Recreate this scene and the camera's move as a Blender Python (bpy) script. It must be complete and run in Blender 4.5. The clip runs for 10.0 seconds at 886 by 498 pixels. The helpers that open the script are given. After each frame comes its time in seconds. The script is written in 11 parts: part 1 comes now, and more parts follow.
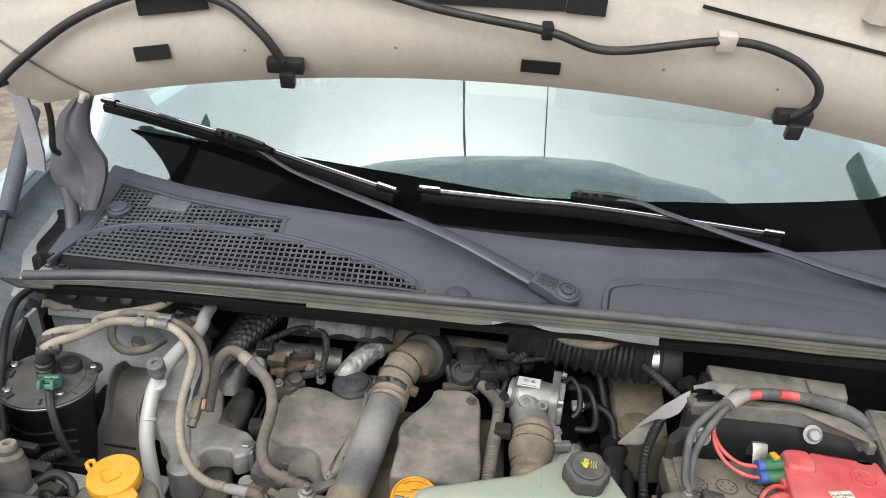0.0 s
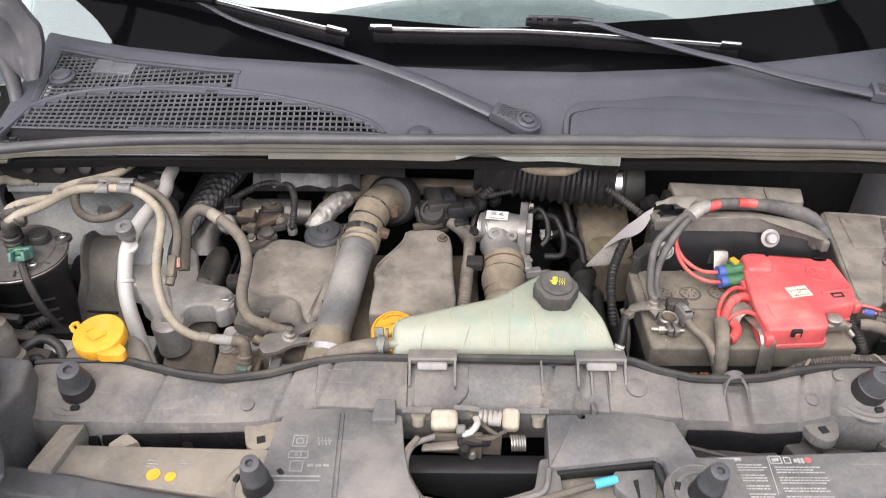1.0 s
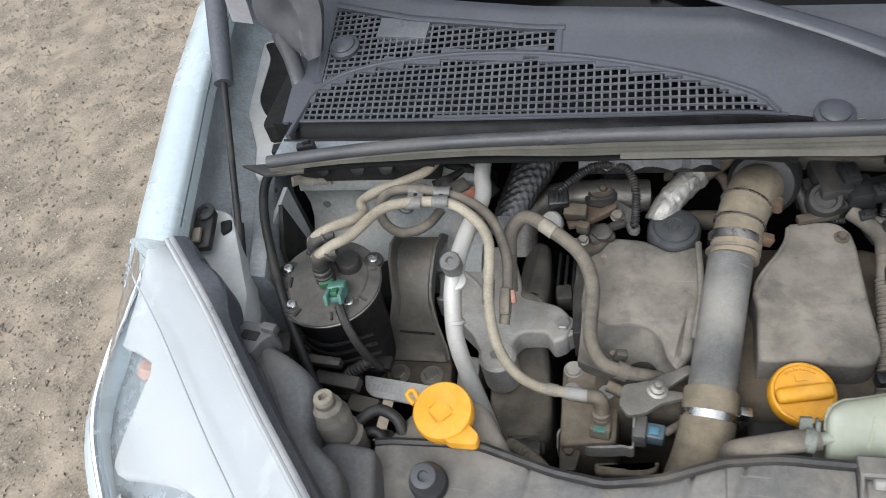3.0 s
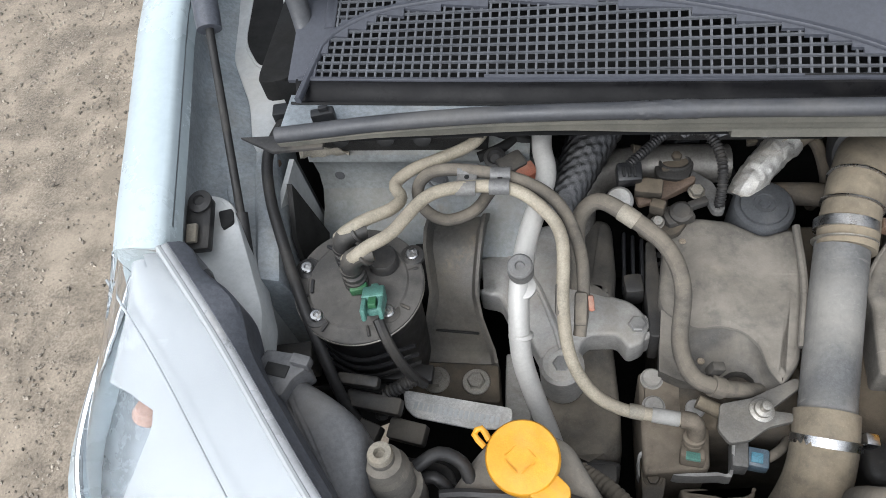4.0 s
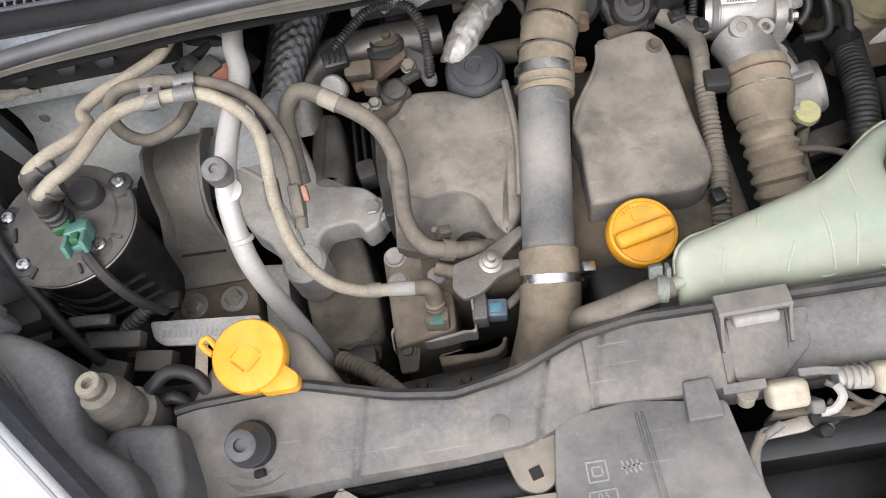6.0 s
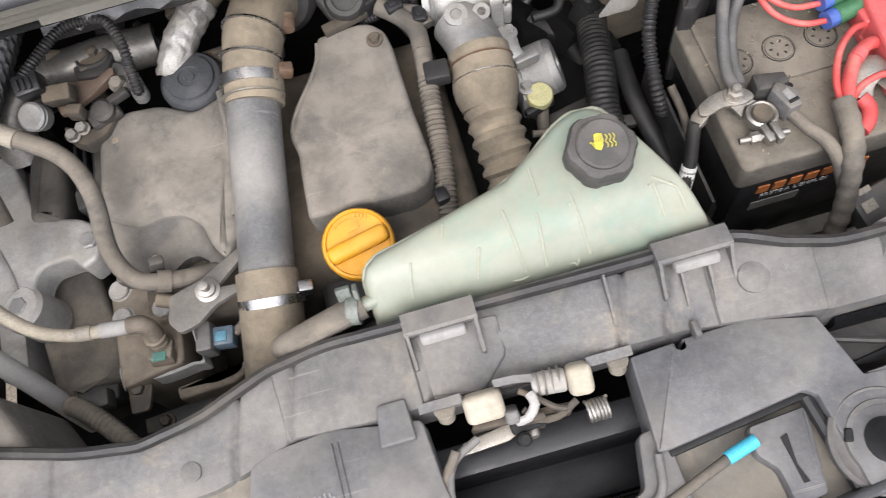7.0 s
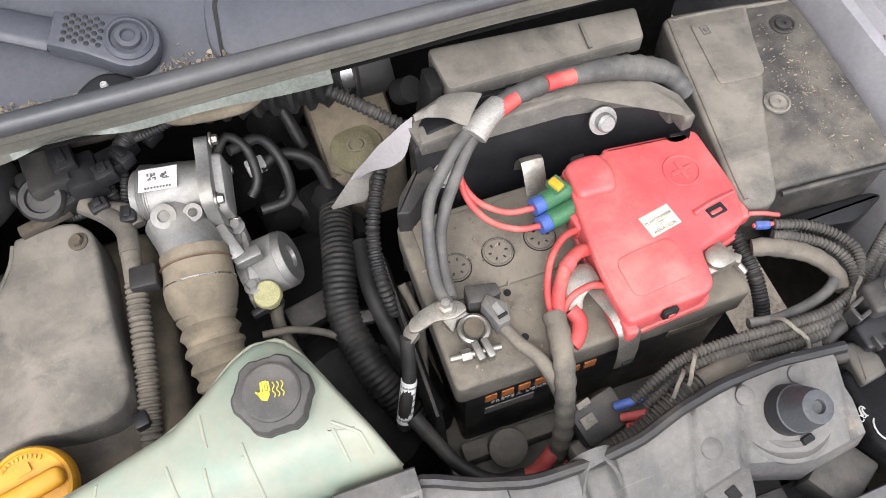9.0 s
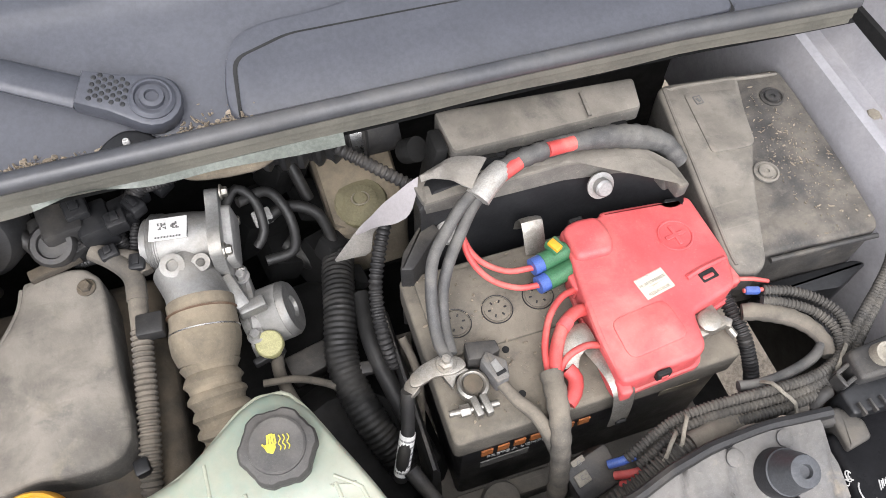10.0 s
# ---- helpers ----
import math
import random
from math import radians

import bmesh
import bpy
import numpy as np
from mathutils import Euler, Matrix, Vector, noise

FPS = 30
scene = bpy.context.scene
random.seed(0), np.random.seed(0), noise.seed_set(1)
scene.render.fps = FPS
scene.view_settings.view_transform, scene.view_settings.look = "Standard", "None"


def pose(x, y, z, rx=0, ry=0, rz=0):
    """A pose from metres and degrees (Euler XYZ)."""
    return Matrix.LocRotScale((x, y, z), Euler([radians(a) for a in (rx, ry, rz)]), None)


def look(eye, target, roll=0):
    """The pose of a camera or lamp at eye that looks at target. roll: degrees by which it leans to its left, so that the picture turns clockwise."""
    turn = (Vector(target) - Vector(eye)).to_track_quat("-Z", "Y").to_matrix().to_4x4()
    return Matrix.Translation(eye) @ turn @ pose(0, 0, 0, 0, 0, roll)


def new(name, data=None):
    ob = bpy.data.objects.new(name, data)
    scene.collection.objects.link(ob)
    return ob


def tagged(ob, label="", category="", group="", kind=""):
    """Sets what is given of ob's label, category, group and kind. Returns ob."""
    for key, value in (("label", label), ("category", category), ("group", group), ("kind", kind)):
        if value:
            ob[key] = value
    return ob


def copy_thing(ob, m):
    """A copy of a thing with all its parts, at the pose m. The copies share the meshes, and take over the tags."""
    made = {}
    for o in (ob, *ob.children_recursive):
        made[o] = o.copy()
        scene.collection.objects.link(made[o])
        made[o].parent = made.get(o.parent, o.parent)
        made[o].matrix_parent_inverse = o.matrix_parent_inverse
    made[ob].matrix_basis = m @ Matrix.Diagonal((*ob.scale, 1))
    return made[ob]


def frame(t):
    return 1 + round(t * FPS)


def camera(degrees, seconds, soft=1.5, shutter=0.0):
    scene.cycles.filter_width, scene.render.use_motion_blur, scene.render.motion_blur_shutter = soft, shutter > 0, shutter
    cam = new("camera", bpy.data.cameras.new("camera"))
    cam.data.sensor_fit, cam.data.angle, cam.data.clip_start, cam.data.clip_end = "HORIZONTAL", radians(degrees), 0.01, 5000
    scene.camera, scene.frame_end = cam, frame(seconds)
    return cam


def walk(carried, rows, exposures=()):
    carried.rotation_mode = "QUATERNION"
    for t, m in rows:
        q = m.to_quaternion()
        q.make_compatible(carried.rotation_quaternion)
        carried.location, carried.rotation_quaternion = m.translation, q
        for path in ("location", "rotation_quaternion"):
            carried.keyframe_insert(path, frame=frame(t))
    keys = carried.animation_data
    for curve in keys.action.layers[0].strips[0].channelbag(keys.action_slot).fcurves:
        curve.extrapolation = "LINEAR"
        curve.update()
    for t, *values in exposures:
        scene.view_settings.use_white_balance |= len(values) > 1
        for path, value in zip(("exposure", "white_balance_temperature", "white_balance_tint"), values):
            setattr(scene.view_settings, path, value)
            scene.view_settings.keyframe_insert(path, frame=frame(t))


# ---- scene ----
cam = camera(59.9, 10.0, soft=0.01, shutter=0.12)
PATH = [
    (0, (-0.042, -0.624, 1.545), (-0.147, 1.168, 0.664), 3.5),
    (0.5, (-0.016, -0.57, 1.536), (-0.037, 1.165, 0.54), 2.0),
    (1, (-0.029, -0.649, 1.515), (-0.045, 0.966, 0.335), -0.1),
    (1.5, (-0.046, -0.681, 1.501), (-0.175, 0.853, 0.224), -3.5),
    (2, (-0.029, -0.6, 1.56), (-0.397, 0.866, 0.25), -9.6),
    (2.5, (-0.099, -0.479, 1.561), (-0.652, 0.867, 0.189), -13.7),
    (3, (-0.264, -0.306, 1.555), (-0.79, 0.956, 0.095), -16.6),
    (3.2, (-0.344, -0.247, 1.543), (-0.801, 0.988, 0.038), -16.2),
    (4.3, (-0.426, -0.132, 1.5), (-0.793, 0.907, -0.168), -15.2),
    (4.5, (-0.409, -0.133, 1.5), (-0.754, 0.894, -0.181), -15.3),
    (5, (-0.354, -0.148, 1.497), (-0.617, 0.858, -0.211), -15.1),
    (5.2, (-0.323, -0.162, 1.49), (-0.573, 0.855, -0.213), -15.7),
    (6.3, (-0.222, -0.173, 1.443), (-0.284, 0.711, -0.35), -15.7),
    (6.5, (-0.178, -0.17, 1.44), (-0.224, 0.685, -0.368), -15.9),
    (7, (-0.029, -0.147, 1.42), (-0.035, 0.661, -0.409), -16.3),
    (7.5, (0.109, -0.149, 1.383), (0.145, 0.604, -0.469), -17.0),
    (8, (0.168, -0.123, 1.387), (0.266, 0.633, -0.462), -14.8),
    (8.5, (0.171, -0.081, 1.406), (0.348, 0.764, -0.398), -9.0),
    (9, (0.18, -0.068, 1.412), (0.468, 0.848, -0.343), -2.0),
    (9.5, (0.18, -0.066, 1.422), (0.525, 0.891, -0.3), 1.4),
    (10, (0.167, -0.061, 1.439), (0.518, 0.928, -0.263), 1.4),
]
walk(cam, [(t, look(eye, target, roll)) for t, eye, target, roll in PATH], exposures=[(0.0, 0.61, 6300, 9), (0.5, 0.72, 6350, 11), (1.0, 1.0, 6550, 16), (1.5, 0.86, 6600, 18), (2.0, 0.88, 6400, 14), (2.5, 0.72, 6200, 9), (3.0, 0.60, 6100, 8), (4.5, 0.68, 6050, 9), (5.0, 0.75, 6150, 10), (6.5, 1.0, 6350, 14), (7.5, 1.02, 6250, 13), (10.0, 1.15, 6250, 12)])

# ---- world and light ----
world = bpy.data.worlds.new("overcast_sky")
scene.world = world
world.use_nodes = True
wn = world.node_tree
sky = wn.nodes.new("ShaderNodeTexSky")
sky.sky_type, sky.sun_disc = "NISHITA", False
sky.sun_elevation, sky.sun_rotation = radians(52), radians(200)
sky.air_density, sky.dust_density, sky.ozone_density = 1.0, 5.0, 1.0
pale = wn.nodes.new("ShaderNodeHueSaturation")
pale.inputs["Saturation"].default_value = 0.30
wn.links.new(sky.outputs[0], pale.inputs["Color"])
wn.links.new(pale.outputs[0], wn.nodes["Background"].inputs["Color"])
wn.nodes["Background"].inputs["Strength"].default_value = 0.15

sun = new("sun", bpy.data.lights.new("sun", "SUN"))
sun.data.energy, sun.data.angle, sun.data.color = 1.5, radians(120), (1.0, 0.985, 0.96)
sun.matrix_world = look((-0.6, -2.6, 6.0), (0, 0.2, 0.8))


# ---- building helpers ----
def joined(bm, tmp, m=None):
    """Moves the geometry of tmp into bm."""
    if m is not None:
        bmesh.ops.transform(tmp, matrix=m, verts=tmp.verts)
    me = bpy.data.meshes.new("tmp")
    tmp.to_mesh(me)
    tmp.free()
    bm.from_mesh(me)
    bpy.data.meshes.remove(me)
    return bm


def box(bm, c, size, turn=(0, 0, 0), bevel=0.003, seg=2, taper=1.0):
    """A box with rounded edges; taper: width of the top against the bottom."""
    tmp = bmesh.new()
    bmesh.ops.create_cube(tmp, size=1)
    for v in tmp.verts:
        k = taper if v.co.z > 0 else 1.0
        v.co = Vector((v.co.x * size[0] * k, v.co.y * size[1] * k, v.co.z * size[2]))
    if bevel:
        bmesh.ops.bevel(tmp, geom=tmp.edges[:], offset=min(bevel, min(size) * 0.45), segments=seg, affect="EDGES", profile=0.5)
    return joined(bm, tmp, pose(*c, *turn))


def prism(bm, pts, z0, z1, bevel=0.004, seg=2, tilt=None, m=None):
    """A slab with the outline pts (x, y) from z0 to z1; tilt(x, y) is added to the height of its top."""
    tmp = bmesh.new()
    low = [tmp.verts.new((x, y, z0)) for x, y in pts]
    top = [tmp.verts.new((x, y, z1 + (tilt(x, y) if tilt else 0))) for x, y in pts]
    n = len(pts)
    tmp.faces.new(low[::-1])
    cap = tmp.faces.new(top)
    for i in range(n):
        tmp.faces.new((low[i], low[(i + 1) % n], top[(i + 1) % n], top[i]))
    tmp.normal_update()
    bmesh.ops.recalc_face_normals(tmp, faces=tmp.faces[:])
    if bevel:
        bmesh.ops.bevel(tmp, geom=list(cap.edges), offset=bevel, segments=seg, affect="EDGES", profile=0.5)
    bmesh.ops.triangulate(tmp, faces=[f for f in tmp.faces if len(f.verts) > 4])
    return joined(bm, tmp, m)


def rounded(pts, r, n=4):
    """The outline pts with its corners rounded by up to r."""
    out = []
    for i, p in enumerate(pts):
        p, a, b = Vector(p), Vector(pts[i - 1]), Vector(pts[(i + 1) % len(pts)])
        ra = min(r, (a - p).length * 0.45)
        rb = min(r, (b - p).length * 0.45)
        s, e = p + (a - p).normalized() * ra, p + (b - p).normalized() * rb
        for k in range(n + 1):
            t = k / n
            out.append(tuple((1 - t) ** 2 * s + 2 * t * (1 - t) * p + t * t * e))
    return out


def spline(pts, step=0.006):
    """Points along a smooth curve through pts, about step metres apart."""
    pts = [Vector(p) for p in pts]
    ext = [2 * pts[0] - pts[1]] + pts + [2 * pts[-1] - pts[-2]]
    out = []
    for i in range(1, len(ext) - 2):
        a, b, c, d = ext[i - 1 : i + 3]
        n = max(2, int((c - b).length / step))
        for k in range(n):
            t = k / n
            out.append(0.5 * (2 * b + (c - a) * t + (2 * a - 5 * b + 4 * c - d) * t * t + (3 * b - a - 3 * c + d) * t**3))
    out.append(pts[-1])
    return out


def tube(bm, pts, r, n=12, step=0.006, rib=0.0, pitch=0.006, smooth=True, flat=1.0, caps=True):
    """A tube along pts; r: radius or a list of radii along it; rib and pitch: height and spacing of corrugations."""
    line = spline(pts, min(step, pitch / 4) if rib else step) if smooth else [Vector(p) for p in pts]
    lens = [0.0]
    for a, b in zip(line, line[1:]):
        lens.append(lens[-1] + (b - a).length)
    rings, side = [], None
    for i, p in enumerate(line):
        d = (line[min(i + 1, len(line) - 1)] - line[max(i - 1, 0)]).normalized()
        if side is None:
            side = d.cross(Vector((0, 0, 1)) if abs(d.z) < 0.9 else Vector((1, 0, 0))).normalized()
        side = (side - d * side.dot(d)).normalized()
        up = d.cross(side)
        u = lens[i] / max(lens[-1], 1e-6)
        if isinstance(r, (list, tuple)):
            k = u * (len(r) - 1)
            j = min(int(k), len(r) - 2)
            rad = r[j] + (r[j + 1] - r[j]) * (k - j)
        else:
            rad = r
        if rib:
            rad += rib * (0.5 + 0.5 * math.tanh(3 * math.sin(lens[i] / pitch * 2 * math.pi)))
        rings.append([bm.verts.new(p + rad * (math.cos(a) * side + math.sin(a) * up * flat)) for a in (2 * math.pi * k / n for k in range(n))])
    for a, b in zip(rings, rings[1:]):
        for k in range(n):
            bm.faces.new((a[k], a[(k + 1) % n], b[(k + 1) % n], b[k]))
    if caps:
        bm.faces.new(rings[0][::-1])
        bm.faces.new(rings[-1])
    return bm


def lathe(bm, profile, at, axis=(0, 0, 1), n=32, lobes=0, lobe=0.0):
    """Turns profile, pairs of radius and height, round axis; lobes: number and depth of flutes."""
    turn = Vector((0, 0, 1)).rotation_difference(Vector(axis)).to_matrix().to_4x4()
    m = Matrix.Translation(at) @ turn
    rings = []
    for r, h in profile:
        if r < 1e-5:
            rings.append([bm.verts.new(m @ Vector((0, 0, h)))])
        else:
            ring = []
            for k in range(n):
                a = 2 * math.pi * k / n
                rr = r + (lobe * (0.5 + 0.5 * math.tanh(4 * math.cos(lobes * a))) if lobes else 0)
                ring.append(bm.verts.new(m @ Vector((rr * math.cos(a), rr * math.sin(a), h))))
            rings.append(ring)
    for a, b in zip(rings, rings[1:]):
        for k in range(n):
            q = [a[k % len(a)], a[(k + 1) % len(a)], b[(k + 1) % len(b)], b[k % len(b)]]
            q = list(dict.fromkeys(q))
            if len(q) > 2:
                bm.faces.new(q)
    for ring, flip in ((rings[0], True), (rings[-1], False)):
        if len(ring) > 1:
            bm.faces.new(ring[::-1] if flip else ring)
    return bm


def loft(bm, sections, closed=True, caps=True):
    """Skins a row of sections with as many points each."""
    rings = [[bm.verts.new(p) for p in s] for s in sections]
    n = len(rings[0])
    for a, b in zip(rings, rings[1:]):
        for k in range(n if closed else n - 1):
            bm.faces.new((a[k], b[k], b[(k + 1) % n], a[(k + 1) % n]))
    if closed and caps:
        for ring, flip in ((rings[0], False), (rings[-1], True)):
            bm.faces.new(ring[::-1] if flip else ring)
    bmesh.ops.recalc_face_normals(bm, faces=bm.faces[:])
    return bm


def curve_at(keys, x):
    """Linear reading of a short table of (x, value)."""
    return float(np.interp(x, [k[0] for k in keys], [k[1] for k in keys]))


def thing(name, at=(0, 0, 0), label="", category="", group="", kind=""):
    ob = new(name)
    ob.location = at
    ob.empty_display_size = 0.02
    return tagged(ob, label, category, group, kind)


def part(name, bm, material, parent=None, label="", sharp=38, **tags):
    """Links bm as one mesh object under parent."""
    me = bpy.data.meshes.new(name)
    bm.to_mesh(me)
    bm.free()
    me.shade_smooth()
    me.set_sharp_from_angle(angle=radians(sharp))
    me.materials.append(material)
    ob = new(name, me)
    if parent is not None:
        ob.parent = parent
        if parent.data is None:
            ob.matrix_parent_inverse = parent.matrix_basis.inverted()
    return tagged(ob, label, **tags)


def hexbolt(bm, at, r=0.007, axis=(0, 0, 1), washer=1.5):
    """A hexagon bolt head on a washer."""
    lathe(bm, [(r * washer, 0), (r * washer, 0.0015), (r * washer - 0.0008, 0.0022)], at, axis, 20)
    lathe(bm, [(r, 0.002), (r, 0.006), (r * 0.85, 0.0075)], at, axis, 6)
    return bm


def screw(bm, at, r=0.006, axis=(0, 0, 1)):
    """A pan-head screw with a star recess."""
    lathe(bm, [(r, 0), (r, 0.002), (r * 0.8, 0.0035), (r * 0.42, 0.0038), (r * 0.36, 0.0015), (0, 0.0012)], at, axis, 18)
    return bm


def lettering(name, text, size, m, material, parent, depth=0.0003, label=""):
    """Words in the built-in font, as a mesh."""
    cu = bpy.data.curves.new(name, "FONT")
    cu.body, cu.size, cu.extrude, cu.align_x, cu.align_y = text, size, depth, "CENTER", "CENTER"
    tmp = bpy.data.objects.new(name, cu)
    scene.collection.objects.link(tmp)
    bpy.context.view_layer.update()
    me = bpy.data.meshes.new_from_object(tmp.evaluated_get(bpy.context.evaluated_depsgraph_get()))
    bpy.data.objects.remove(tmp)
    bm = bmesh.new()
    bm.from_mesh(me)
    bpy.data.meshes.remove(me)
    bmesh.ops.transform(bm, matrix=m, verts=bm.verts)
    return part(name, bm, material, parent, label)


# ---- materials ----
def material(name, base, rough=0.6, metal=0.0, dust=0.0, dust_colour=(0.30, 0.26, 0.21), scale=30.0, grain=0.18, bump=0.2, second=None,
             trans=0.0, ior=1.45, coat=0.0, wear=None, rnd=0.0, subsurf=0.0, mottle=0.19, cleaner=None, scratch=0.0):
    """A surface of base colour with grain, cloudy stains of a second colour and a film of dust, all of real size; the
    dust also paints tops lighter and sides darker.
    """
    mat = bpy.data.materials.new(name)
    mat.use_nodes = True
    nt = mat.node_tree
    b = nt.nodes["Principled BSDF"]
    geo = nt.nodes.new("ShaderNodeNewGeometry")
    pos, normal = geo.outputs["Position"], geo.outputs["True Normal"]

    def noise_of(sc, detail=5.0, roughness=0.6, distortion=0.0):
        nd = nt.nodes.new("ShaderNodeTexNoise")
        nd.inputs["Scale"].default_value, nd.inputs["Detail"].default_value = sc, detail
        nd.inputs["Roughness"].default_value, nd.inputs["Distortion"].default_value = roughness, distortion
        nt.links.new(pos, nd.inputs["Vector"])
        return nd.outputs["Fac"]

    def ramp(fac, lo, hi, a=0.0, c=1.0):
        mr = nt.nodes.new("ShaderNodeMapRange")
        mr.interpolation_type = "SMOOTHSTEP"
        for key, v in (("From Min", lo), ("From Max", hi), ("To Min", a), ("To Max", c)):
            mr.inputs[key].default_value = v
        nt.links.new(fac, mr.inputs["Value"])
        return mr.outputs["Result"]

    def mix(fac, a, c):
        mx = nt.nodes.new("ShaderNodeMix")
        mx.data_type = "RGBA"
        for sock, v in ((mx.inputs[0], fac), (mx.inputs[6], a), (mx.inputs[7], c)):
            if isinstance(v, tuple):
                sock.default_value = (*v, 1)
            elif isinstance(v, float):
                sock.default_value = v
            else:
                nt.links.new(v, sock)
        return mx.outputs[2]

    fine, cloud = noise_of(scale * 16, 7.0, 0.72), noise_of(scale * 1.5, 8.0, 0.7, 0.2)
    dark = tuple(c * (1 - grain) for c in base)
    light = tuple(min(1.0, c * (1 + grain)) for c in base)
    col = mix(ramp(fine, 0.36, 0.64), dark, light)
    if second:
        col = mix(ramp(cloud, 0.48, 0.72, 0.0, 0.8), col, second)
    roughness = ramp(cloud, 0.3, 0.7, max(0.02, rough - 0.1), min(1.0, rough + 0.1))
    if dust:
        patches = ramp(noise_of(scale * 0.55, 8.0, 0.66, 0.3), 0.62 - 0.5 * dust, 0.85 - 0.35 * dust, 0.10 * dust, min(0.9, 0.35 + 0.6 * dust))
        # dust settles on upward faces; tops painted lighter, sides darker, as if lit from above
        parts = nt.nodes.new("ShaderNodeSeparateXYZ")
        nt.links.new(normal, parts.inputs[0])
        toplit_dust = nt.nodes.new("ShaderNodeMath")
        toplit_dust.operation = "MULTIPLY"
        nt.links.new(patches, toplit_dust.inputs[0])
        nt.links.new(ramp(parts.outputs["Z"], -0.1, 0.9, 0.35, 1.0), toplit_dust.inputs[1])
        patches = toplit_dust.outputs[0]
        if cleaner:
            # wiped cleaner along x, from the first place to the second
            where = nt.nodes.new("ShaderNodeSeparateXYZ")
            nt.links.new(pos, where.inputs[0])
            wiped = nt.nodes.new("ShaderNodeMath")
            wiped.operation = "MULTIPLY"
            nt.links.new(patches, wiped.inputs[0])
            nt.links.new(ramp(where.outputs["X"], cleaner[0], cleaner[1], 1.0, cleaner[2]), wiped.inputs[1])
            patches = wiped.outputs[0]
        specks = ramp(noise_of(scale * 11, 4.0, 0.6), 0.62, 0.72, 0.0, 0.28 * dust)
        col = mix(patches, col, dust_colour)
        # brushed-off streaks, fine grit and pale flecks in the dust
        bare = ramp(noise_of(scale * 1.9, 9.0, 0.68, 0.25), 0.48, 0.72, 0.0, 0.55 * min(1.0, dust + 0.2))
        col = mix(bare, col, tuple(b * 0.75 + c * 0.12 for b, c in zip(base, dust_colour)))
        col = mix(ramp(noise_of(900, 3.0, 0.6), 0.60, 0.72, 0.0, 0.40 * dust), col, tuple(c * 0.45 for c in dust_colour))
        col = mix(ramp(noise_of(1300, 2.0, 0.6), 0.63, 0.72, 0.0, 0.45 * dust), col, tuple(min(1, c * 1.5) for c in dust_colour))
        col = mix(specks, col, tuple(min(1, c * 1.35) for c in dust_colour))
        add = nt.nodes.new("ShaderNodeMath")
        add.operation, add.use_clamp = "ADD", True
        nt.links.new(roughness, add.inputs[0])
        mul = nt.nodes.new("ShaderNodeMath")
        mul.operation = "MULTIPLY"
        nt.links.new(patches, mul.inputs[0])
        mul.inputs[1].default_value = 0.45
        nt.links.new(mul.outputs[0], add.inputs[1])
        roughness = add.outputs[0]
    if wear:
        col = mix(ramp(noise_of(scale * 1.3, 10.0, 0.72, 0.15), 0.55, 0.74, 0.0, 0.75), col, wear)
    if scratch:
        for turn, sc in ((0.6, 260.0), (-0.9, 190.0), (1.9, 300.0)):
            mp = nt.nodes.new("ShaderNodeMapping")
            mp.inputs["Rotation"].default_value = (0.3, 0.2, turn)
            mp.inputs["Scale"].default_value = (9.0, sc, 30.0)
            nt.links.new(pos, mp.inputs["Vector"])
            nd = nt.nodes.new("ShaderNodeTexNoise")
            nd.inputs["Scale"].default_value, nd.inputs["Detail"].default_value = 1.0, 2.0
            nt.links.new(mp.outputs[0], nd.inputs["Vector"])
            both = nt.nodes.new("ShaderNodeMath")
            both.operation = "MULTIPLY"
            nt.links.new(ramp(nd.outputs["Fac"], 0.66, 0.74, 0.0, scratch), both.inputs[0])
            nt.links.new(ramp(noise_of(scale * 0.9 + turn, 3.0, 0.6), 0.50, 0.66), both.inputs[1])
            col = mix(both.outputs[0], col, tuple(min(1.0, c * 1.7 + 0.02) for c in dust_colour))
    if rnd:
        info = nt.nodes.new("ShaderNodeObjectInfo").outputs["Random"]
        col = mix(ramp(info, 0.0, 1.0, 0.0, rnd), col, tuple(c * 0.5 for c in base))
    if mottle:
        mx = nt.nodes.new("ShaderNodeMix")
        mx.data_type, mx.blend_type = "RGBA", "MULTIPLY"
        mx.inputs[0].default_value = 1.0
        nt.links.new(col, mx.inputs[6])
        nt.links.new(ramp(noise_of(scale * 1.1, 6.0, 0.62, 0.3), 0.34, 0.66, 1 - mottle, 1 + 0.6 * mottle), mx.inputs[7])
        col = mx.outputs[2]
    nt.links.new(col, b.inputs["Base Color"])
    nt.links.new(roughness, b.inputs["Roughness"])
    b.inputs["Metallic"].default_value, b.inputs["IOR"].default_value = metal, ior
    b.inputs["Transmission Weight"].default_value, b.inputs["Coat Weight"].default_value = trans, coat
    if subsurf:
        b.inputs["Subsurface Weight"].default_value, b.inputs["Subsurface Scale"].default_value = subsurf, 0.02
    if bump:
        bp = nt.nodes.new("ShaderNodeBump")
        bp.inputs["Strength"].default_value, bp.inputs["Distance"].default_value = bump, 0.001
        lumps = nt.nodes.new("ShaderNodeMath")
        lumps.operation = "MULTIPLY_ADD"
        nt.links.new(noise_of(60, 4.0, 0.6), lumps.inputs[0])
        lumps.inputs[1].default_value = 0.35
        nt.links.new(fine, lumps.inputs[2])
        nt.links.new(lumps.outputs[0], bp.inputs["Height"])
        nt.links.new(bp.outputs[0], b.inputs["Normal"])
    return mat


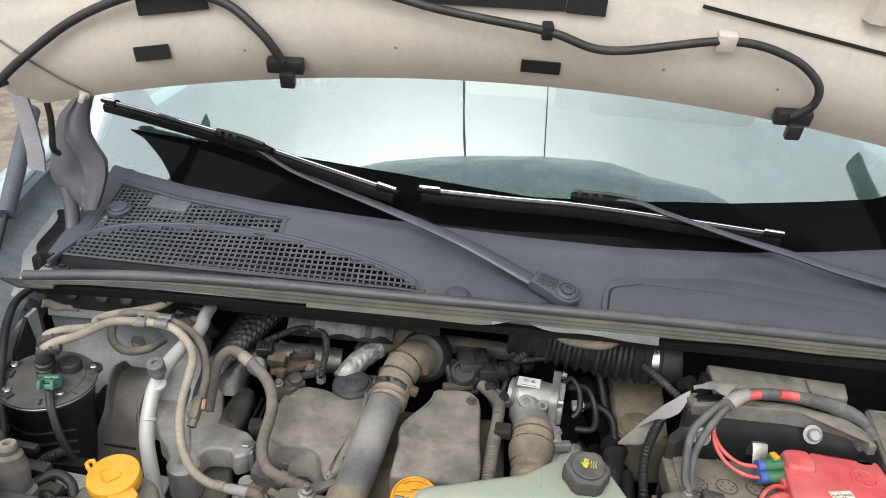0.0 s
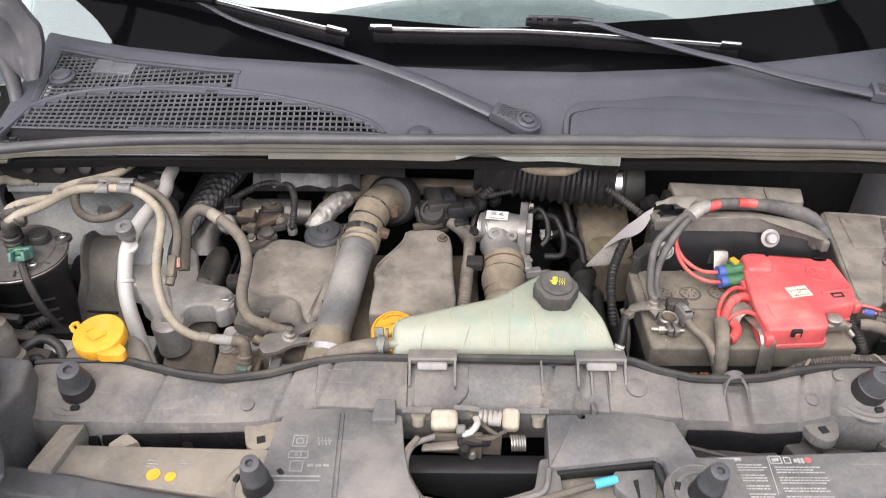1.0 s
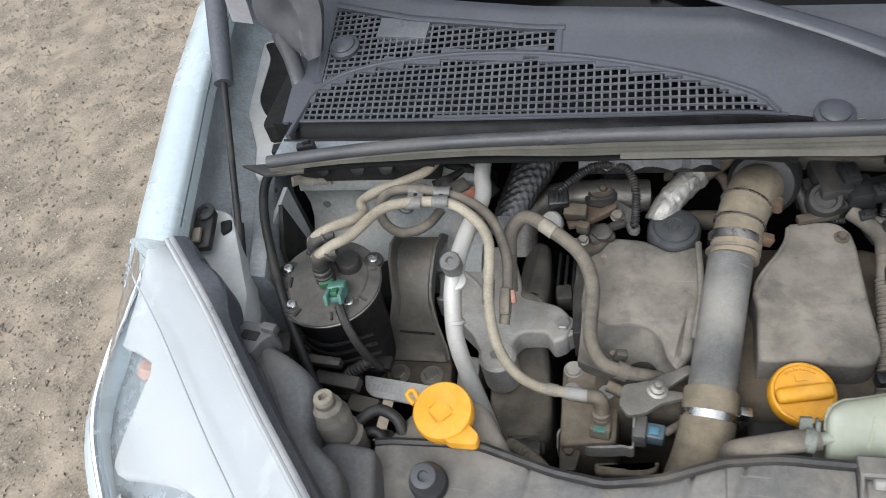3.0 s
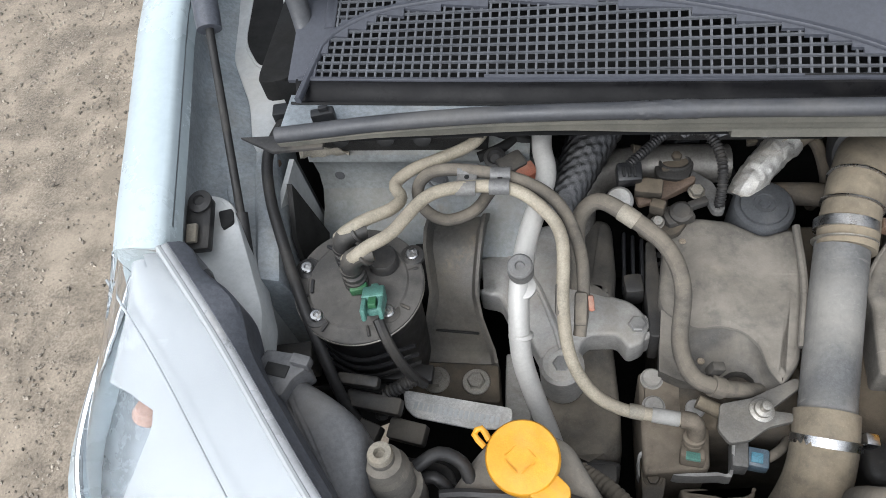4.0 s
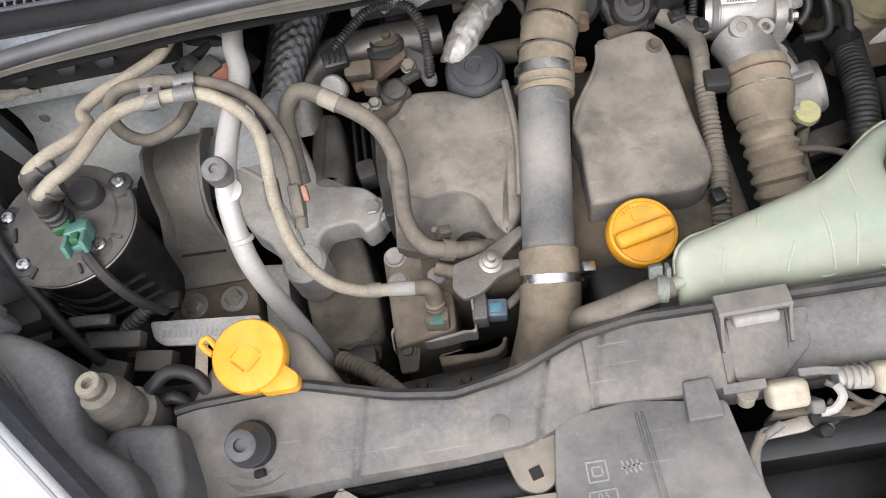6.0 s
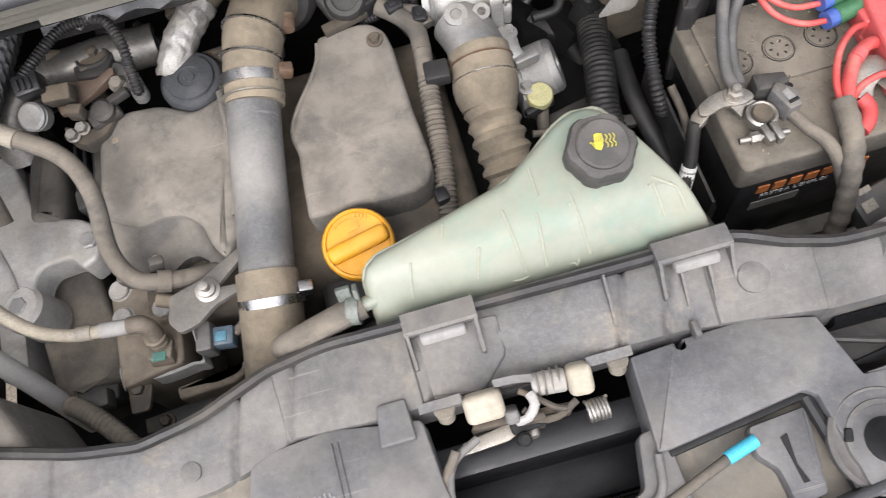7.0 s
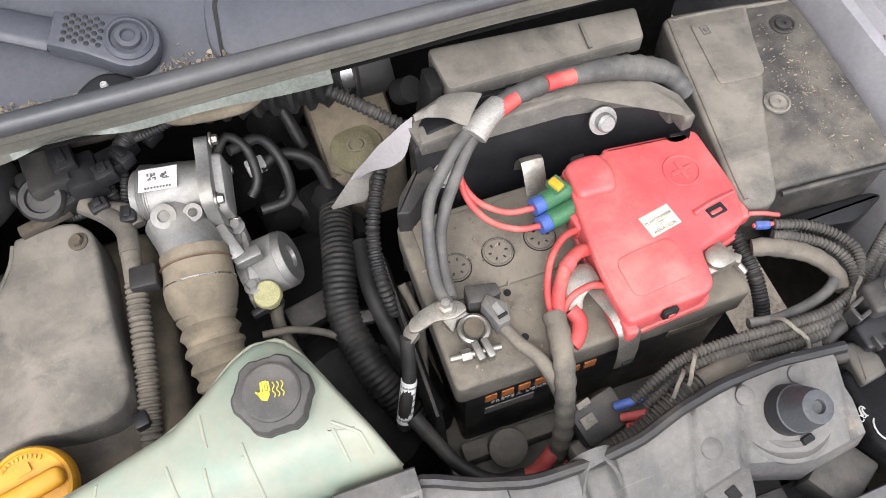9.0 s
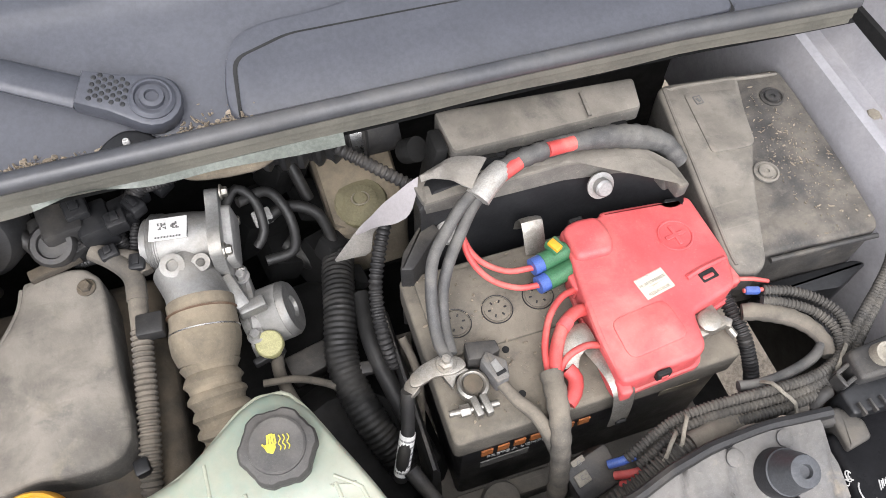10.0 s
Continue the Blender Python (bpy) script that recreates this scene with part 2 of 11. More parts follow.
DUST = (0.235, 0.212, 0.180)
M_plastic = material("dusty_black_plastic", (0.026, 0.026, 0.027), 0.45, dust=0.45, dust_colour=(0.150, 0.132, 0.106), scale=18)
M_plastic_clean = material("black_plastic", (0.014, 0.0145, 0.016), 0.38, dust=0.2, dust_colour=(0.070, 0.067, 0.064), scale=14)
M_scuttle = material("weathered_grey_plastic", (0.058, 0.061, 0.073), 0.40, dust=0.15, dust_colour=(0.095, 0.096, 0.104), scale=14, bump=0.15, grain=0.09, mottle=0.08)
M_grille = material("grey_plastic_mesh", (0.088, 0.092, 0.101), 0.34, dust=0.2, dust_colour=(0.150, 0.150, 0.150), scale=16, mottle=0.15)
M_rubber = material("black_rubber", (0.017, 0.017, 0.018), 0.5, dust=0.36, dust_colour=(0.105, 0.093, 0.077), scale=20)
M_seal = material("dusty_rubber_seal", (0.048, 0.050, 0.056), 0.40, dust=0.4, dust_colour=(0.118, 0.112, 0.104), scale=14, grain=0.12, mottle=0.12)
M_rubber_dusty = material("dusty_rubber_hose", (0.060, 0.057, 0.053), 0.7, dust=0.75, dust_colour=(0.194, 0.168, 0.133), scale=26)
M_beige_rubber = material("beige_dusty_rubber", (0.105, 0.092, 0.072), 0.75, dust=0.7, dust_colour=(0.268, 0.222, 0.158), scale=24)
M_beige_hose = material("beige_nylon_hose", (0.315, 0.282, 0.218), 0.5, dust=0.55, dust_colour=(0.225, 0.192, 0.150), scale=30)
M_cover = material("dusty_grey_engine_cover", (0.070, 0.069, 0.067), 0.7, dust=0.9, dust_colour=(0.222, 0.201, 0.170), scale=15, bump=0.4, wear=(0.255, 0.228, 0.180), mottle=0.26, scratch=0.15)
M_cross = material("dusty_grey_panel", (0.074, 0.075, 0.079), 0.5, dust=0.62, dust_colour=(0.206, 0.188, 0.162), scale=12, bump=0.35, grain=0.2, wear=(0.235, 0.200, 0.150), mottle=0.24, cleaner=(-0.15, 0.30, 0.62), scratch=0.22)
M_front = material("grey_front_cover", (0.092, 0.094, 0.101), 0.46, dust=0.55, dust_colour=(0.212, 0.196, 0.172), scale=11, bump=0.3, grain=0.15, mottle=0.22, cleaner=(-0.15, 0.20, 0.85), scratch=0.25)
M_front_dusty = material("sandy_front_cover", (0.108, 0.106, 0.101), 0.6, dust=0.8, dust_colour=(0.245, 0.216, 0.172), scale=10)
M_bumper = material("dark_blue_grey_bumper", (0.046, 0.049, 0.060), 0.38, dust=0.2, dust_colour=(0.085, 0.087, 0.096), scale=10, bump=0.2, grain=0.1, mottle=0.1)
# grime colour pushed near black to paint the shade deep between parts
M_dark = material("grimy_shade_dark_metal", (0.007, 0.0068, 0.0065), 0.75, dust=0.25, dust_colour=(0.022, 0.020, 0.017), scale=22)
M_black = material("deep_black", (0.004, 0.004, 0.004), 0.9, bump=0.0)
M_grime = material("dirty_engine_metal", (0.050, 0.046, 0.041), 0.65, metal=0.25, dust=0.7, dust_colour=(0.158, 0.128, 0.092), scale=30, bump=0.4)
M_alu = material("cast_aluminium", (0.36, 0.36, 0.355), 0.42, metal=0.7, dust=0.45, dust_colour=(0.284, 0.258, 0.215), scale=26, bump=0.22, grain=0.1)
M_alu_dusty = material("dusty_cast_aluminium", (0.40, 0.395, 0.385), 0.5, metal=0.45, dust=0.5, dust_colour=(0.285, 0.255, 0.21), scale=20, bump=0.22, grain=0.1)
M_bright = material("bare_steel", (0.45, 0.45, 0.45), 0.28, metal=1.0, dust=0.25, scale=40, bump=0.1)
M_zinc = material("zinc_plated_steel", (0.37, 0.355, 0.325), 0.38, metal=0.85, dust=0.45, dust_colour=(0.284, 0.245, 0.189), scale=45)
M_chrome = material("chrome", (0.75, 0.75, 0.75), 0.10, metal=1.0, scale=30, bump=0.0, mottle=0.0)
M_white_pipe = material("white_dusty_aluminium_pipe", (0.43, 0.42, 0.40), 0.45, metal=0.15, dust=0.25, dust_colour=(0.36, 0.32, 0.26), scale=20, grain=0.05, bump=0.08, mottle=0.08)
M_body = material("pale_silver_blue_paint", (0.50, 0.575, 0.61), 0.25, metal=0.1, coat=0.5, dust=0.12, scale=7, grain=0.03, bump=0.02, mottle=0.05)
M_inner = material("primer_grey_inner_panel", (0.235, 0.262, 0.285), 0.38, dust=0.4, dust_colour=(0.285, 0.275, 0.250), scale=13, bump=0.15, wear=(0.25, 0.225, 0.185), mottle=0.2)
M_hood_in = material("cream_grey_bonnet_lining", (0.455, 0.418, 0.366), 0.48, dust=0.4, dust_colour=(0.39, 0.33, 0.252), scale=7, grain=0.05, bump=0.08, mottle=0.08)
M_apron = material("pale_painted_apron", (0.42, 0.435, 0.44), 0.4, dust=0.35, dust_colour=(0.40, 0.375, 0.33), scale=12, grain=0.06, bump=0.08, mottle=0.14)
# silver made darker than the body paint, to dim its mirror image in the glass
M_hood_out = material("darkened_silver_bonnet", (0.34, 0.375, 0.40), 0.30, metal=0.85, coat=0.3, scale=7, grain=0.03, bump=0.02, mottle=0.05)
M_seal_green = material("grey_green_primer", (0.125, 0.138, 0.122), 0.5, dust=0.3, dust_colour=(0.19, 0.175, 0.145), scale=16)
M_yellow = material("yellow_plastic_cap", (0.70, 0.325, 0.012), 0.45, dust=0.4, dust_colour=(0.49, 0.30, 0.085), scale=30, grain=0.05, mottle=0.13)
M_red = material("red_plastic_cover", (0.53, 0.075, 0.080), 0.42, dust=0.45, dust_colour=(0.46, 0.215, 0.185), scale=20, grain=0.05, mottle=0.14)
M_red_wire = material("red_wire_insulation", (0.50, 0.062, 0.06), 0.45, dust=0.45, dust_colour=(0.46, 0.21, 0.17), scale=40, grain=0.05)
M_grey_wire = material("grey_dusty_cable", (0.060, 0.060, 0.061), 0.55, dust=0.6, dust_colour=(0.155, 0.146, 0.130), scale=40)
M_black_wire = material("black_cable", (0.014, 0.014, 0.014), 0.5, dust=0.35, dust_colour=(0.070, 0.065, 0.058), scale=40)
M_bottle = material("milky_green_tank_plastic", (0.232, 0.250, 0.200), 0.35, dust=0.35, dust_colour=(0.260, 0.235, 0.160), scale=6, grain=0.04, bump=0.03, second=(0.150, 0.245, 0.205), subsurf=0.10, mottle=0.10)
M_bottle_rib = material("pale_tank_rib", (0.28, 0.29, 0.225), 0.42, scale=20, grain=0.04, bump=0.03, mottle=0.06)
M_battery = material("battery_black", (0.013, 0.013, 0.0145), 0.38, dust=0.25, dust_colour=(0.070, 0.065, 0.057), scale=16)
M_battery_top = material("dusty_battery_lid", (0.065, 0.062, 0.057), 0.65, dust=0.85, dust_colour=(0.189, 0.166, 0.131), scale=24, bump=0.4)
M_green = material("teal_connector", (0.10, 0.23, 0.195), 0.45, dust=0.3, dust_colour=(0.210, 0.260, 0.198), scale=40)
M_green_dark = material("green_connector", (0.035, 0.13, 0.06), 0.45, dust=0.3, dust_colour=(0.158, 0.190, 0.110), scale=40)
M_blue = material("blue_plug", (0.05, 0.10, 0.33), 0.45, dust=0.2, scale=40)
M_blue_grey = material("blue_grey_connector", (0.085, 0.125, 0.165), 0.5, dust=0.3, scale=40)
M_cyan = material("cyan_sleeve", (0.06, 0.38, 0.52), 0.5, scale=40, mottle=0.1)
M_white = material("white_label", (0.76, 0.755, 0.735), 0.55, dust=0.2, scale=30, grain=0.03, mottle=0.1)
M_off = material("pale_cream_plastic", (0.225, 0.208, 0.172), 0.55, dust=0.5, dust_colour=(0.225, 0.19, 0.142), scale=30)
M_pale_grey = material("pale_grey_paint", (0.50, 0.50, 0.49), 0.55, dust=0.4, dust_colour=(0.347, 0.310, 0.258), scale=30)
M_ink = material("black_print", (0.008, 0.008, 0.008), 0.7, bump=0.0, mottle=0.0)
M_ink_grey = material("grey_print", (0.15, 0.145, 0.14), 0.6, bump=0.0)
M_ink_dim = material("faint_print", (0.24, 0.24, 0.235), 0.6, bump=0.0)
M_cream = material("cream_sticker", (0.62, 0.58, 0.47), 0.55, dust=0.2, scale=30, grain=0.03, mottle=0.08)
M_cap_yellow = material("faded_yellow_cap", (0.42, 0.40, 0.20), 0.5, dust=0.3, dust_colour=(0.30, 0.27, 0.17), scale=40)
M_ink_white = material("pale_print", (0.50, 0.50, 0.49), 0.6, dust=0.5, dust_colour=(0.231, 0.215, 0.184), bump=0.0)
M_ink_yellow = material("yellow_print", (0.60, 0.53, 0.04), 0.5, dust=0.5, dust_colour=(0.16, 0.15, 0.08), bump=0.0, scale=60)
M_ink_orange = material("orange_print", (0.44, 0.15, 0.045), 0.5, dust=0.4, dust_colour=(0.14, 0.09, 0.06), bump=0.0)
M_ground = material("sandy_gravel", (0.190, 0.160, 0.126), 0.9, dust=0.6, dust_colour=(0.300, 0.250, 0.192), scale=9, grain=0.5, bump=0.5, mottle=0.24)
M_pebble = material("pebbles", (0.30, 0.262, 0.215), 0.85, scale=12, grain=0.3, rnd=0.0, mottle=0.6)
M_foil = material("crinkled_heat_shield", (0.105, 0.105, 0.108), 0.36, metal=0.9, dust=0.2, dust_colour=(0.075, 0.068, 0.060), scale=60, bump=0.5)
M_silver_tape = material("silver_tape", (0.42, 0.41, 0.39), 0.45, metal=0.5, dust=0.5, dust_colour=(0.252, 0.220, 0.170), scale=40, bump=0.6)
M_wing_dusty = material("dusty_grey_wing_panel", (0.205, 0.226, 0.237), 0.45, dust=0.5, dust_colour=(0.245, 0.222, 0.185), scale=11, bump=0.15, wear=(0.22, 0.19, 0.145))
M_fuse_dark = material("speckled_dark_lid", (0.040, 0.039, 0.039), 0.55, dust=0.62, dust_colour=(0.165, 0.146, 0.120), scale=34, bump=0.35, wear=(0.19, 0.168, 0.135))
M_housing = material("grey_lamp_housing", (0.078, 0.080, 0.086), 0.48, dust=0.4, dust_colour=(0.140, 0.132, 0.122), scale=13, bump=0.25)
M_rim = material("pale_lamp_rim", (0.30, 0.31, 0.325), 0.3, metal=0.2, dust=0.2, scale=20, grain=0.05, bump=0.05)
M_flange = material("blue_grey_lamp_flange", (0.072, 0.077, 0.092), 0.42, dust=0.2, dust_colour=(0.12, 0.12, 0.125), scale=14, bump=0.1, mottle=0.1)
M_conduit = material("dusty_black_conduit", (0.038, 0.037, 0.036), 0.6, dust=0.6, dust_colour=(0.155, 0.140, 0.116), scale=30)
M_rail = material("dark_gloss_wiper_rail", (0.05, 0.051, 0.054), 0.22, metal=0.3, dust=0.15, scale=30, bump=0.05)
M_lining = material("white_sheet_lining", (0.31, 0.29, 0.295), 0.6, dust=0.12, dust_colour=(0.33, 0.29, 0.24), scale=20, grain=0.05, mottle=0.06)
M_foam = material("grey_foam", (0.25, 0.245, 0.232), 0.8, dust=0.3, dust_colour=(0.22, 0.205, 0.18), scale=30, grain=0.06, bump=0.1)
M_turbo = material("dull_cast_pipe", (0.16, 0.152, 0.140), 0.38, metal=0.55, dust=0.35, dust_colour=(0.115, 0.100, 0.082), scale=16, bump=0.12, mottle=0.12)
M_strap_dark = material("dark_pressed_steel", (0.050, 0.048, 0.046), 0.5, metal=0.3, dust=0.45, dust_colour=(0.100, 0.090, 0.075), scale=24)
M_rust_brown = material("rust_brown_steel", (0.135, 0.095, 0.070), 0.6, metal=0.3, dust=0.4, dust_colour=(0.16, 0.125, 0.095), scale=26)
M_bracket_grey = material("dusty_grey_steel", (0.15, 0.15, 0.15), 0.5, metal=0.3, dust=0.5, dust_colour=(0.17, 0.155, 0.13), scale=24)
M_tray = material("gloss_black_plastic", (0.008, 0.008, 0.009), 0.30, dust=0.12, dust_colour=(0.04, 0.038, 0.036), scale=16, bump=0.15, ior=1.17)
M_felt = material("dark_felt", (0.020, 0.019, 0.018), 0.95, dust=0.35, dust_colour=(0.060, 0.053, 0.045), scale=30, bump=0.9)
M_wing_grey = material("lilac_grey_primer", (0.285, 0.280, 0.295), 0.42, dust=0.4, dust_colour=(0.27, 0.25, 0.235), scale=12, grain=0.06, bump=0.1, mottle=0.15)
M_cap_grey = material("dusty_grey_cap", (0.040, 0.039, 0.038), 0.55, dust=0.75, dust_colour=(0.120, 0.112, 0.102), scale=30, mottle=0.15)
M_mould = material("mauve_grey_trim_plastic", (0.070, 0.069, 0.078), 0.45, dust=0.3, dust_colour=(0.125, 0.118, 0.115), scale=12, grain=0.08, bump=0.12, mottle=0.12)
M_copper = material("rusty_clamp", (0.15, 0.095, 0.062), 0.6, metal=0.4, dust=0.3, scale=60)
M_rust_red = material("faded_red_connector", (0.30, 0.09, 0.05), 0.55, dust=0.5, scale=40)


def glass(name, colour, rough=0.0, ior=1.5):
    """Clear or tinted glass."""
    mat = bpy.data.materials.new(name)
    mat.use_nodes = True
    nt = mat.node_tree
    b = nt.nodes["Principled BSDF"]
    b.inputs["Base Color"].default_value = (*colour, 1)
    b.inputs["Roughness"].default_value = rough
    b.inputs["Transmission Weight"].default_value = 1.0
    b.inputs["IOR"].default_value = ior
    return mat


M_glass = glass("green_tinted_windscreen_glass", (0.58, 0.80, 0.75), 0.0, 2.3)
M_lens = glass("clear_headlight_lens", (0.96, 0.97, 0.98), 0.02, 1.16)
M_corner_reflection = material("blue_grey_reflection_tone", (0.085, 0.092, 0.105), 0.6, scale=8, grain=0.05, bump=0.0, mottle=0.08)
M_frit = material("gloss_black_border_and_reflection", (0.003, 0.003, 0.0035), 0.03, bump=0.0, grain=0.0, ior=1.12, mottle=0.0)

# ---- the setting: ground, bay walls ----
def graded(lo, hi, a, b, n, m):
    """Positions from lo to hi, n of them evenly between a and b, the rest spreading outwards."""
    inner = np.linspace(a, b, n)
    out = np.geomspace(0.4, 1.0, m)
    left = a - (a - lo) * (out - 0.4) / 0.6
    right = b + (hi - b) * (out - 0.4) / 0.6
    return [*left[:0:-1], *inner, *right[1:]]


bm = bmesh.new()
gx, gy = graded(-400, 400, -4.5, -0.9, 90, 14), graded(-400, 400, 0.0, 4.5, 90, 14)
rows = []
for y in gy:
    rows.append([bm.verts.new((x, y, 0.018 * noise.noise((x * 1.1, y * 1.1, 0)) + 0.010 * noise.noise((x * 6, y * 6, 3)) + 0.006 * noise.noise((x * 17, y * 17, 5)))) for x in gx])
for a, b in zip(rows, rows[1:]):
    for k in range(len(a) - 1):
        bm.faces.new((a[k], a[k + 1], b[k + 1], b[k]))
tagged(part("ground", bm, M_ground), "sandy beige gravel ground beside the car", "ground", kind="structure")

rng = random.Random(5)
bm = bmesh.new()
for k in range(40000):
    x, y = -0.95 - 2.4 * rng.random() ** 0.9, -0.1 + 3.0 * rng.random()
    if noise.noise((x * 2.3 + 0.8 * y, y * 0.9, 7)) + 0.35 * rng.random() < 0.02:
        continue
    s = 0.0018 + 0.0062 * rng.random() ** 4
    z = 0.018 * noise.noise((x * 1.1, y * 1.1, 0)) + 0.010 * noise.noise((x * 6, y * 6, 3)) + 0.006 * noise.noise((x * 17, y * 17, 5))
    q = Euler((rng.random() * 6, rng.random() * 6, rng.random() * 6)).to_matrix()
    base = [bm.verts.new(Vector((x, y, z + s * 0.3)) + q @ Vector(d) * s * (0.7 + 0.6 * rng.random())) for d in ((1, 0, 0), (-1, 0, 0), (0, 1, 0), (0, -1, 0), (0, 0, 0.7), (0, 0, -0.7))]
    for f in ((0, 2, 4), (2, 1, 4), (1, 3, 4), (3, 0, 4), (2, 0, 5), (1, 2, 5), (3, 1, 5), (0, 3, 5)):
        bm.faces.new([base[i] for i in f])
tagged(part("pebbles", bm, M_pebble, sharp=20), "small loose sandy pebbles on the gravel", "gravel", kind="stuff")

# walls of the engine bay, their deep shade put into near-black colours
bay = thing("engine_bay", (0, 0.2, 0.3), "grimy engine bay shell of the car, its depths painted near black for shade", "engine bay", kind="structure")
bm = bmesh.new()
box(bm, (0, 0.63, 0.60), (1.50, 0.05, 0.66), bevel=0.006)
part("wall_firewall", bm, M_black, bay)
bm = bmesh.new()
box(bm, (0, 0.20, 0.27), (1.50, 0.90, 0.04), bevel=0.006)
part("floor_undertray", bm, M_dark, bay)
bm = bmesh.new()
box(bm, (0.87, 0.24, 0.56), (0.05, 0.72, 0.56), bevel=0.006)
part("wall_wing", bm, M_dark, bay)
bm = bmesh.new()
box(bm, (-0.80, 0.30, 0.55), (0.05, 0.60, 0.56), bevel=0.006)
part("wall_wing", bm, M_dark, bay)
bm = bmesh.new()
box(bm, (0, -0.045, 0.52), (1.10, 0.03, 0.46), bevel=0.006)
part("radiator", bm, M_plastic_clean, bay)
# upright body panel behind the filter, dusty primer, with dark felt above it
bm = bmesh.new()
sec = []
for x in np.linspace(-0.742, -0.49, 16):
    dip = 0.004 * math.sin((x + 0.775) * 17)
    sec.append([(x, 0.445, 0.876), (x, 0.410, 0.872), (x, 0.4045, 0.868), (x, 0.403, 0.858), (x, 0.410, 0.853), (x, 0.4135, 0.822 + dip), (x, 0.408, 0.800 + dip), (x, 0.392, 0.783 + dip), (x, 0.362, 0.770), (x, 0.345, 0.755), (x, 0.348, 0.70), (x, 0.375, 0.69), (x, 0.45, 0.80)])
loft(bm, sec)
panel = part("wing_panel", bm, M_wing_dusty, bay, "pale beige dusty panel with dust", sharp=50)
for c, r in (((-0.717, 0.4135, 0.8215), 0.0060), ((-0.600, 0.4125, 0.8145), 0.0130)):
    bm = bmesh.new()
    lathe(bm, [(r, -0.001), (r, 0.0012), (r * 0.75, 0.0020), (r * 0.7, 0.0012), (0, 0.0012)], c, (0, -0.97, 0.2), 22)
    part("rubber_grommet", bm, M_housing, bay)
bm = bmesh.new()
sec = [[(x, 0.373, 0.9405), (x, 0.390 + 0.003 * math.sin(x * 60), 0.918), (x, 0.403, 0.890), (x, 0.4085, 0.871), (x, 0.44, 0.871), (x, 0.44, 0.9405)] for x in np.linspace(-0.738, -0.535, 24)]
loft(bm, sec)
part("felt_band", bm, M_felt, bay, "dark dusty sound-deadening felt", sharp=60)
for x in (-0.690, -0.640, -0.600):
    bm = bmesh.new()
    lathe(bm, [(0.010, -0.002), (0.010, 0.0015), (0.006, 0.003), (0, 0.0032)], (x, 0.394, 0.908), (0, -0.85, 0.5), 18)
    part("felt_stud", bm, M_black_wire, bay)
bm = bmesh.new()
tube(bm, [(-0.742, 0.395, 0.885), (-0.728, 0.404, 0.877), (-0.705, 0.405, 0.8735), (-0.69, 0.404, 0.872)], [0.007, 0.006, 0.004, 0.002], 10, 0.003)
for v in bm.verts:
    v.co += Vector((1, 1, 1)) * 0.0022 * noise.noise(v.co * 130)
part("sealant_bead", bm, M_off, bay, "dried cream sealant bead")

# ---- scuttle panel under the windscreen ----
def scuttle_y(x):
    """Front edge of the scuttle: the grille's edge, then along the rubber seal."""
    return curve_at([(-0.80, 0.436), (-0.73, 0.4315), (-0.6, 0.4255), (-0.5, 0.4215), (-0.3, 0.4165), (-0.17, 0.4140), (-0.11, 0.406), (-0.05, 0.390), (0.01, 0.379), (0.15, 0.374), (0.45, 0.3715), (0.75, 0.362)], x)


def seal_y(x):
    """Middle of the weatherstrip's bulb."""
    return curve_at([(-0.74, 0.354), (-0.64, 0.3605), (-0.53, 0.3645), (-0.3, 0.3635), (-0.18, 0.3625), (-0.03, 0.360), (0.1, 0.3575), (0.38, 0.358), (0.53, 0.356), (0.70, 0.345)], x)


def seal_z(x):
    return curve_at([(-0.74, 0.958), (-0.6, 0.967), (-0.45, 0.973), (-0.3, 0.977), (0.0, 0.978), (0.70, 0.975)], x)


def rear_y(x):
    return curve_at([(-0.85, 0.725), (-0.7, 0.650), (-0.58, 0.600), (-0.41, 0.554), (-0.25, 0.527), (-0.145, 0.514), (0.035, 0.498), (0.18, 0.492), (0.364, 0.510), (0.513, 0.545), (0.7, 0.60), (0.85, 0.65)], x)


def scuttle_z(x, y):
    u = (y - scuttle_y(x)) / (rear_y(x) - scuttle_y(x))
    return 0.958 + 0.056 * min(max(u, 0), 1.2)


scuttle = thing("windscreen_cowl", (0, 0.45, 0.95), "dark grey plastic scuttle panel with intake grilles below the windscreen", "cowl")


def grille_zone(x, y, g=0.0):
    """Whether a place lies in one of the two intake grilles, grown by g."""
    f = scuttle_y(x)
    top = curve_at([(-0.725, 0.407), (-0.70, 0.484), (-0.636, 0.509), (-0.50, 0.512), (-0.37, 0.495), (-0.24, 0.464), (-0.155, 0.434), (-0.130, 0.412)], x)
    low = -0.720 - g < x < -0.130 + g and f + 0.004 - g < y < top - 0.004 + g
    up0 = curve_at([(-0.71, 0.490), (-0.62, 0.517), (-0.50, 0.519), (-0.37, 0.500)], x)
    upper = -0.700 - g < x < -0.378 + g and up0 + 0.004 - g < y < rear_y(x) - curve_at([(-0.72, 0.026), (-0.37, 0.016)], x) + g
    return low or upper


# solid skin as a fine sheet with the grille areas left open
bm = bmesh.new()
xs = np.linspace(-0.742, 0.80, 155)
grid = {}
NV = 22
for i, x in enumerate(xs):
    for j in range(NV + 1):
        y = scuttle_y(x) + (rear_y(x) + 0.012 - scuttle_y(x)) * j / NV
        z = scuttle_z(x, y) + 0.004 * math.exp(-((y - rear_y(x)) / 0.012) ** 2)
        grid[i, j] = (x, y, z)
made = {}


def vert(key):
    if key not in made:
        made[key] = bm.verts.new(grid[key])
    return made[key]


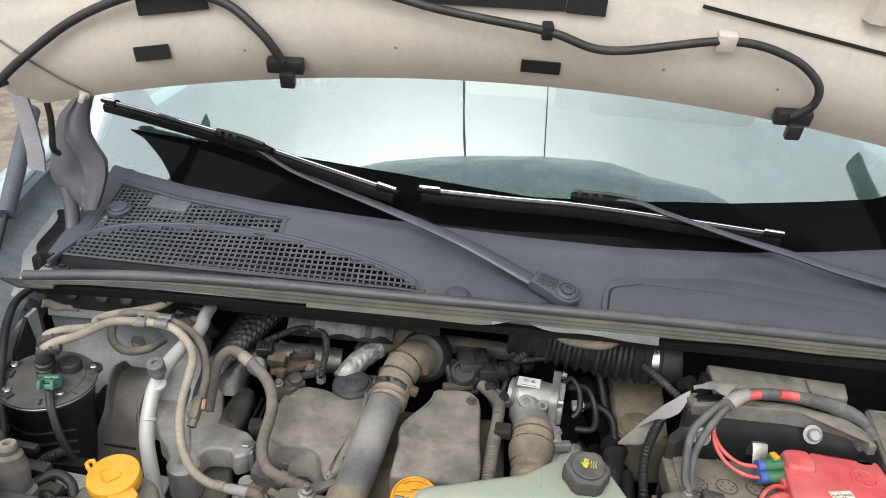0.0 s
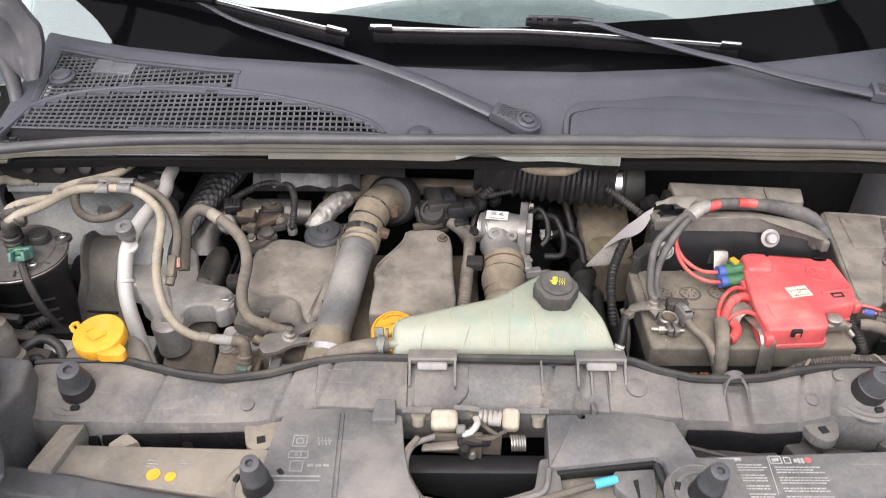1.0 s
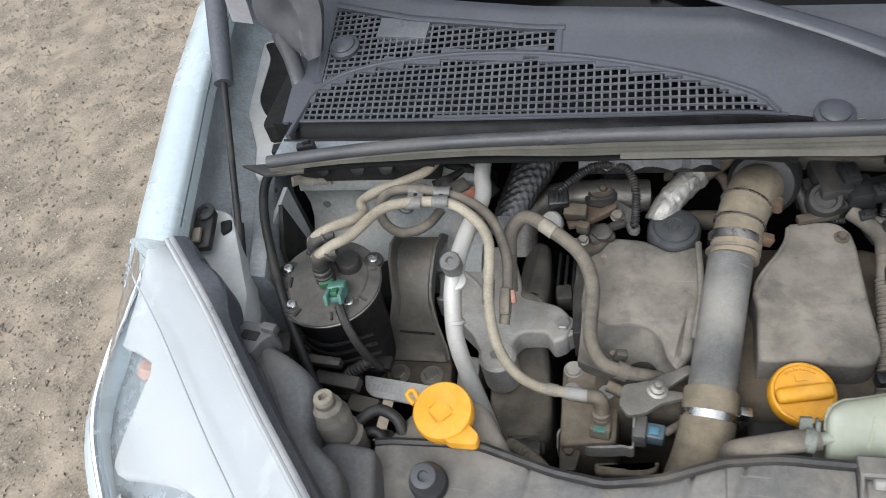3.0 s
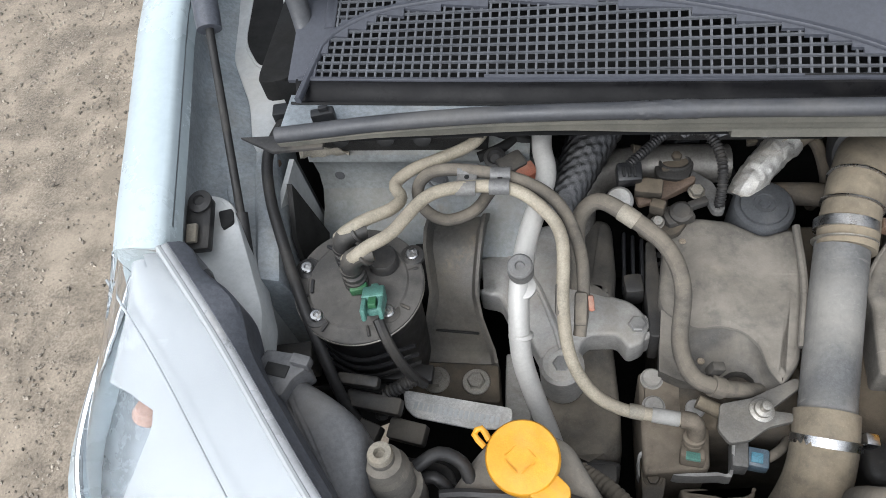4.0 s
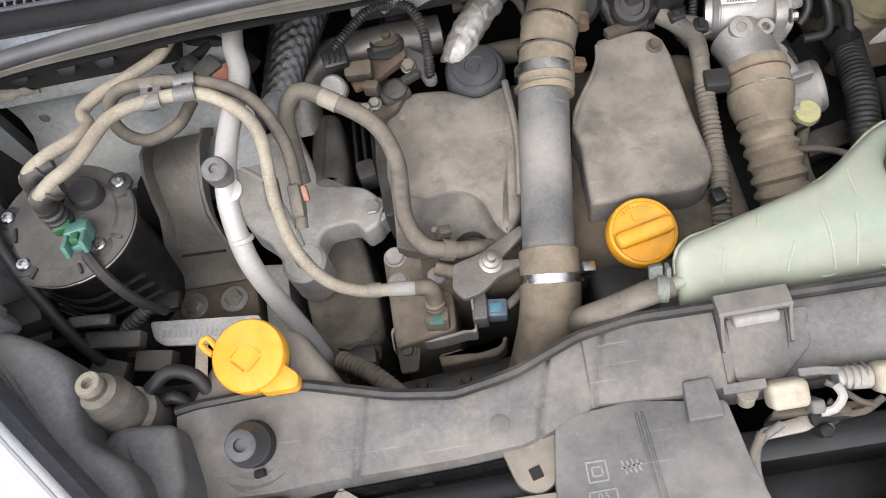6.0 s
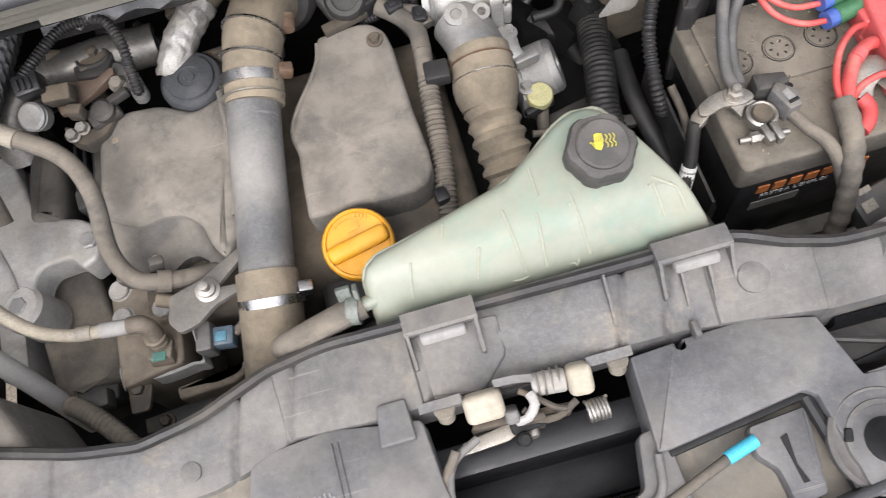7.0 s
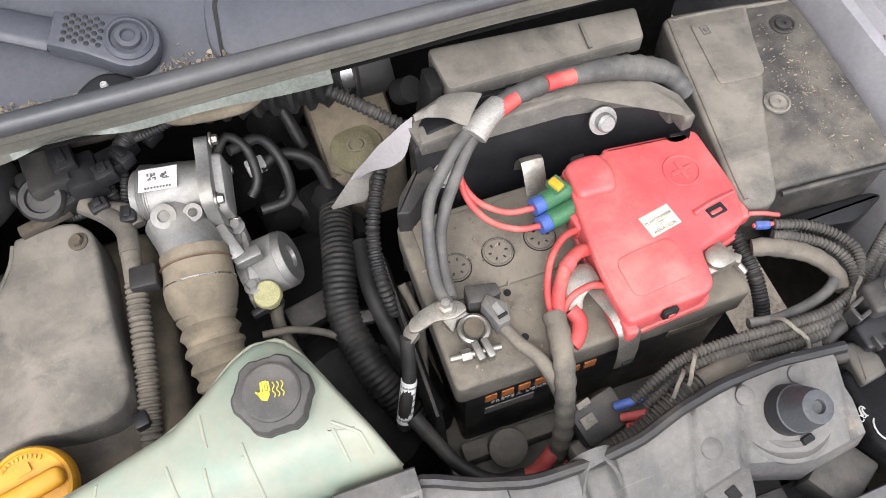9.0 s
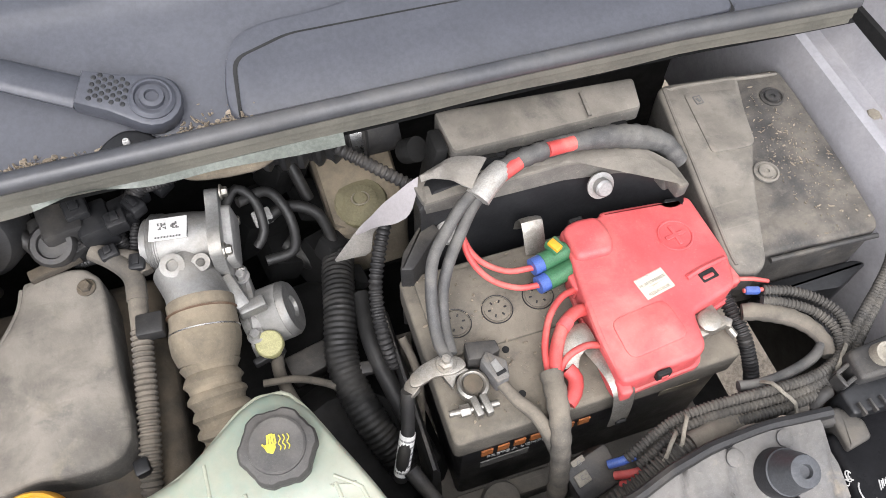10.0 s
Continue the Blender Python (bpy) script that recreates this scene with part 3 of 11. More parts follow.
for i in range(len(xs) - 1):
    for j in range(NV):
        cx = (grid[i, j][0] + grid[i + 1, j][0]) / 2
        cy = (grid[i, j][1] + grid[i + 1, j + 1][1]) / 2
        if not grille_zone(cx, cy):
            bm.faces.new([vert((i, j)), vert((i + 1, j)), vert((i + 1, j + 1)), vert((i, j + 1))])
ret = bmesh.ops.extrude_face_region(bm, geom=bm.faces[:])
for g in ret["geom"]:
    if isinstance(g, bmesh.types.BMVert):
        g.co.z -= 0.004
bmesh.ops.recalc_face_normals(bm, faces=bm.faces[:])
part("panel", bm, M_scuttle, scuttle, sharp=45)

# grille bars, crossing at right angles
bm = bmesh.new()


def bar(a, b, w, h):
    a, b = Vector(a), Vector(b)
    d = (b - a).normalized()
    s = d.cross(Vector((0, 0, 1))).normalized() * w / 2
    q = [bm.verts.new(p) for p in (a - s, a + s, b + s, b - s)]
    r = [bm.verts.new(p - Vector((0, 0, h))) for p in (a - s, a + s, b + s, b - s)]
    bm.faces.new(q)
    for k in range(4):
        bm.faces.new((q[k], r[k], r[(k + 1) % 4], q[(k + 1) % 4]))


x = -0.735
while x < -0.115:
    run = None
    for y in np.arange(0.37, 0.70, 0.004):
        inside = grille_zone(x, y, 0.007)
        if inside and run is None:
            run = y
        if not inside and run is not None:
            bar((x, max(run - 0.004, scuttle_y(x) + 0.001), scuttle_z(x, run) - 0.0016), (x, y + 0.003, scuttle_z(x, y) - 0.0016), 0.0024, 0.0024)
            run = None
    x += 0.0098
v = 0.0
while v < 0.30:
    run = None
    for x in np.arange(-0.745, -0.105, 0.005):
        y = scuttle_y(x) + 0.004 + v
        inside = grille_zone(x, y, 0.007)
        if inside and run is None:
            run = x
        if (not inside or x > -0.112 or (run is not None and x - run > 0.055)) and run is not None:
            ya = scuttle_y(run) + 0.004 + v
            bar((run - 0.002, ya, scuttle_z(run, ya) - 0.0012), (x, y, scuttle_z(x, y) - 0.0012), 0.0024, 0.0024)
            run = x if inside else None
    v += 0.0092
part("intake_grille", bm, M_grille, scuttle, "grey plastic mesh grille of small squares", sharp=30)
bm = bmesh.new()
prism(bm, [(-0.630, 0.560), (-0.556, 0.545), (-0.552, 0.572), (-0.626, 0.590)], 0.985, 0.0, 0.001, tilt=lambda x, y: scuttle_z(x, y) + 0.001)
part("grille_blank", bm, M_grille, scuttle)


def ribbon(pts, w, lift=0.0035):
    """A rounded moulded rim along pts on the scuttle."""
    bm = bmesh.new()
    line = spline([(x, y, scuttle_z(x, y)) for x, y in pts], 0.012)
    sec = []
    for k, q in enumerate(line):
        d = (line[min(k + 1, len(line) - 1)] - line[max(k - 1, 0)]).normalized()
        s = d.cross(Vector((0, 0, 1))).normalized()
        up = Vector((0, 0, 1))
        sec.append([q - s * w, q - s * w * 0.6 + up * lift, q + s * w * 0.6 + up * lift, q + s * w, q + s * w * 0.8 - up * 0.006, q - s * w * 0.8 - up * 0.006])
    loft(bm, sec)
    return part("grille_rim", bm, M_scuttle, scuttle, sharp=50)


ribbon([(-0.725, 0.404), (-0.715, 0.455), (-0.700, 0.486), (-0.636, 0.512), (-0.50, 0.515), (-0.37, 0.498), (-0.24, 0.466), (-0.155, 0.436), (-0.128, 0.412)], 0.0036, 0.0020)
ribbon([(x, scuttle_y(x) + 0.002) for x in np.linspace(-0.73, -0.12, 14)], 0.0026, 0.0015)
ribbon([(-0.378, 0.500), (-0.376, rear_y(-0.376) - 0.008)], 0.005, 0.002)
ribbon([(x, rear_y(x) - curve_at([(-0.72, 0.023), (-0.37, 0.013)], x)) for x in np.linspace(-0.71, -0.37, 9)], 0.006, 0.002)
ribbon([(-0.704, 0.492), (-0.706, rear_y(-0.706) - 0.02)], 0.006, 0.002)
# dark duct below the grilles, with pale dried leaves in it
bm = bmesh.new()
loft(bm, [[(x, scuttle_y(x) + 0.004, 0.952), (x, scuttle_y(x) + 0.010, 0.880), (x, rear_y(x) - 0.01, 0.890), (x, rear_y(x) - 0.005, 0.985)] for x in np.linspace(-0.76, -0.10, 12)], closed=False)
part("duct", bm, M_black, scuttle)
# black front wall of the grille tray, with a step and a fold
bm = bmesh.new()
loft(bm, [[(x, scuttle_y(x) + 0.001, 0.9585), (x, scuttle_y(x) - 0.0025, 0.9570), (x, scuttle_y(x) - 0.0045, 0.9535), (x, scuttle_y(x) - 0.006 - 0.008 * d, 0.9455), (x, scuttle_y(x) - 0.009 - 0.008 * d, 0.9440), (x, scuttle_y(x) - 0.009 - 0.008 * d, 0.938), (x, scuttle_y(x) + 0.001, 0.938)]
          for x, d in ((x, max(0.0, min(1.0, -x / 0.3 - 0.3))) for x in np.linspace(-0.733, 0.0, 40))])
part("tray_wall", bm, M_tray, scuttle, "black front wall of the grille tray", sharp=30)
bm = bmesh.new()
for x0, x1 in ((-0.232, -0.135),):
    loft(bm, [[(x, scuttle_y(x) + 0.0015, 0.9602), (x, scuttle_y(x) + 0.0050, 0.9610), (x, scuttle_y(x) + 0.0050, 0.955), (x, scuttle_y(x) + 0.0015, 0.955)] for x in np.linspace(x0, x1, 5)])
part("slot", bm, M_ink, scuttle)
# round plugs
for c in ((-0.075, 0.402), (-0.674, 0.548)):
    bm = bmesh.new()
    z = scuttle_z(*c)
    lathe(bm, [(0.021, -0.002), (0.021, 0.004), (0.016, 0.0065), (0.0155, 0.009), (0.012, 0.0115), (0, 0.012)], (*c, z), (0, -0.2, 1), 28)
    part("round_plug", bm, M_scuttle, scuttle)

# access lid on the scuttle, with a gap round it
lid = thing("scuttle_access_lid", (0.4, 0.40, 0.975), "dark grey plastic access lid with rounded corners in the scuttle", "lid")
outer = rounded([(0.140, 0.376), (0.144, 0.418), (0.158, 0.442), (0.186, 0.449), (0.235, 0.450), (0.32, 0.463), (0.55, 0.452), (0.60, 0.42), (0.60, 0.369)], 0.02)
inner_o = rounded([(0.150, 0.377), (0.157, 0.421), (0.205, 0.432), (0.34, 0.431), (0.585, 0.421), (0.592, 0.371)], 0.010)
bm = bmesh.new()
prism(bm, outer, 0.950, 0.972, 0.004, tilt=lambda x, y: scuttle_z(x, y) - 0.965)
part("frame", bm, M_scuttle, lid)
bm = bmesh.new()
prism(bm, inner_o, 0.960, 0.9755, 0.0016, tilt=lambda x, y: scuttle_z(x, y) - 0.965)
part("lid_panel", bm, M_scuttle, lid, "smooth dark lid panel")
bm = bmesh.new()
prism(bm, [(x + 0.0032 * (1 if x > 0.37 else -1), y + 0.0030 * (1 if y > 0.40 else -1)) for x, y in inner_o], 0.958, 0.9724, 0.0, tilt=lambda x, y: scuttle_z(x, y) - 0.965)
part("gap", bm, M_ink, lid, "dark gap round the lid")
# sandy dirt gathered along the lid and the seal
bm = bmesh.new()
rng = random.Random(9)
for k in range(1900):
    if k % 3 == 0:
        x = 0.155 + 0.45 * rng.random() ** 1.6
        y = scuttle_y(x) + 0.0005 + abs(rng.gauss(0, 0.0022))
    elif k % 3 == 1:
        x = rng.gauss(0.118, 0.028)
        y = scuttle_y(x) + 0.001 + abs(rng.gauss(0, 0.007)) * (1 - min(0.8, abs(x - 0.118) / 0.05))
    else:
        x = rng.gauss(0.148, 0.006) if k % 2 else rng.gauss(0.01, 0.022)
        y = scuttle_y(x) + 0.001 + abs(rng.gauss(0, 0.006 if k % 2 else 0.003))
    z = scuttle_z(x, y) + (0.0050 if 0.150 < x < 0.6 else 0.0015)
    s = 0.0005 + 0.0020 * rng.random() ** 2.2
    tmp = bmesh.new()
    bmesh.ops.create_icosphere(tmp, subdivisions=1, radius=s)
    joined(bm, tmp, pose(x, y, z, rng.random() * 90, rng.random() * 90, rng.random() * 180) @ Matrix.Diagonal((1.2 + 2.6 * rng.random() ** 3, 0.9, 0.45, 1)))
M_dirt = material("dry_leaf_dirt", (0.27, 0.225, 0.17), 0.9, scale=60, grain=0.3)
tagged(part("dirt", bm, M_dirt), "sandy dry dirt gathered along the scuttle lid", "dirt", kind="stuff")

# rubber weatherstrip
seal = thing("weatherstrip", (0, 0.39, 0.95), "long dusty black rubber weatherstrip along the bulkhead edge", "weatherstrip")
M_seal_low = material("dusty_olive_seal_foot", (0.075, 0.073, 0.062), 0.6, dust=0.6, dust_colour=(0.150, 0.138, 0.110), scale=22, grain=0.12, mottle=0.12)
line = [(x, seal_y(x), seal_z(x) + 0.0012 * math.sin(x * 9)) for x in np.linspace(-0.735, 0.70, 60)]
bm = bmesh.new()
tube(bm, line, 0.0082, 16, 0.012)
part("bulb", bm, M_seal, seal)
bm = bmesh.new()
sec = []
for x, y, z in line:
    k = curve_at([(-0.74, 0.55), (-0.5, 0.8), (-0.3, 1.05), (0.7, 1.0)], x)
    sec.append([(x, y - 0.0050, z - 0.005), (x, y - 0.0065, z - 0.0115 * k), (x, y - 0.0046, z - 0.0130 * k), (x, y - 0.0054, z - 0.0185 * k), (x, y - 0.0036, z - 0.0200 * k), (x, y - 0.0044, z - 0.0245 * k - 0.0012 * math.sin(x * 31)), (x, y - 0.0020, z - 0.0270 * k - 0.0012 * math.sin(x * 31)), (x, y + 0.006, z - 0.020 * k)])
loft(bm, sec)
part("flange", bm, M_seal_low, seal, "ribbed dusty foot of the strip", sharp=25)
# torn and patched place on the bulb
bm = bmesh.new()
tube(bm, [(x, seal_y(x), seal_z(x) + 0.0003) for x in np.linspace(-0.392, -0.330, 9)], [0.0084, 0.0089, 0.0086, 0.0090, 0.0084], 16, 0.003)
for v in bm.verts:
    v.co += Vector((0, 1, 1)) * 0.0010 * noise.noise(v.co * 160)
part("repair_tape", bm, M_seal, seal, "crinkled clear repair tape", sharp=25)
# painted body strip behind the seal
bm = bmesh.new()
loft(bm, [[(x, seal_y(x) + 0.010, 0.9415), (x, seal_y(x) + 0.011, 0.9440), (x, scuttle_y(x) - 0.016, 0.9420), (x, scuttle_y(x) - 0.006, 0.9415), (x, scuttle_y(x) - 0.006, 0.938), (x, seal_y(x) + 0.012, 0.940)] for x in np.linspace(-0.742, -0.05, 40)])
part("bulkhead_strip", bm, M_inner, bay, "pale primed body strip behind the seal", sharp=40)
bm = bmesh.new()
tube(bm, [(x, scuttle_y(x) - 0.0195 + 0.004 * (x + 0.73) / 0.33, 0.9435) for x in np.linspace(-0.738, -0.36, 12)], 0.0016, 6)
part("weld_seam", bm, M_ink, bay, "dark seam in the body strip")
# black arched clip with a pale screw at the cowl edge
cc = thing("cowl_clip", (0.057, 0.386, 0.955), "black arched plastic clip with a pale screw at the cowl edge", "clip")
bm = bmesh.new()
prism(bm, rounded([(0.028, 0.371), (0.046, 0.388), (0.060, 0.393), (0.074, 0.388), (0.092, 0.370)], 0.008), 0.950, 0.970, 0.004, 3, tilt=lambda x, y: 0.2 * (y - 0.38))
part("arch", bm, M_plastic_clean, cc)
bm = bmesh.new()
screw(bm, (0.060, 0.3790, 0.9700), 0.0030)
part("screw", bm, M_pale_grey, cc, "pale screw head")
# bulkhead lip below the seal, wavy in the middle
for name, mat, x0, x1 in (("lip", M_seal_low, -0.30, -0.02), ("lip_end", M_seal_green, -0.02, 0.225)):
    bm = bmesh.new()
    sec = []
    for x in np.linspace(x0, x1, 40):
        y = seal_y(x) - 0.003
        wave = 0.014 * math.exp(-((x - 0.02) / 0.035) ** 2) + 0.006 * math.exp(-((x - 0.12) / 0.05) ** 2)
        low = 0.001 + 0.007 * max(0, (x + 0.12) / 0.34)
        sec.append([(x, y + 0.020, 0.954), (x, y - 0.001, 0.953), (x, y - 0.004, 0.947 - low + wave), (x, y + 0.005, 0.941 - low + wave), (x, y + 0.06, 0.925)])
    loft(bm, sec)
    part(name, bm, mat, bay, "grey-green primed bulkhead lip" if x1 > 0.1 else "dusty dark bulkhead lip", sharp=50)
# bulkhead wall coloured black for the shadow under the cowl
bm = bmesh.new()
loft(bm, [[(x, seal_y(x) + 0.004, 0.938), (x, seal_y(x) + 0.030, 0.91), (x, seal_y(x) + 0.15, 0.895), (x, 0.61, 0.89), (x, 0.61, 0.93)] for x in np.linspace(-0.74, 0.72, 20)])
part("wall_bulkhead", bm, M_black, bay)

# ---- windscreen ----
screen = thing("windscreen", (0, 0.55, 1.0), "green-tinted curved windscreen glass with black border", "windscreen")


def glass_point(x, s, lift=0.0):
    """A place on the glass: x across, s metres up the slope."""
    y = rear_y(x) + 0.004 + s * 0.70 + 0.03 * s * s
    z = 1.003 + s * 0.712 - 0.03 * s * s
    return (x * (1 - 0.08 * s), y - lift * 0.72, z + lift * 0.68)


def glass_sheet(x0, x1, s0, s1, thick, lift=0.0, nx=50, ns=14, top=None, foot=None):
    bm = bmesh.new()
    sec = []
    for i in range(nx + 1):
        x = x0 + (x1 - x0) * i / nx
        e = top(x) if top else s1
        f = foot(x) if foot else s0
        col = [glass_point(x, f + (e - f) * j / ns, lift) for j in range(ns + 1)]
        back = [glass_point(x, f + (e - f) * j / ns, lift - thick) for j in range(ns, -1, -1)]
        sec.append(col + back)
    return loft(bm, sec)


pane = part("pane", glass_sheet(-0.80, 0.80, 0.0, 1.0, 0.005), M_glass, screen, sharp=60)
pane.visible_shadow = False
# black border; its left foot is cut to paint a dark reflection's outline
part("black_border", glass_sheet(-0.735, 0.795, 0.002, 0.1, 0.002, 0.0030, 90, 8, lambda x: curve_at([(-0.8, 0.090), (-0.63, 0.104), (-0.49, 0.115), (-0.2, 0.106), (0.03, 0.092), (0.27, 0.104), (0.62, 0.109), (0.8, 0.15)], x),
                                 lambda x: curve_at([(-0.74, 0.094), (-0.70, 0.086), (-0.655, 0.060), (-0.62, 0.030), (-0.60, 0.002), (0.8, 0.002)], x)), M_frit, screen, sharp=60)

# panel added behind the glass to paint its darker reflection in this corner
part("corner_shade", glass_sheet(-0.80, -0.47, 0.0, 0.2, 0.002, -0.012, 24, 8, lambda x: curve_at([(-0.8, 0.24), (-0.74, 0.185), (-0.62, 0.11), (-0.47, 0.08)], x)), M_corner_reflection, screen, "blue-grey panel standing in for the darker reflection in the glass corner", sharp=60)

# inside of the car behind the glass
dash = thing("dashboard", (0, 1.0, 0.95), "dark grey plastic dashboard behind the windscreen", "dashboard")
bm = bmesh.new()
loft(bm, [[(x, 0.64 + 0.3 * x * x, 0.985), (x, 0.95, 1.10 - 0.05 * x * x), (x, 1.10, 1.08), (x, 1.16, 0.80), (x, 0.66, 0.80)] for x in np.linspace(-0.72, 0.72, 16)])
M_dash = material("grey_dashboard", (0.17, 0.18, 0.185), 0.6, scale=9)
part("top_pad", bm, M_dash, dash)
bm = bmesh.new()
box(bm, (0.34, 1.10, 1.12), (0.36, 0.16, 0.08), bevel=0.03, seg=4)
part("binnacle", bm, M_dash, dash)
M_seat = material("grey_seat_cloth", (0.16, 0.17, 0.18), 0.9, scale=30)
seat = thing("car_chair", (0.36, 1.75, 0.7), "grey cloth front car chair seen through the windscreen", "car chair", "front car chairs")
bm = bmesh.new()
box(bm, (0.36, 1.80, 1.05), (0.46, 0.14, 0.66), (-12, 0, 0), 0.05, 4, 0.85)
part("backrest", bm, M_seat, seat)
bm = bmesh.new()
box(bm, (0.36, 1.90, 1.52), (0.27, 0.10, 0.19), (-8, 0, 0), 0.04, 4)
part("headrest", bm, M_seat, seat)
bm = bmesh.new()
box(bm, (0.36, 1.55, 0.70), (0.48, 0.48, 0.16), (5, 0, 0), 0.05, 4)
part("seat_cushion", bm, M_seat, seat)
copy_thing(seat, pose(-0.36, 1.75, 0.7))
cabin = thing("car_cabin", (0, 1.6, 0.5), "pale painted car cabin behind the windscreen", "car body", kind="structure")
bm = bmesh.new()
box(bm, (0, 2.3, 1.78), (1.45, 1.5, 0.03), bevel=0.01)
part("roof", bm, M_body, cabin)
bm = bmesh.new()
box(bm, (0, 1.95, 0.55), (1.55, 2.3, 0.05), bevel=0.01)
part("floor", bm, M_dash, cabin)
for sx in (-1, 1):
    bm = bmesh.new()
    box(bm, (sx * 0.84, 2.1, 0.72), (0.06, 2.2, 0.62), bevel=0.02)
    part("door_side", bm, M_body, cabin)
    bm = bmesh.new()
    tube(bm, [(sx * 0.84, 0.80, 1.00), (sx * 0.80, 1.15, 1.38), (sx * 0.73, 1.58, 1.76)], 0.035, 10)
    part("pillar", bm, M_body, cabin)

# ---- bonnet, held open ----
hood = thing("bonnet", (0, 0.5, 1.2), "open car bonnet, cream dusty underside with ribs and slots", "car bonnet")


def hood_edge(x):
    """Height of the rear edge of the open bonnet."""
    return 1.288 - 0.185 * (x + 0.03) ** 2


def hood_point(x, s, lift=0.0):
    """A place on the underside: x across, s metres from the rear edge towards the front edge."""
    y = 0.43 + 0.04 * (x + 0.05) ** 2 - 0.26 * 0.8 * s
    z = hood_edge(x) + 0.966 * 0.8 * s
    bulge = 0.020 * math.sin(min(s / 0.16, 1.0) * math.pi) - 0.012 * (1 if s > 0.18 else 0)
    lift = lift + bulge
    return (x * (1 + 0.04 * s), y - 0.966 * lift, z - 0.26 * lift)


def hood_half(s):
    """Half width of the bonnet."""
    return 0.757 - 0.045 * math.exp(-(s / 0.03) ** 2) + 0.01 * math.sin(s * 2.5) - 0.12 * max(0, s - 0.6)


bm = bmesh.new()
sec = []
steps = [0, 0.004, 0.015, 0.04, 0.08, 0.12, 0.155, 0.17, 0.185, 0.22, 0.3, 0.45, 0.6, 0.75, 0.90, 1.08]
for i in range(61):
    k = -1 + 2 * i / 60
    inner_side = [hood_point(k * hood_half(s), s) for s in steps]
    outer_side = [hood_point(k * hood_half(s), s, -0.035) for s in reversed(steps)]
    sec.append(inner_side + outer_side)
loft(bm, sec)
part("inner_panel", bm, M_hood_in, hood, sharp=60)
bm = bmesh.new()
sec = []
for i in range(31):
    k = -1 + 2 * i / 30
    ss = [-0.004, 0.05, 0.2, 0.4, 0.6, 0.8, 0.95, 1.11]
    a = [hood_point(k * (hood_half(s) + 0.02), s, -0.040 - 0.05 * (1 - k * k) * math.sin(min(1, max(s, 0) / 1.1) * math.pi)) for s in ss]
    b = [hood_point(k * (hood_half(s) + 0.02), s, -0.043 - 0.05 * (1 - k * k) * math.sin(min(1, max(s, 0) / 1.1) * math.pi)) for s in reversed(ss)]
    sec.append(a + b)
loft(bm, sec)
part("outer_skin", bm, M_hood_out, hood, "silver outer skin, darkened to dim its reflection in the windscreen", sharp=60)
# rolled rib and stiffeners across the underside
bm = bmesh.new()
tube(bm, [hood_point(x, 1.05, 0.0) for x in np.linspace(-0.62, 0.62, 20)], 0.025, 10)
for x in (-0.42, -0.14, 0.14, 0.42):
    tube(bm, [hood_point(x, s, 0.0) for s in (0.2, 0.6, 1.04)], 0.020, 8, 0.03)
part("stiffener", bm, M_hood_in, hood)


def hood_patch(x, s, w, h, name, mat, lift=0.003, t=0.002, turn=0):
    """A small flat piece lying on the bonnet underside."""
    bm = bmesh.new()
    o, px, ps = (Vector(hood_point(*q, lift)) for q in ((x, s), (x + 0.01, s), (x, s + 0.01)))
    ex, es = (px - o).normalized(), (ps - o).normalized()
    n = ex.cross(es)
    m = Matrix((ex, es, n)).transposed().to_4x4()
    m.translation = o
    box(bm, (0, 0, 0), (w, h, t), (0, 0, turn), min(t * 0.3, 0.001), 1)
    bmesh.ops.transform(bm, matrix=m, verts=bm.verts)
    return part(name, bm, mat, hood)


for x, s in ((-0.514, 0.080), (0.012, 0.048)):
    hood_patch(x, s, 0.052, 0.021, "slot", M_ink)
for x, w in ((-0.475, 0.10), (-0.06, 0.19), (0.06, 0.05)):
    hood_patch(x, 0.158, w, 0.026, "slot", M_ink, 0.012)
hood_patch(0.33, 0.162, 0.26, 0.005, "groove", M_ink, 0.004, turn=-3)
M_crease_brown = material("dark_brown_line", (0.12, 0.10, 0.08), 0.8, scale=40)
for x in (-0.385, -0.18, 0.17, 0.53, 0.32):
    bm = bmesh.new()
    lathe(bm, [(0.0022, 0), (0.0022, 0.0006), (0, 0.001)], hood_point(x, 0.07, 0.001), (0, -0.84, -0.5), 10)
    part("spot_rivet", bm, M_dirt, hood)
# thin dark brown line along the crease
bm = bmesh.new()
tube(bm, [hood_point(x, s, 0.004) for x, s in ((-0.735, 0.14), (-0.70, 0.105), (-0.66, 0.055), (-0.632, 0.012))], 0.0016, 6)
part("crease", bm, M_crease_brown, hood)
bm = bmesh.new()
lathe(bm, [(0.008, 0), (0.008, 0.004), (0.005, 0.006), (0.004, 0.018), (0, 0.019)], hood_point(-0.640, 0.010, 0.002), (0, -0.9, -0.4), 16)
part("stud", bm, M_hood_in, hood)
# latch striker on the front edge
bm = bmesh.new()
c = Vector(hood_point(0.0, 1.05, 0.02))
tube(bm, [c + Vector((-0.03, 0, 0)), c + Vector((-0.02, -0.05, -0.03)), c + Vector((0.0, -0.075, -0.045)), c + Vector((0.02, -0.05, -0.03)), c + Vector((0.03, 0, 0))], 0.004, 8)
part("striker", bm, M_dark, hood)
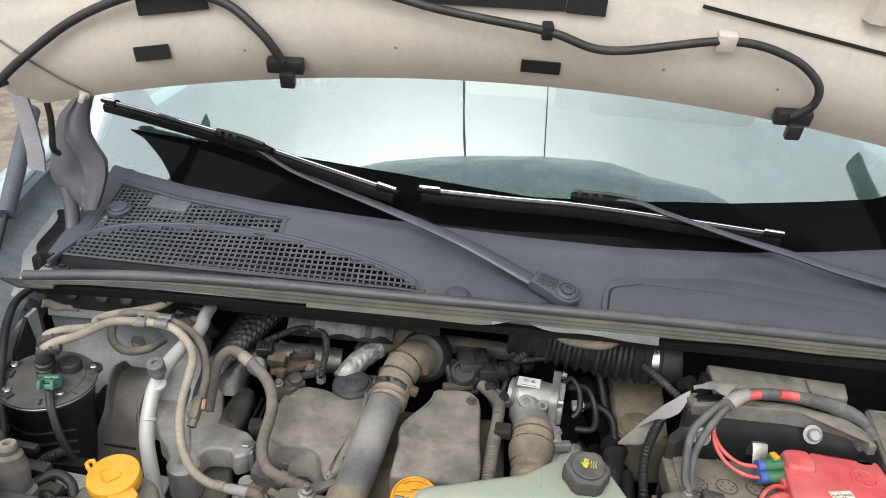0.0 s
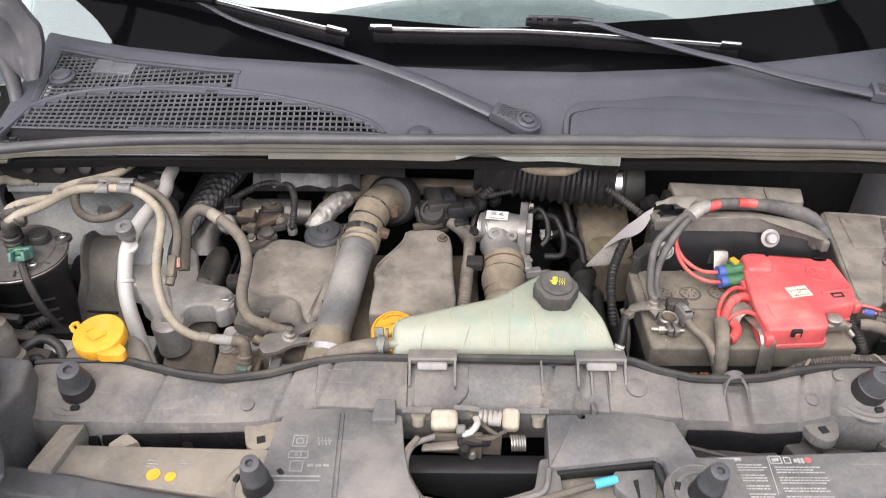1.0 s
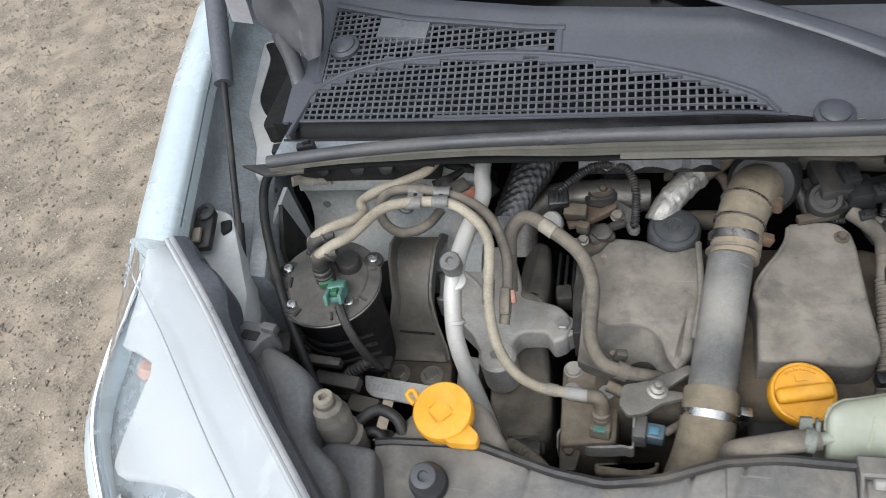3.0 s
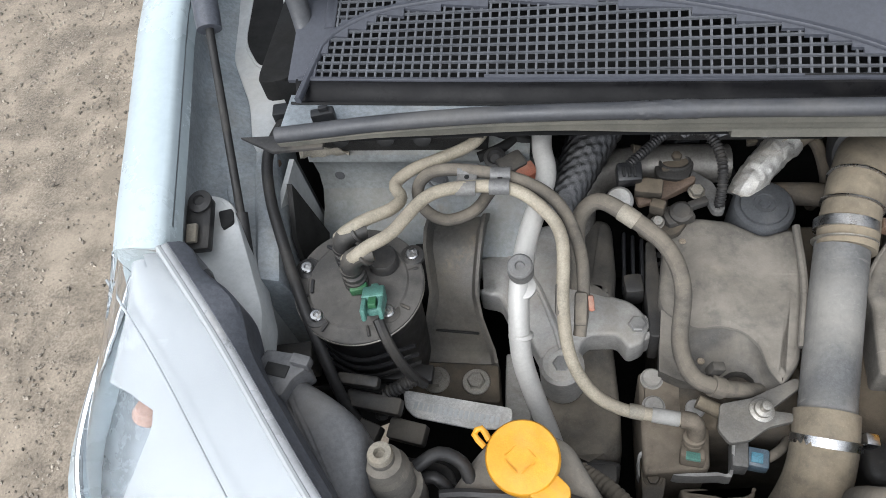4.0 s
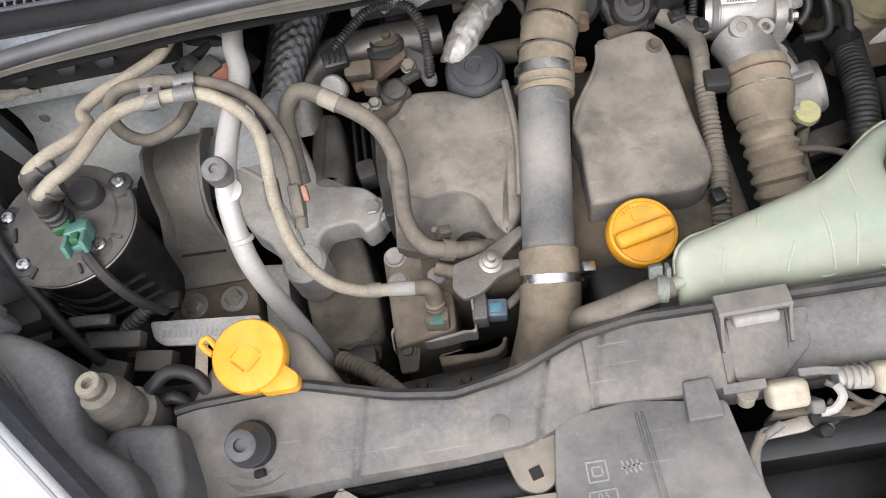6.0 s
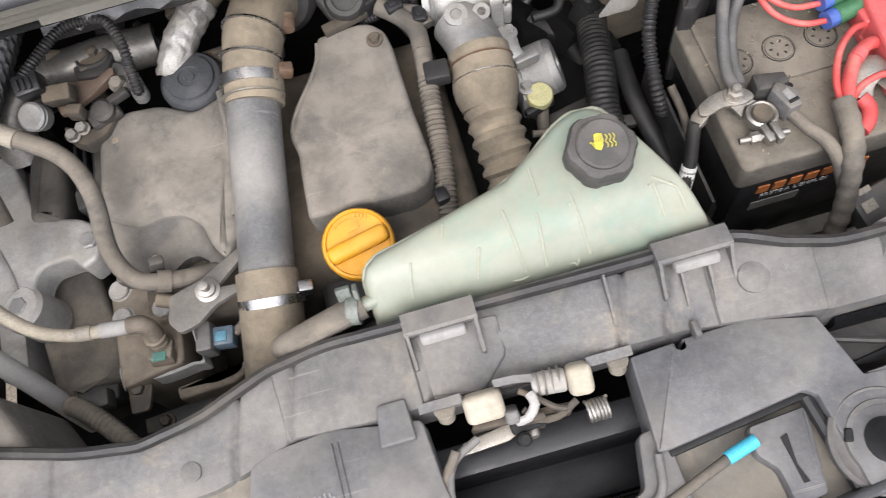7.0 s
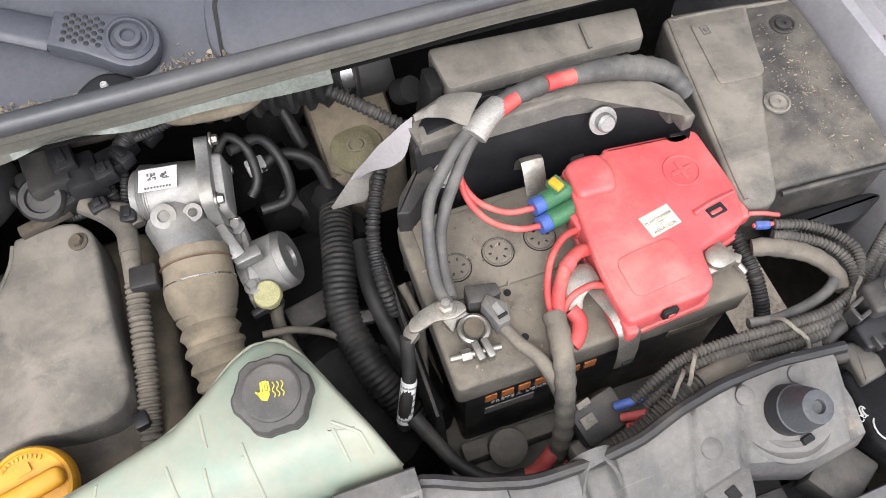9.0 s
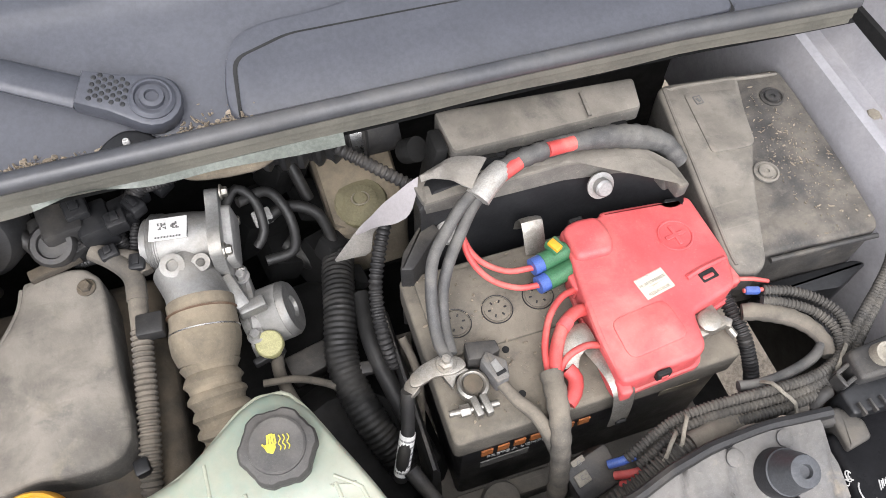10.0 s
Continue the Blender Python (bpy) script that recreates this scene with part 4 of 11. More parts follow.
# hinges
for sx in (-1, 1):
    bm = bmesh.new()
    loft(bm, [[(sx * a, y - 0.014, z), (sx * (a + 0.034), y - 0.004, z), (sx * (a + 0.036), y + 0.012, z), (sx * (a + 0.002), y - 0.006, z)] for a, y, z in ((0.735, 0.455, 1.275), (0.742, 0.465, 1.22), (0.744, 0.480, 1.165), (0.748, 0.492, 1.11), (0.756, 0.500, 1.075))])
    part("hinge", bm, M_wing_grey, hood, "pale painted hinge arm")

# washer hose clipped to the bonnet, with two nozzles
hose = thing("washer_hose", (0, 0.38, 1.33), "thin grey washer hose clipped under the bonnet", "hose")
bm = bmesh.new()
tube(bm, [hood_point(*q, 0.016) for q in ((-0.750, 0.070), (-0.700, 0.105), (-0.62, 0.150), (-0.54, 0.176), (-0.475, 0.180), (-0.405, 0.155), (-0.357, 0.110), (-0.330, 0.054))], 0.0062, 10)
tube(bm, [hood_point(*q, 0.020) for q in ((-0.475, 0.180), (-0.30, 0.185), (-0.116, 0.140), (0.014, 0.120), (0.095, 0.101), (0.236, 0.138), (0.314, 0.133), (0.358, 0.105), (0.364, 0.068), (0.346, 0.035))], 0.0055, 10)
tube(bm, [hood_point(-0.750, 0.070, 0.016), (-0.737, 0.465, 1.240), (-0.733, 0.480, 1.214), (-0.730, 0.485, 1.173), (-0.737, 0.493, 1.140), (-0.744, 0.500, 1.112), (-0.758, 0.535, 1.090)], 0.0050, 10)
part("tube", bm, M_rubber, hose)
for x, s in ((-0.330, 0.042), (0.352, 0.027)):
    bm = bmesh.new()
    o = Vector(hood_point(x, s, 0.010))
    box(bm, o, (0.050, 0.016, 0.020), (20, 0, 4), 0.003)
    box(bm, o + Vector((0.004, -0.006, -0.018)), (0.020, 0.012, 0.022), (20, 0, 0), 0.002)
    part("nozzle", bm, M_plastic_clean, hose, "black plastic washer nozzle")
bm = bmesh.new()
o = Vector(hood_point(0.236, 0.136, 0.016))
box(bm, o, (0.024, 0.018, 0.024), (20, 0, 0), 0.003)
part("clip", bm, M_hood_in, hose)
bm = bmesh.new()
box(bm, Vector(hood_point(0.014, 0.120, 0.018)), (0.014, 0.016, 0.020), (20, 0, 10), 0.002)
part("clip", bm, M_plastic_clean, hose)

# gas strut on one side
strut = thing("gas_strut", (-0.785, 0.30, 0.87), "black gas strut holding the bonnet open", "gas strut")
a, b, c = Vector((-0.768, 0.262, 0.89)), Vector((-0.821, 0.462, 1.004)), Vector((-0.874, 0.662, 1.118))
bm = bmesh.new()
tube(bm, [a, b], 0.0045, 12, smooth=False)
part("rod", bm, M_black_wire, strut, "slim black steel rod")
bm = bmesh.new()
tube(bm, [b, b + (c - b) * 0.04, b + (c - b) * 0.06, c], [0.013, 0.0155, 0.0155, 0.0155], 18, smooth=False)
part("cylinder", bm, M_flange, strut)
bm = bmesh.new()
tube(bm, [a + Vector((0, -0.012, -0.012)), a + (b - a) * 0.16], 0.0075, 10, smooth=False)
part("end_socket", bm, M_rubber, strut)

# ---- wings ----
fender = thing("front_wing", (-0.88, 0.5, 0.5), "pale silver-blue painted front wing of the car", "car wing", "front wings")


def wing_x(y):
    return curve_at([(0.15, -0.815), (0.2, -0.828), (0.34, -0.862), (0.5, -0.902), (0.7, -0.938), (0.9, -0.955), (1.3, -0.97)], y)


def wing_z(y):
    return curve_at([(0.15, 0.965), (0.22, 0.980), (0.4, 0.988), (0.65, 1.0), (0.9, 1.015), (1.3, 1.04)], y)


bm = bmesh.new()
sec = []
for y in np.linspace(0.205, 1.3, 24):
    x, z = wing_x(y), wing_z(y)
    sec.append([(x + 0.034, y, z - 0.030), (x + 0.030, y, z - 0.006), (x + 0.024, y, z - 0.001), (x, y, z), (x - 0.026, y, z - 0.010), (x - 0.052, y, z - 0.055),
                (x - 0.075, y, z - 0.20), (x - 0.075, y, z - 0.40), (x - 0.045, y, z - 0.70), (x - 0.03, y, z - 0.70), (x - 0.05, y, z - 0.40), (x - 0.03, y, z - 0.15), (x + 0.01, y, z - 0.04)])
loft(bm, sec)
part("outer_panel", bm, M_body, fender, sharp=50)
bm = bmesh.new()
sec = []
for y in np.linspace(0.235, 1.0, 20):
    x, z = wing_x(y), wing_z(y)
    w = 0.004 * math.sin(y * 23) * math.exp(-((y - 0.42) / 0.15) ** 2)
    sec.append([(x + 0.032, y, z - 0.012), (x + 0.026, y, z - 0.062), (x + 0.029, y, z - 0.076), (x + 0.036, y, z - 0.083), (x + 0.060, y, z - 0.100 + w), (x + 0.078, y, z - 0.110 + w), (x + 0.083, y, z - 0.104), (x + 0.104, y, z - 0.108), (x + 0.110, y, z - 0.125),
                (x + 0.113, y, z - 0.30), (x + 0.09, y, z - 0.30), (x + 0.04, y, z - 0.13), (x + 0.02, y, z - 0.07)])
loft(bm, sec)
part("inner_gutter", bm, M_inner, fender, "primed inner gutter of the wing", sharp=50)
# pressed triangle, stamped bars and a dark opening in the gutter
bm = bmesh.new()
prism(bm, rounded([(-0.842, 0.40), (-0.800, 0.350), (-0.792, 0.300), (-0.835, 0.325)], 0.012), 0.880, 0.8945, 0.006, 3, tilt=lambda x, y: 0.06 * (y - 0.36))
part("pressing", bm, M_inner, fender)
bm = bmesh.new()
for k in range(12):
    box(bm, (-0.858 - 0.0005 * k, 0.405 + 0.0068 * k, 0.9015 + 0.0003 * k), (0.012, 0.0022, 0.0014), (0, 0, 8), 0)
tagged(part("stamped_bars", bm, M_inner, fender), kind="stuff")
hole = rounded([(-0.886, 0.700), (-0.858, 0.657), (-0.846, 0.556), (-0.817, 0.512), (-0.792, 0.524), (-0.802, 0.60), (-0.820, 0.66), (-0.84, 0.70)], 0.018)
bm = bmesh.new()
prism(bm, rounded([(-0.893, 0.70), (-0.884, 0.60), (-0.852, 0.525), (-0.817, 0.460), (-0.797, 0.395), (-0.778, 0.40), (-0.772, 0.46), (-0.772, 0.70)], 0.012), 0.86, 0.8975, 0.003, tilt=lambda x, y: 0.05 * (y - 0.5))
part("apron", bm, M_apron, fender, "pale painted inner apron")
bm = bmesh.new()
prism(bm, hole, 0.88, 0.8995, 0, tilt=lambda x, y: 0.05 * (y - 0.5))
part("drain_opening", bm, M_black, fender)
bm = bmesh.new()
tube(bm, [(x, y, 0.8985 + 0.05 * (y - 0.5)) for x, y in [*hole, hole[0]]], 0.0022, 6, smooth=False)
part("opening_rim", bm, M_apron, fender)
bm = bmesh.new()
box(bm, (-0.769, 0.362, 0.872), (0.007, 0.060, 0.012), (0, 0, 4), 0.003)
part("rusty_seam", bm, M_copper, fender, "rusty brown seam")
bm = bmesh.new()
prism(bm, rounded([(-0.836, 0.215), (-0.840, 0.285), (-0.834, 0.312), (-0.798, 0.308), (-0.782, 0.300), (-0.754, 0.242), (-0.730, 0.190), (-0.722, 0.141), (-0.751, 0.150), (-0.782, 0.19)], 0.008), 0.85, 0.916, 0.006, tilt=lambda x, y: 0.10 * (y - 0.26) - 0.25 * max(0, x + 0.79))
part("bracket", bm, M_apron, fender, "pale folded bracket")
bm = bmesh.new()
prism(bm, rounded([(-0.795, 0.288), (-0.781, 0.292), (-0.776, 0.276), (-0.786, 0.268)], 0.003), 0.90, 0.9185, 0)
part("bracket_hole", bm, M_ink, fender)
bm = bmesh.new()
lathe(bm, [(0.017, -0.012), (0.017, 0.0), (0.012, 0.003)], (-0.795, 0.339, 0.868), (0.2, -0.2, 1), 20)
hexbolt(bm, (-0.795, 0.339, 0.871), 0.009, (0.2, -0.2, 1))
part("bolt", bm, M_zinc, fender)
bm = bmesh.new()
box(bm, (-0.802, 0.262, 0.930), (0.026, 0.055, 0.012), (12, 0, 8), 0.003)
lathe(bm, [(0.012, 0), (0.012, 0.004), (0.006, 0.006), (0.005, 0.003), (0, 0.003)], (-0.803, 0.283, 0.940), (0, -0.2, 1), 20)
part("clip", bm, M_rubber, fender)
bm = bmesh.new()
box(bm, (-0.802, 0.247, 0.9385), (0.011, 0.020, 0.006), (12, 0, 8), 0.002)
part("clip_insert", bm, M_off, fender)
# upright sheet flange between wing and bay
bm = bmesh.new()
loft(bm, [[(x, y, z), (x + 0.006, y, z), (x + 0.012, y, z - 0.16), (x + 0.004, y, z - 0.16)] for x, y, z in ((-0.764, 0.172, 0.868), (-0.766, 0.256, 0.870), (-0.759, 0.325, 0.872), (-0.758, 0.392, 0.876))])
part("flange", bm, M_apron, fender)
# rear gap by the bulkhead corner
bm = bmesh.new()
prism(bm, rounded([(-0.80, 0.46), (-0.755, 0.47), (-0.760, 0.62), (-0.80, 0.64)], 0.02), 0.86, 0.925, 0.004)
part("drain_hollow", bm, M_dark, fender)

# opposite wing, seen at its inner edge
WX2 = 0.766
fender2 = thing("front_wing", (0.76, 0.4, 0.5), "pale primed wing edge beside the fuse box", "car wing", "front wings")
bm = bmesh.new()
sec = []
for y in np.linspace(-0.05, 1.1, 24):
    x = WX2
    z = 0.835 + 0.03 * (y - 0.2)
    sec.append([(x - 0.022, y, z - 0.24), (x - 0.018, y, z - 0.035), (x - 0.006, y, z - 0.010), (x + 0.004, y, z - 0.008), (x + 0.006, y, z - 0.030), (x + 0.06, y, z - 0.045),
                (x + 0.085, y, z - 0.01), (x + 0.095, y, z + 0.055), (x + 0.13, y, z + 0.060), (x + 0.17, y, z - 0.02), (x + 0.20, y, z - 0.4), (x + 0.18, y, z - 0.4)])
loft(bm, sec)
part("inner_gutter", bm, M_wing_grey, fender2, sharp=50)
for y in (0.215, 0.33):
    bm = bmesh.new()
    hexbolt(bm, (WX2 + 0.04, y, 0.795), 0.008)
    part("bolt", bm, M_off, fender2)

# black corner trim at the foot of the windscreen
trim = thing("corner_trim", (-0.77, 0.58, 1.0), "dark grey moulded plastic trim at the windscreen corner", "trim")
for sx in (-1, 1):
    bm = bmesh.new()
    sec = []
    profile = [(1.290, 0.752, 0.728), (1.225, 0.748, 0.722), (1.170, 0.757, 0.726), (1.139, 0.782, 0.730), (1.113, 0.788, 0.724), (1.092, 0.789, 0.707), (1.075, 0.789, 0.690), (1.053, 0.789, 0.686), (1.037, 0.780, 0.688), (1.021, 0.756, 0.691), (1.004, 0.728, 0.695)]
    for z in np.linspace(1.290, 1.004, 40):
        xl, xr = curve_at([(q[0], q[1]) for q in reversed(profile)], z), curve_at([(q[0], q[2]) for q in reversed(profile)], z)
        y = 0.502 + 0.55 * (z - 0.965)
        fold = curve_at([(1.0, 0.55), (1.05, 0.74), (1.09, 0.62), (1.12, 0.42), (1.29, 0.4)], z)
        face, back = [], []
        for k in range(15):
            u = k / 14
            d = 0.012 * math.sin(math.pi * u) ** 0.7 + 0.006 * math.exp(-((u - fold) / 0.07) ** 2) + 0.010 * u
            face.append((sx * (xl + (xr - xl) * u), y - d, z))
            back.append((sx * (xl + (xr - xl) * u), y - d + 0.012 + 0.03 * math.sin(math.pi * u), z))
        sec.append(face + back[::-1])
    loft(bm, sec)
    part("moulding", bm, M_mould, trim, sharp=40)
    bm = bmesh.new()
    tube(bm, [(sx * 0.752, 0.535, 1.030), (sx * 0.742, 0.520, 1.000), (sx * 0.735, 0.500, 0.968), (sx * 0.728, 0.470, 0.955)], [0.014, 0.012, 0.011, 0.009], 12, flat=0.6)
    part("foot", bm, M_seal, trim)

# ---- headlight ----
lamp = thing("headlight", (-0.74, 0.0, 0.85), "clear headlight with white bezel in a silver car front", "headlight")
inner_edge = [(-0.806, 0.203, 0.976), (-0.738, 0.128, 0.952), (-0.652, 0.026, 0.935), (-0.574, -0.062, 0.920), (-0.510, -0.139, 0.906), (-0.484, -0.182, 0.897)]
outer_edge = [(-0.828, 0.185, 0.960), (-0.868, 0.090, 0.900), (-0.870, 0.020, 0.865), (-0.845, -0.060, 0.805), (-0.800, -0.140, 0.765), (-0.740, -0.215, 0.735)]


IA, OA = spline(inner_edge, 0.02), spline(outer_edge, 0.02)


def across_at(i, lift, t0=0.0, t1=1.0, n=8, dz=0.0):
    """One row between the inner and outer edge at place i (0 to 24) along the lamp, bulging by lift."""
    a, b = (s[min(int(u), len(s) - 2)].lerp(s[min(int(u), len(s) - 2) + 1], u - min(int(u), len(s) - 2)) for s, u in ((IA, i / 24 * (len(IA) - 1)), (OA, i / 24 * (len(OA) - 1))))
    ts = [t0 + (t1 - t0) * j / n for j in range(n + 1)]
    return [a.lerp(b, t) + lift * math.sin(math.pi * t) * Vector((-0.35, -0.25, 0.9)) + Vector((0, 0, dz)) for t in ts]


def across(lift, dz=0.0):
    return [across_at(i, lift, dz=dz) for i in range(25)]


bm = bmesh.new()
up, dn = across(0.036), across(0.032, dz=-0.004)
loft(bm, [a + b[::-1] for a, b in zip(up, dn)])
lens = part("lens", bm, M_lens, lamp, sharp=70)
lens.visible_shadow = False
M_bezel = material("white_headlight_bezel", (0.335, 0.35, 0.36), 0.22, scale=8, grain=0.02, bump=0.0, mottle=0.03)
M_reflector = material("silver_reflector", (0.40, 0.43, 0.45), 0.22, metal=0.6, scale=30, grain=0.05, bump=0.1, mottle=0.08)
M_bulb = material("dull_orange_bulb", (0.36, 0.25, 0.21), 0.25, scale=20, mottle=0.1)
M_bowl = material("smoky_lamp_bowl", (0.32, 0.345, 0.365), 0.25, metal=0.5, scale=20, grain=0.05, bump=0.0, mottle=0.1)


def lamp_skin(name, t0, t1, lift, dz, r0, r1, mat, thick=0.012, label=""):
    """A shell between two lines across the lamp, from section r0 to r1 along it; t1 may be a list along the lamp."""
    bm = bmesh.new()
    sec = []
    for i in np.linspace(r0, r1 - 1, 4 * (r1 - r0)):
        e = curve_at(t1, i) if isinstance(t1, list) else t1
        b = curve_at(t0, i) if isinstance(t0, list) else t0
        sec.append(across_at(i, lift, b, e, dz=dz) + across_at(i, lift * 0.9, b, e, dz=dz - thick)[::-1])
    loft(bm, sec)
    return part(name, bm, mat, lamp, label, sharp=60)


lamp_skin("bezel_strip", 0.0, 0.208, 0.022, -0.006, 0, 25, M_bezel, label="smooth pale inner strip")
lamp_skin("bezel", 0.21, [(0, 0.80), (3, 0.86), (4, 0.90), (4.6, 0.86), (5.2, 0.70), (6, 0.54), (7, 0.42), (7.6, 0.44), (9, 0.60), (10, 0.74), (10.8, 0.86), (11.5, 0.84), (12.2, 0.70), (13, 0.56), (14, 0.43), (15.5, 0.33), (17, 0.27), (20, 0.232), (24, 0.228)], 0.023, -0.014, 0, 25, M_bezel, label="pale silver bezel")
bm = bmesh.new()
lathe(bm, [(0, -0.012), (0.010, -0.010), (0.0145, 0.0), (0.010, 0.010), (0, 0.012)], (-0.812, 0.082, 0.893), (0.3, 0.2, 1), 20)
part("indicator_bulb", bm, M_bulb, lamp, "dull orange indicator bulb")
lamp_skin("indicator_bowl", 0.36, 0.97, 0.010, -0.034, 3, 12, M_bowl, label="pale grey indicator bowl")
lamp_skin("bowl_band", [(7, 0.46), (11, 0.72)], [(7, 0.56), (11, 0.82)], 0.012, -0.030, 7, 12, M_reflector, 0.004, "grey band in the bowl")
lamp_skin("top_reflector", 0.80, 0.97, 0.016, -0.022, 0, 5, M_reflector)
lamp_skin("main_bowl", 0.215, 0.97, 0.006, -0.036, 10, 25, M_bowl, label="smoky grey main lamp bowl")
lamp_skin("side_reflector", [(12, 0.90), (24, 0.86)], 0.965, 0.016, -0.022, 12, 25, M_bezel, label="pale side strip")
lamp_skin("bowl_ridge", [(14, 0.82), (24, 0.52)], [(14, 0.86), (24, 0.57)], 0.014, -0.030, 14, 25, M_reflector, 0.006)
for i in range(34):
    t = i / 33
    a = Vector(inner_edge[3]).lerp(Vector(inner_edge[4]), t * 2) if t < 0.5 else Vector(inner_edge[4]).lerp(Vector(inner_edge[5]), t * 2 - 1)
    b = Vector(outer_edge[3]).lerp(Vector(outer_edge[4]), t * 2) if t < 0.5 else Vector(outer_edge[4]).lerp(Vector(outer_edge[5]), t * 2 - 1)
    lo = 0.82 - 0.22 * t
    bm = bmesh.new()
    tube(bm, [a.lerp(b, lo) + Vector((0, 0, -0.031)), a.lerp(b, (lo + 0.87) / 2) + Vector((0, 0, -0.030)), a.lerp(b, 0.87) + Vector((0, 0, -0.032))], 0.0022, 6)
    part("reflector_rib", bm, M_reflector, lamp)
bm = bmesh.new()
tube(bm, [Vector(p) + Vector((0.006, 0.004, 0.001)) for p in inner_edge], 0.0050, 10, flat=0.5)
part("inner_rim", bm, M_rim, lamp, "pale worn rim")
bm = bmesh.new()
sec = []
fl = spline(inner_edge, 0.01)
for i, p in enumerate(fl):
    u = i / (len(fl) - 1)
    wide = 0.020 + 0.014 * math.exp(-((u - 0.15) / 0.07) ** 2) + 0.006 * math.exp(-((u - 0.02) / 0.03) ** 2) - 0.003 * u
    d = Vector((0.80, 0.60, 0))
    sec.append([p + d * 0.008 + Vector((0, 0, 0.001)), p + d * 0.012 + Vector((0, 0, 0.0025)), p + d * (wide - 0.003) - Vector((0, 0, 0.004)), p + d * wide - Vector((0, 0, 0.008)), p + d * (wide + 0.002) - Vector((0, 0, 0.012 + 0.038 * (1 - u ** 5))), p + d * 0.012 - Vector((0, 0, 0.018 + 0.042 * (1 - u ** 5)))])
loft(bm, sec)
part("rear_flange", bm, M_flange, lamp, "blue-grey plastic flange", sharp=30)
bm = bmesh.new()
tube(bm, [p + Vector((0.0022, 0.0016, 0.002)) for p in fl], 0.0032, 8)
part("lens_bead", bm, M_bezel, lamp, "pale lens bead")
bm = bmesh.new()
tube(bm, [Vector(p) + Vector((-0.040, -0.030, -0.004)) for p in inner_edge[:5]], 0.0012, 6)
part("lens_line", bm, M_bezel, lamp)
bm = bmesh.new()
prism(bm, rounded([(-0.622, 0.010), (-0.592, 0.036), (-0.541, 0.030), (-0.530, -0.02), (-0.545, -0.07), (-0.60, -0.03)], 0.008), 0.70, 0.852, 0.008, 3)
part("housing_step", bm, M_housing, lamp)
bm = bmesh.new()
tube(bm, [Vector(p) + Vector((-0.002, -0.002, 0.0)) for p in outer_edge], 0.004, 8)
part("outer_rim", bm, M_reflector, lamp)
for p in (Vector((-0.762, 0.190, 0.962)), Vector((-0.700, 0.105, 0.940)), Vector((-0.575, -0.045, 0.915))):
    bm = bmesh.new()
    box(bm, p + Vector((0, 0, -0.012)), (0.016, 0.009, 0.012), (0, 0, -50), 0.002)
    part("clip", bm, M_plastic_clean, lamp)
bm = bmesh.new()
prism(bm, rounded([(-0.705, 0.135), (-0.640, 0.105), (-0.605, 0.080), (-0.603, 0.020), (-0.556, -0.01), (-0.540, -0.08), (-0.522, -0.112), (-0.536, -0.124), (-0.59, -0.05), (-0.68, 0.07)], 0.02), 0.66, 0.895, 0.012, 3, tilt=lambda x, y: 0.12 * (y - 0.05))
part("housing", bm, M_housing, lamp, "dusty grey plastic headlight housing")
bm = bmesh.new()
prism(bm, rounded([(-0.712, 0.126), (-0.706, 0.140), (-0.672, 0.136), (-0.664, 0.124), (-0.676, 0.112), (-0.682, 0.096), (-0.700, 0.100)], 0.003), 0.885, 0.915, 0.002)
catch = part("catch", bm, M_housing, lamp)
bm = bmesh.new()
box(bm, (-0.692, 0.120, 0.9146), (0.022, 0.012, 0.003), (0, 0, -10), 0.001)
part("catch_slot", bm, M_ink, catch)
bm = bmesh.new()
box(bm, (-0.670, 0.128, 0.917), (0.018, 0.010, 0.012), (0, 0, -12), 0.002)
part("catch_lip", bm, M_housing, catch)
bm = bmesh.new()
tube(bm, [(-0.745, 0.150, 0.915), (-0.722, 0.138, 0.905), (-0.705, 0.122, 0.895)], 0.0065, 10, rib=0.0015, pitch=0.0055)
part("lead", bm, M_plastic, lamp)
bm = bmesh.new()
lathe(bm, [(0.027, -0.07), (0.026, -0.040), (0.021, -0.036), (0.0205, -0.004), (0.018, 0.002), (0.016, 0.012), (0.011, 0.016), (0.011, 0.022), (0.006, 0.022), (0.005, 0.016), (0, 0.016)], (-0.592, 0.055, 0.872), (0.0, 0.1, 1), 24)
part("level_motor", bm, M_cover, lamp)
bm = bmesh.new()
lathe(bm, [(0.010, 0), (0.0115, 0.006), (0.010, 0.010), (0.005, 0.010), (0.0045, 0.004), (0, 0.004)], (-0.592, 0.057, 0.890), (0.0, 0.1, 1), 20)
part("cap", bm, M_off, lamp, "pale cream plastic cap")
# bumper corner below
bumper = thing("front_bumper", (0, -0.28, 0.5), "dark grey and silver front bumper edge with grille opening", "car bumper")
bm = bmesh.new()
oe = spline(outer_edge, 0.02)
loft(bm, [[p + Vector((-0.004, -0.002, -0.002)), p + Vector((-0.02, -0.015, -0.02)), p + Vector((-0.045, -0.04, -0.12)), p + Vector((-0.04, -0.03, -0.40)), p + Vector((0.0, 0.01, -0.40)), p + Vector((0.01, 0.01, -0.05))] for p in oe])
part("corner_panel", bm, M_body, bumper, sharp=50)
bm = bmesh.new()
inner_line = [(-0.484, -0.184, 0.893), (-0.528, -0.168, 0.842), (-0.576, -0.152, 0.782), (-0.598, -0.200, 0.735), (-0.600, -0.330, 0.655)]
outer_line = [(-0.742, -0.219, 0.733), (-0.745, -0.232, 0.700), (-0.740, -0.250, 0.660), (-0.725, -0.295, 0.620), (-0.700, -0.365, 0.560)]
rows = []
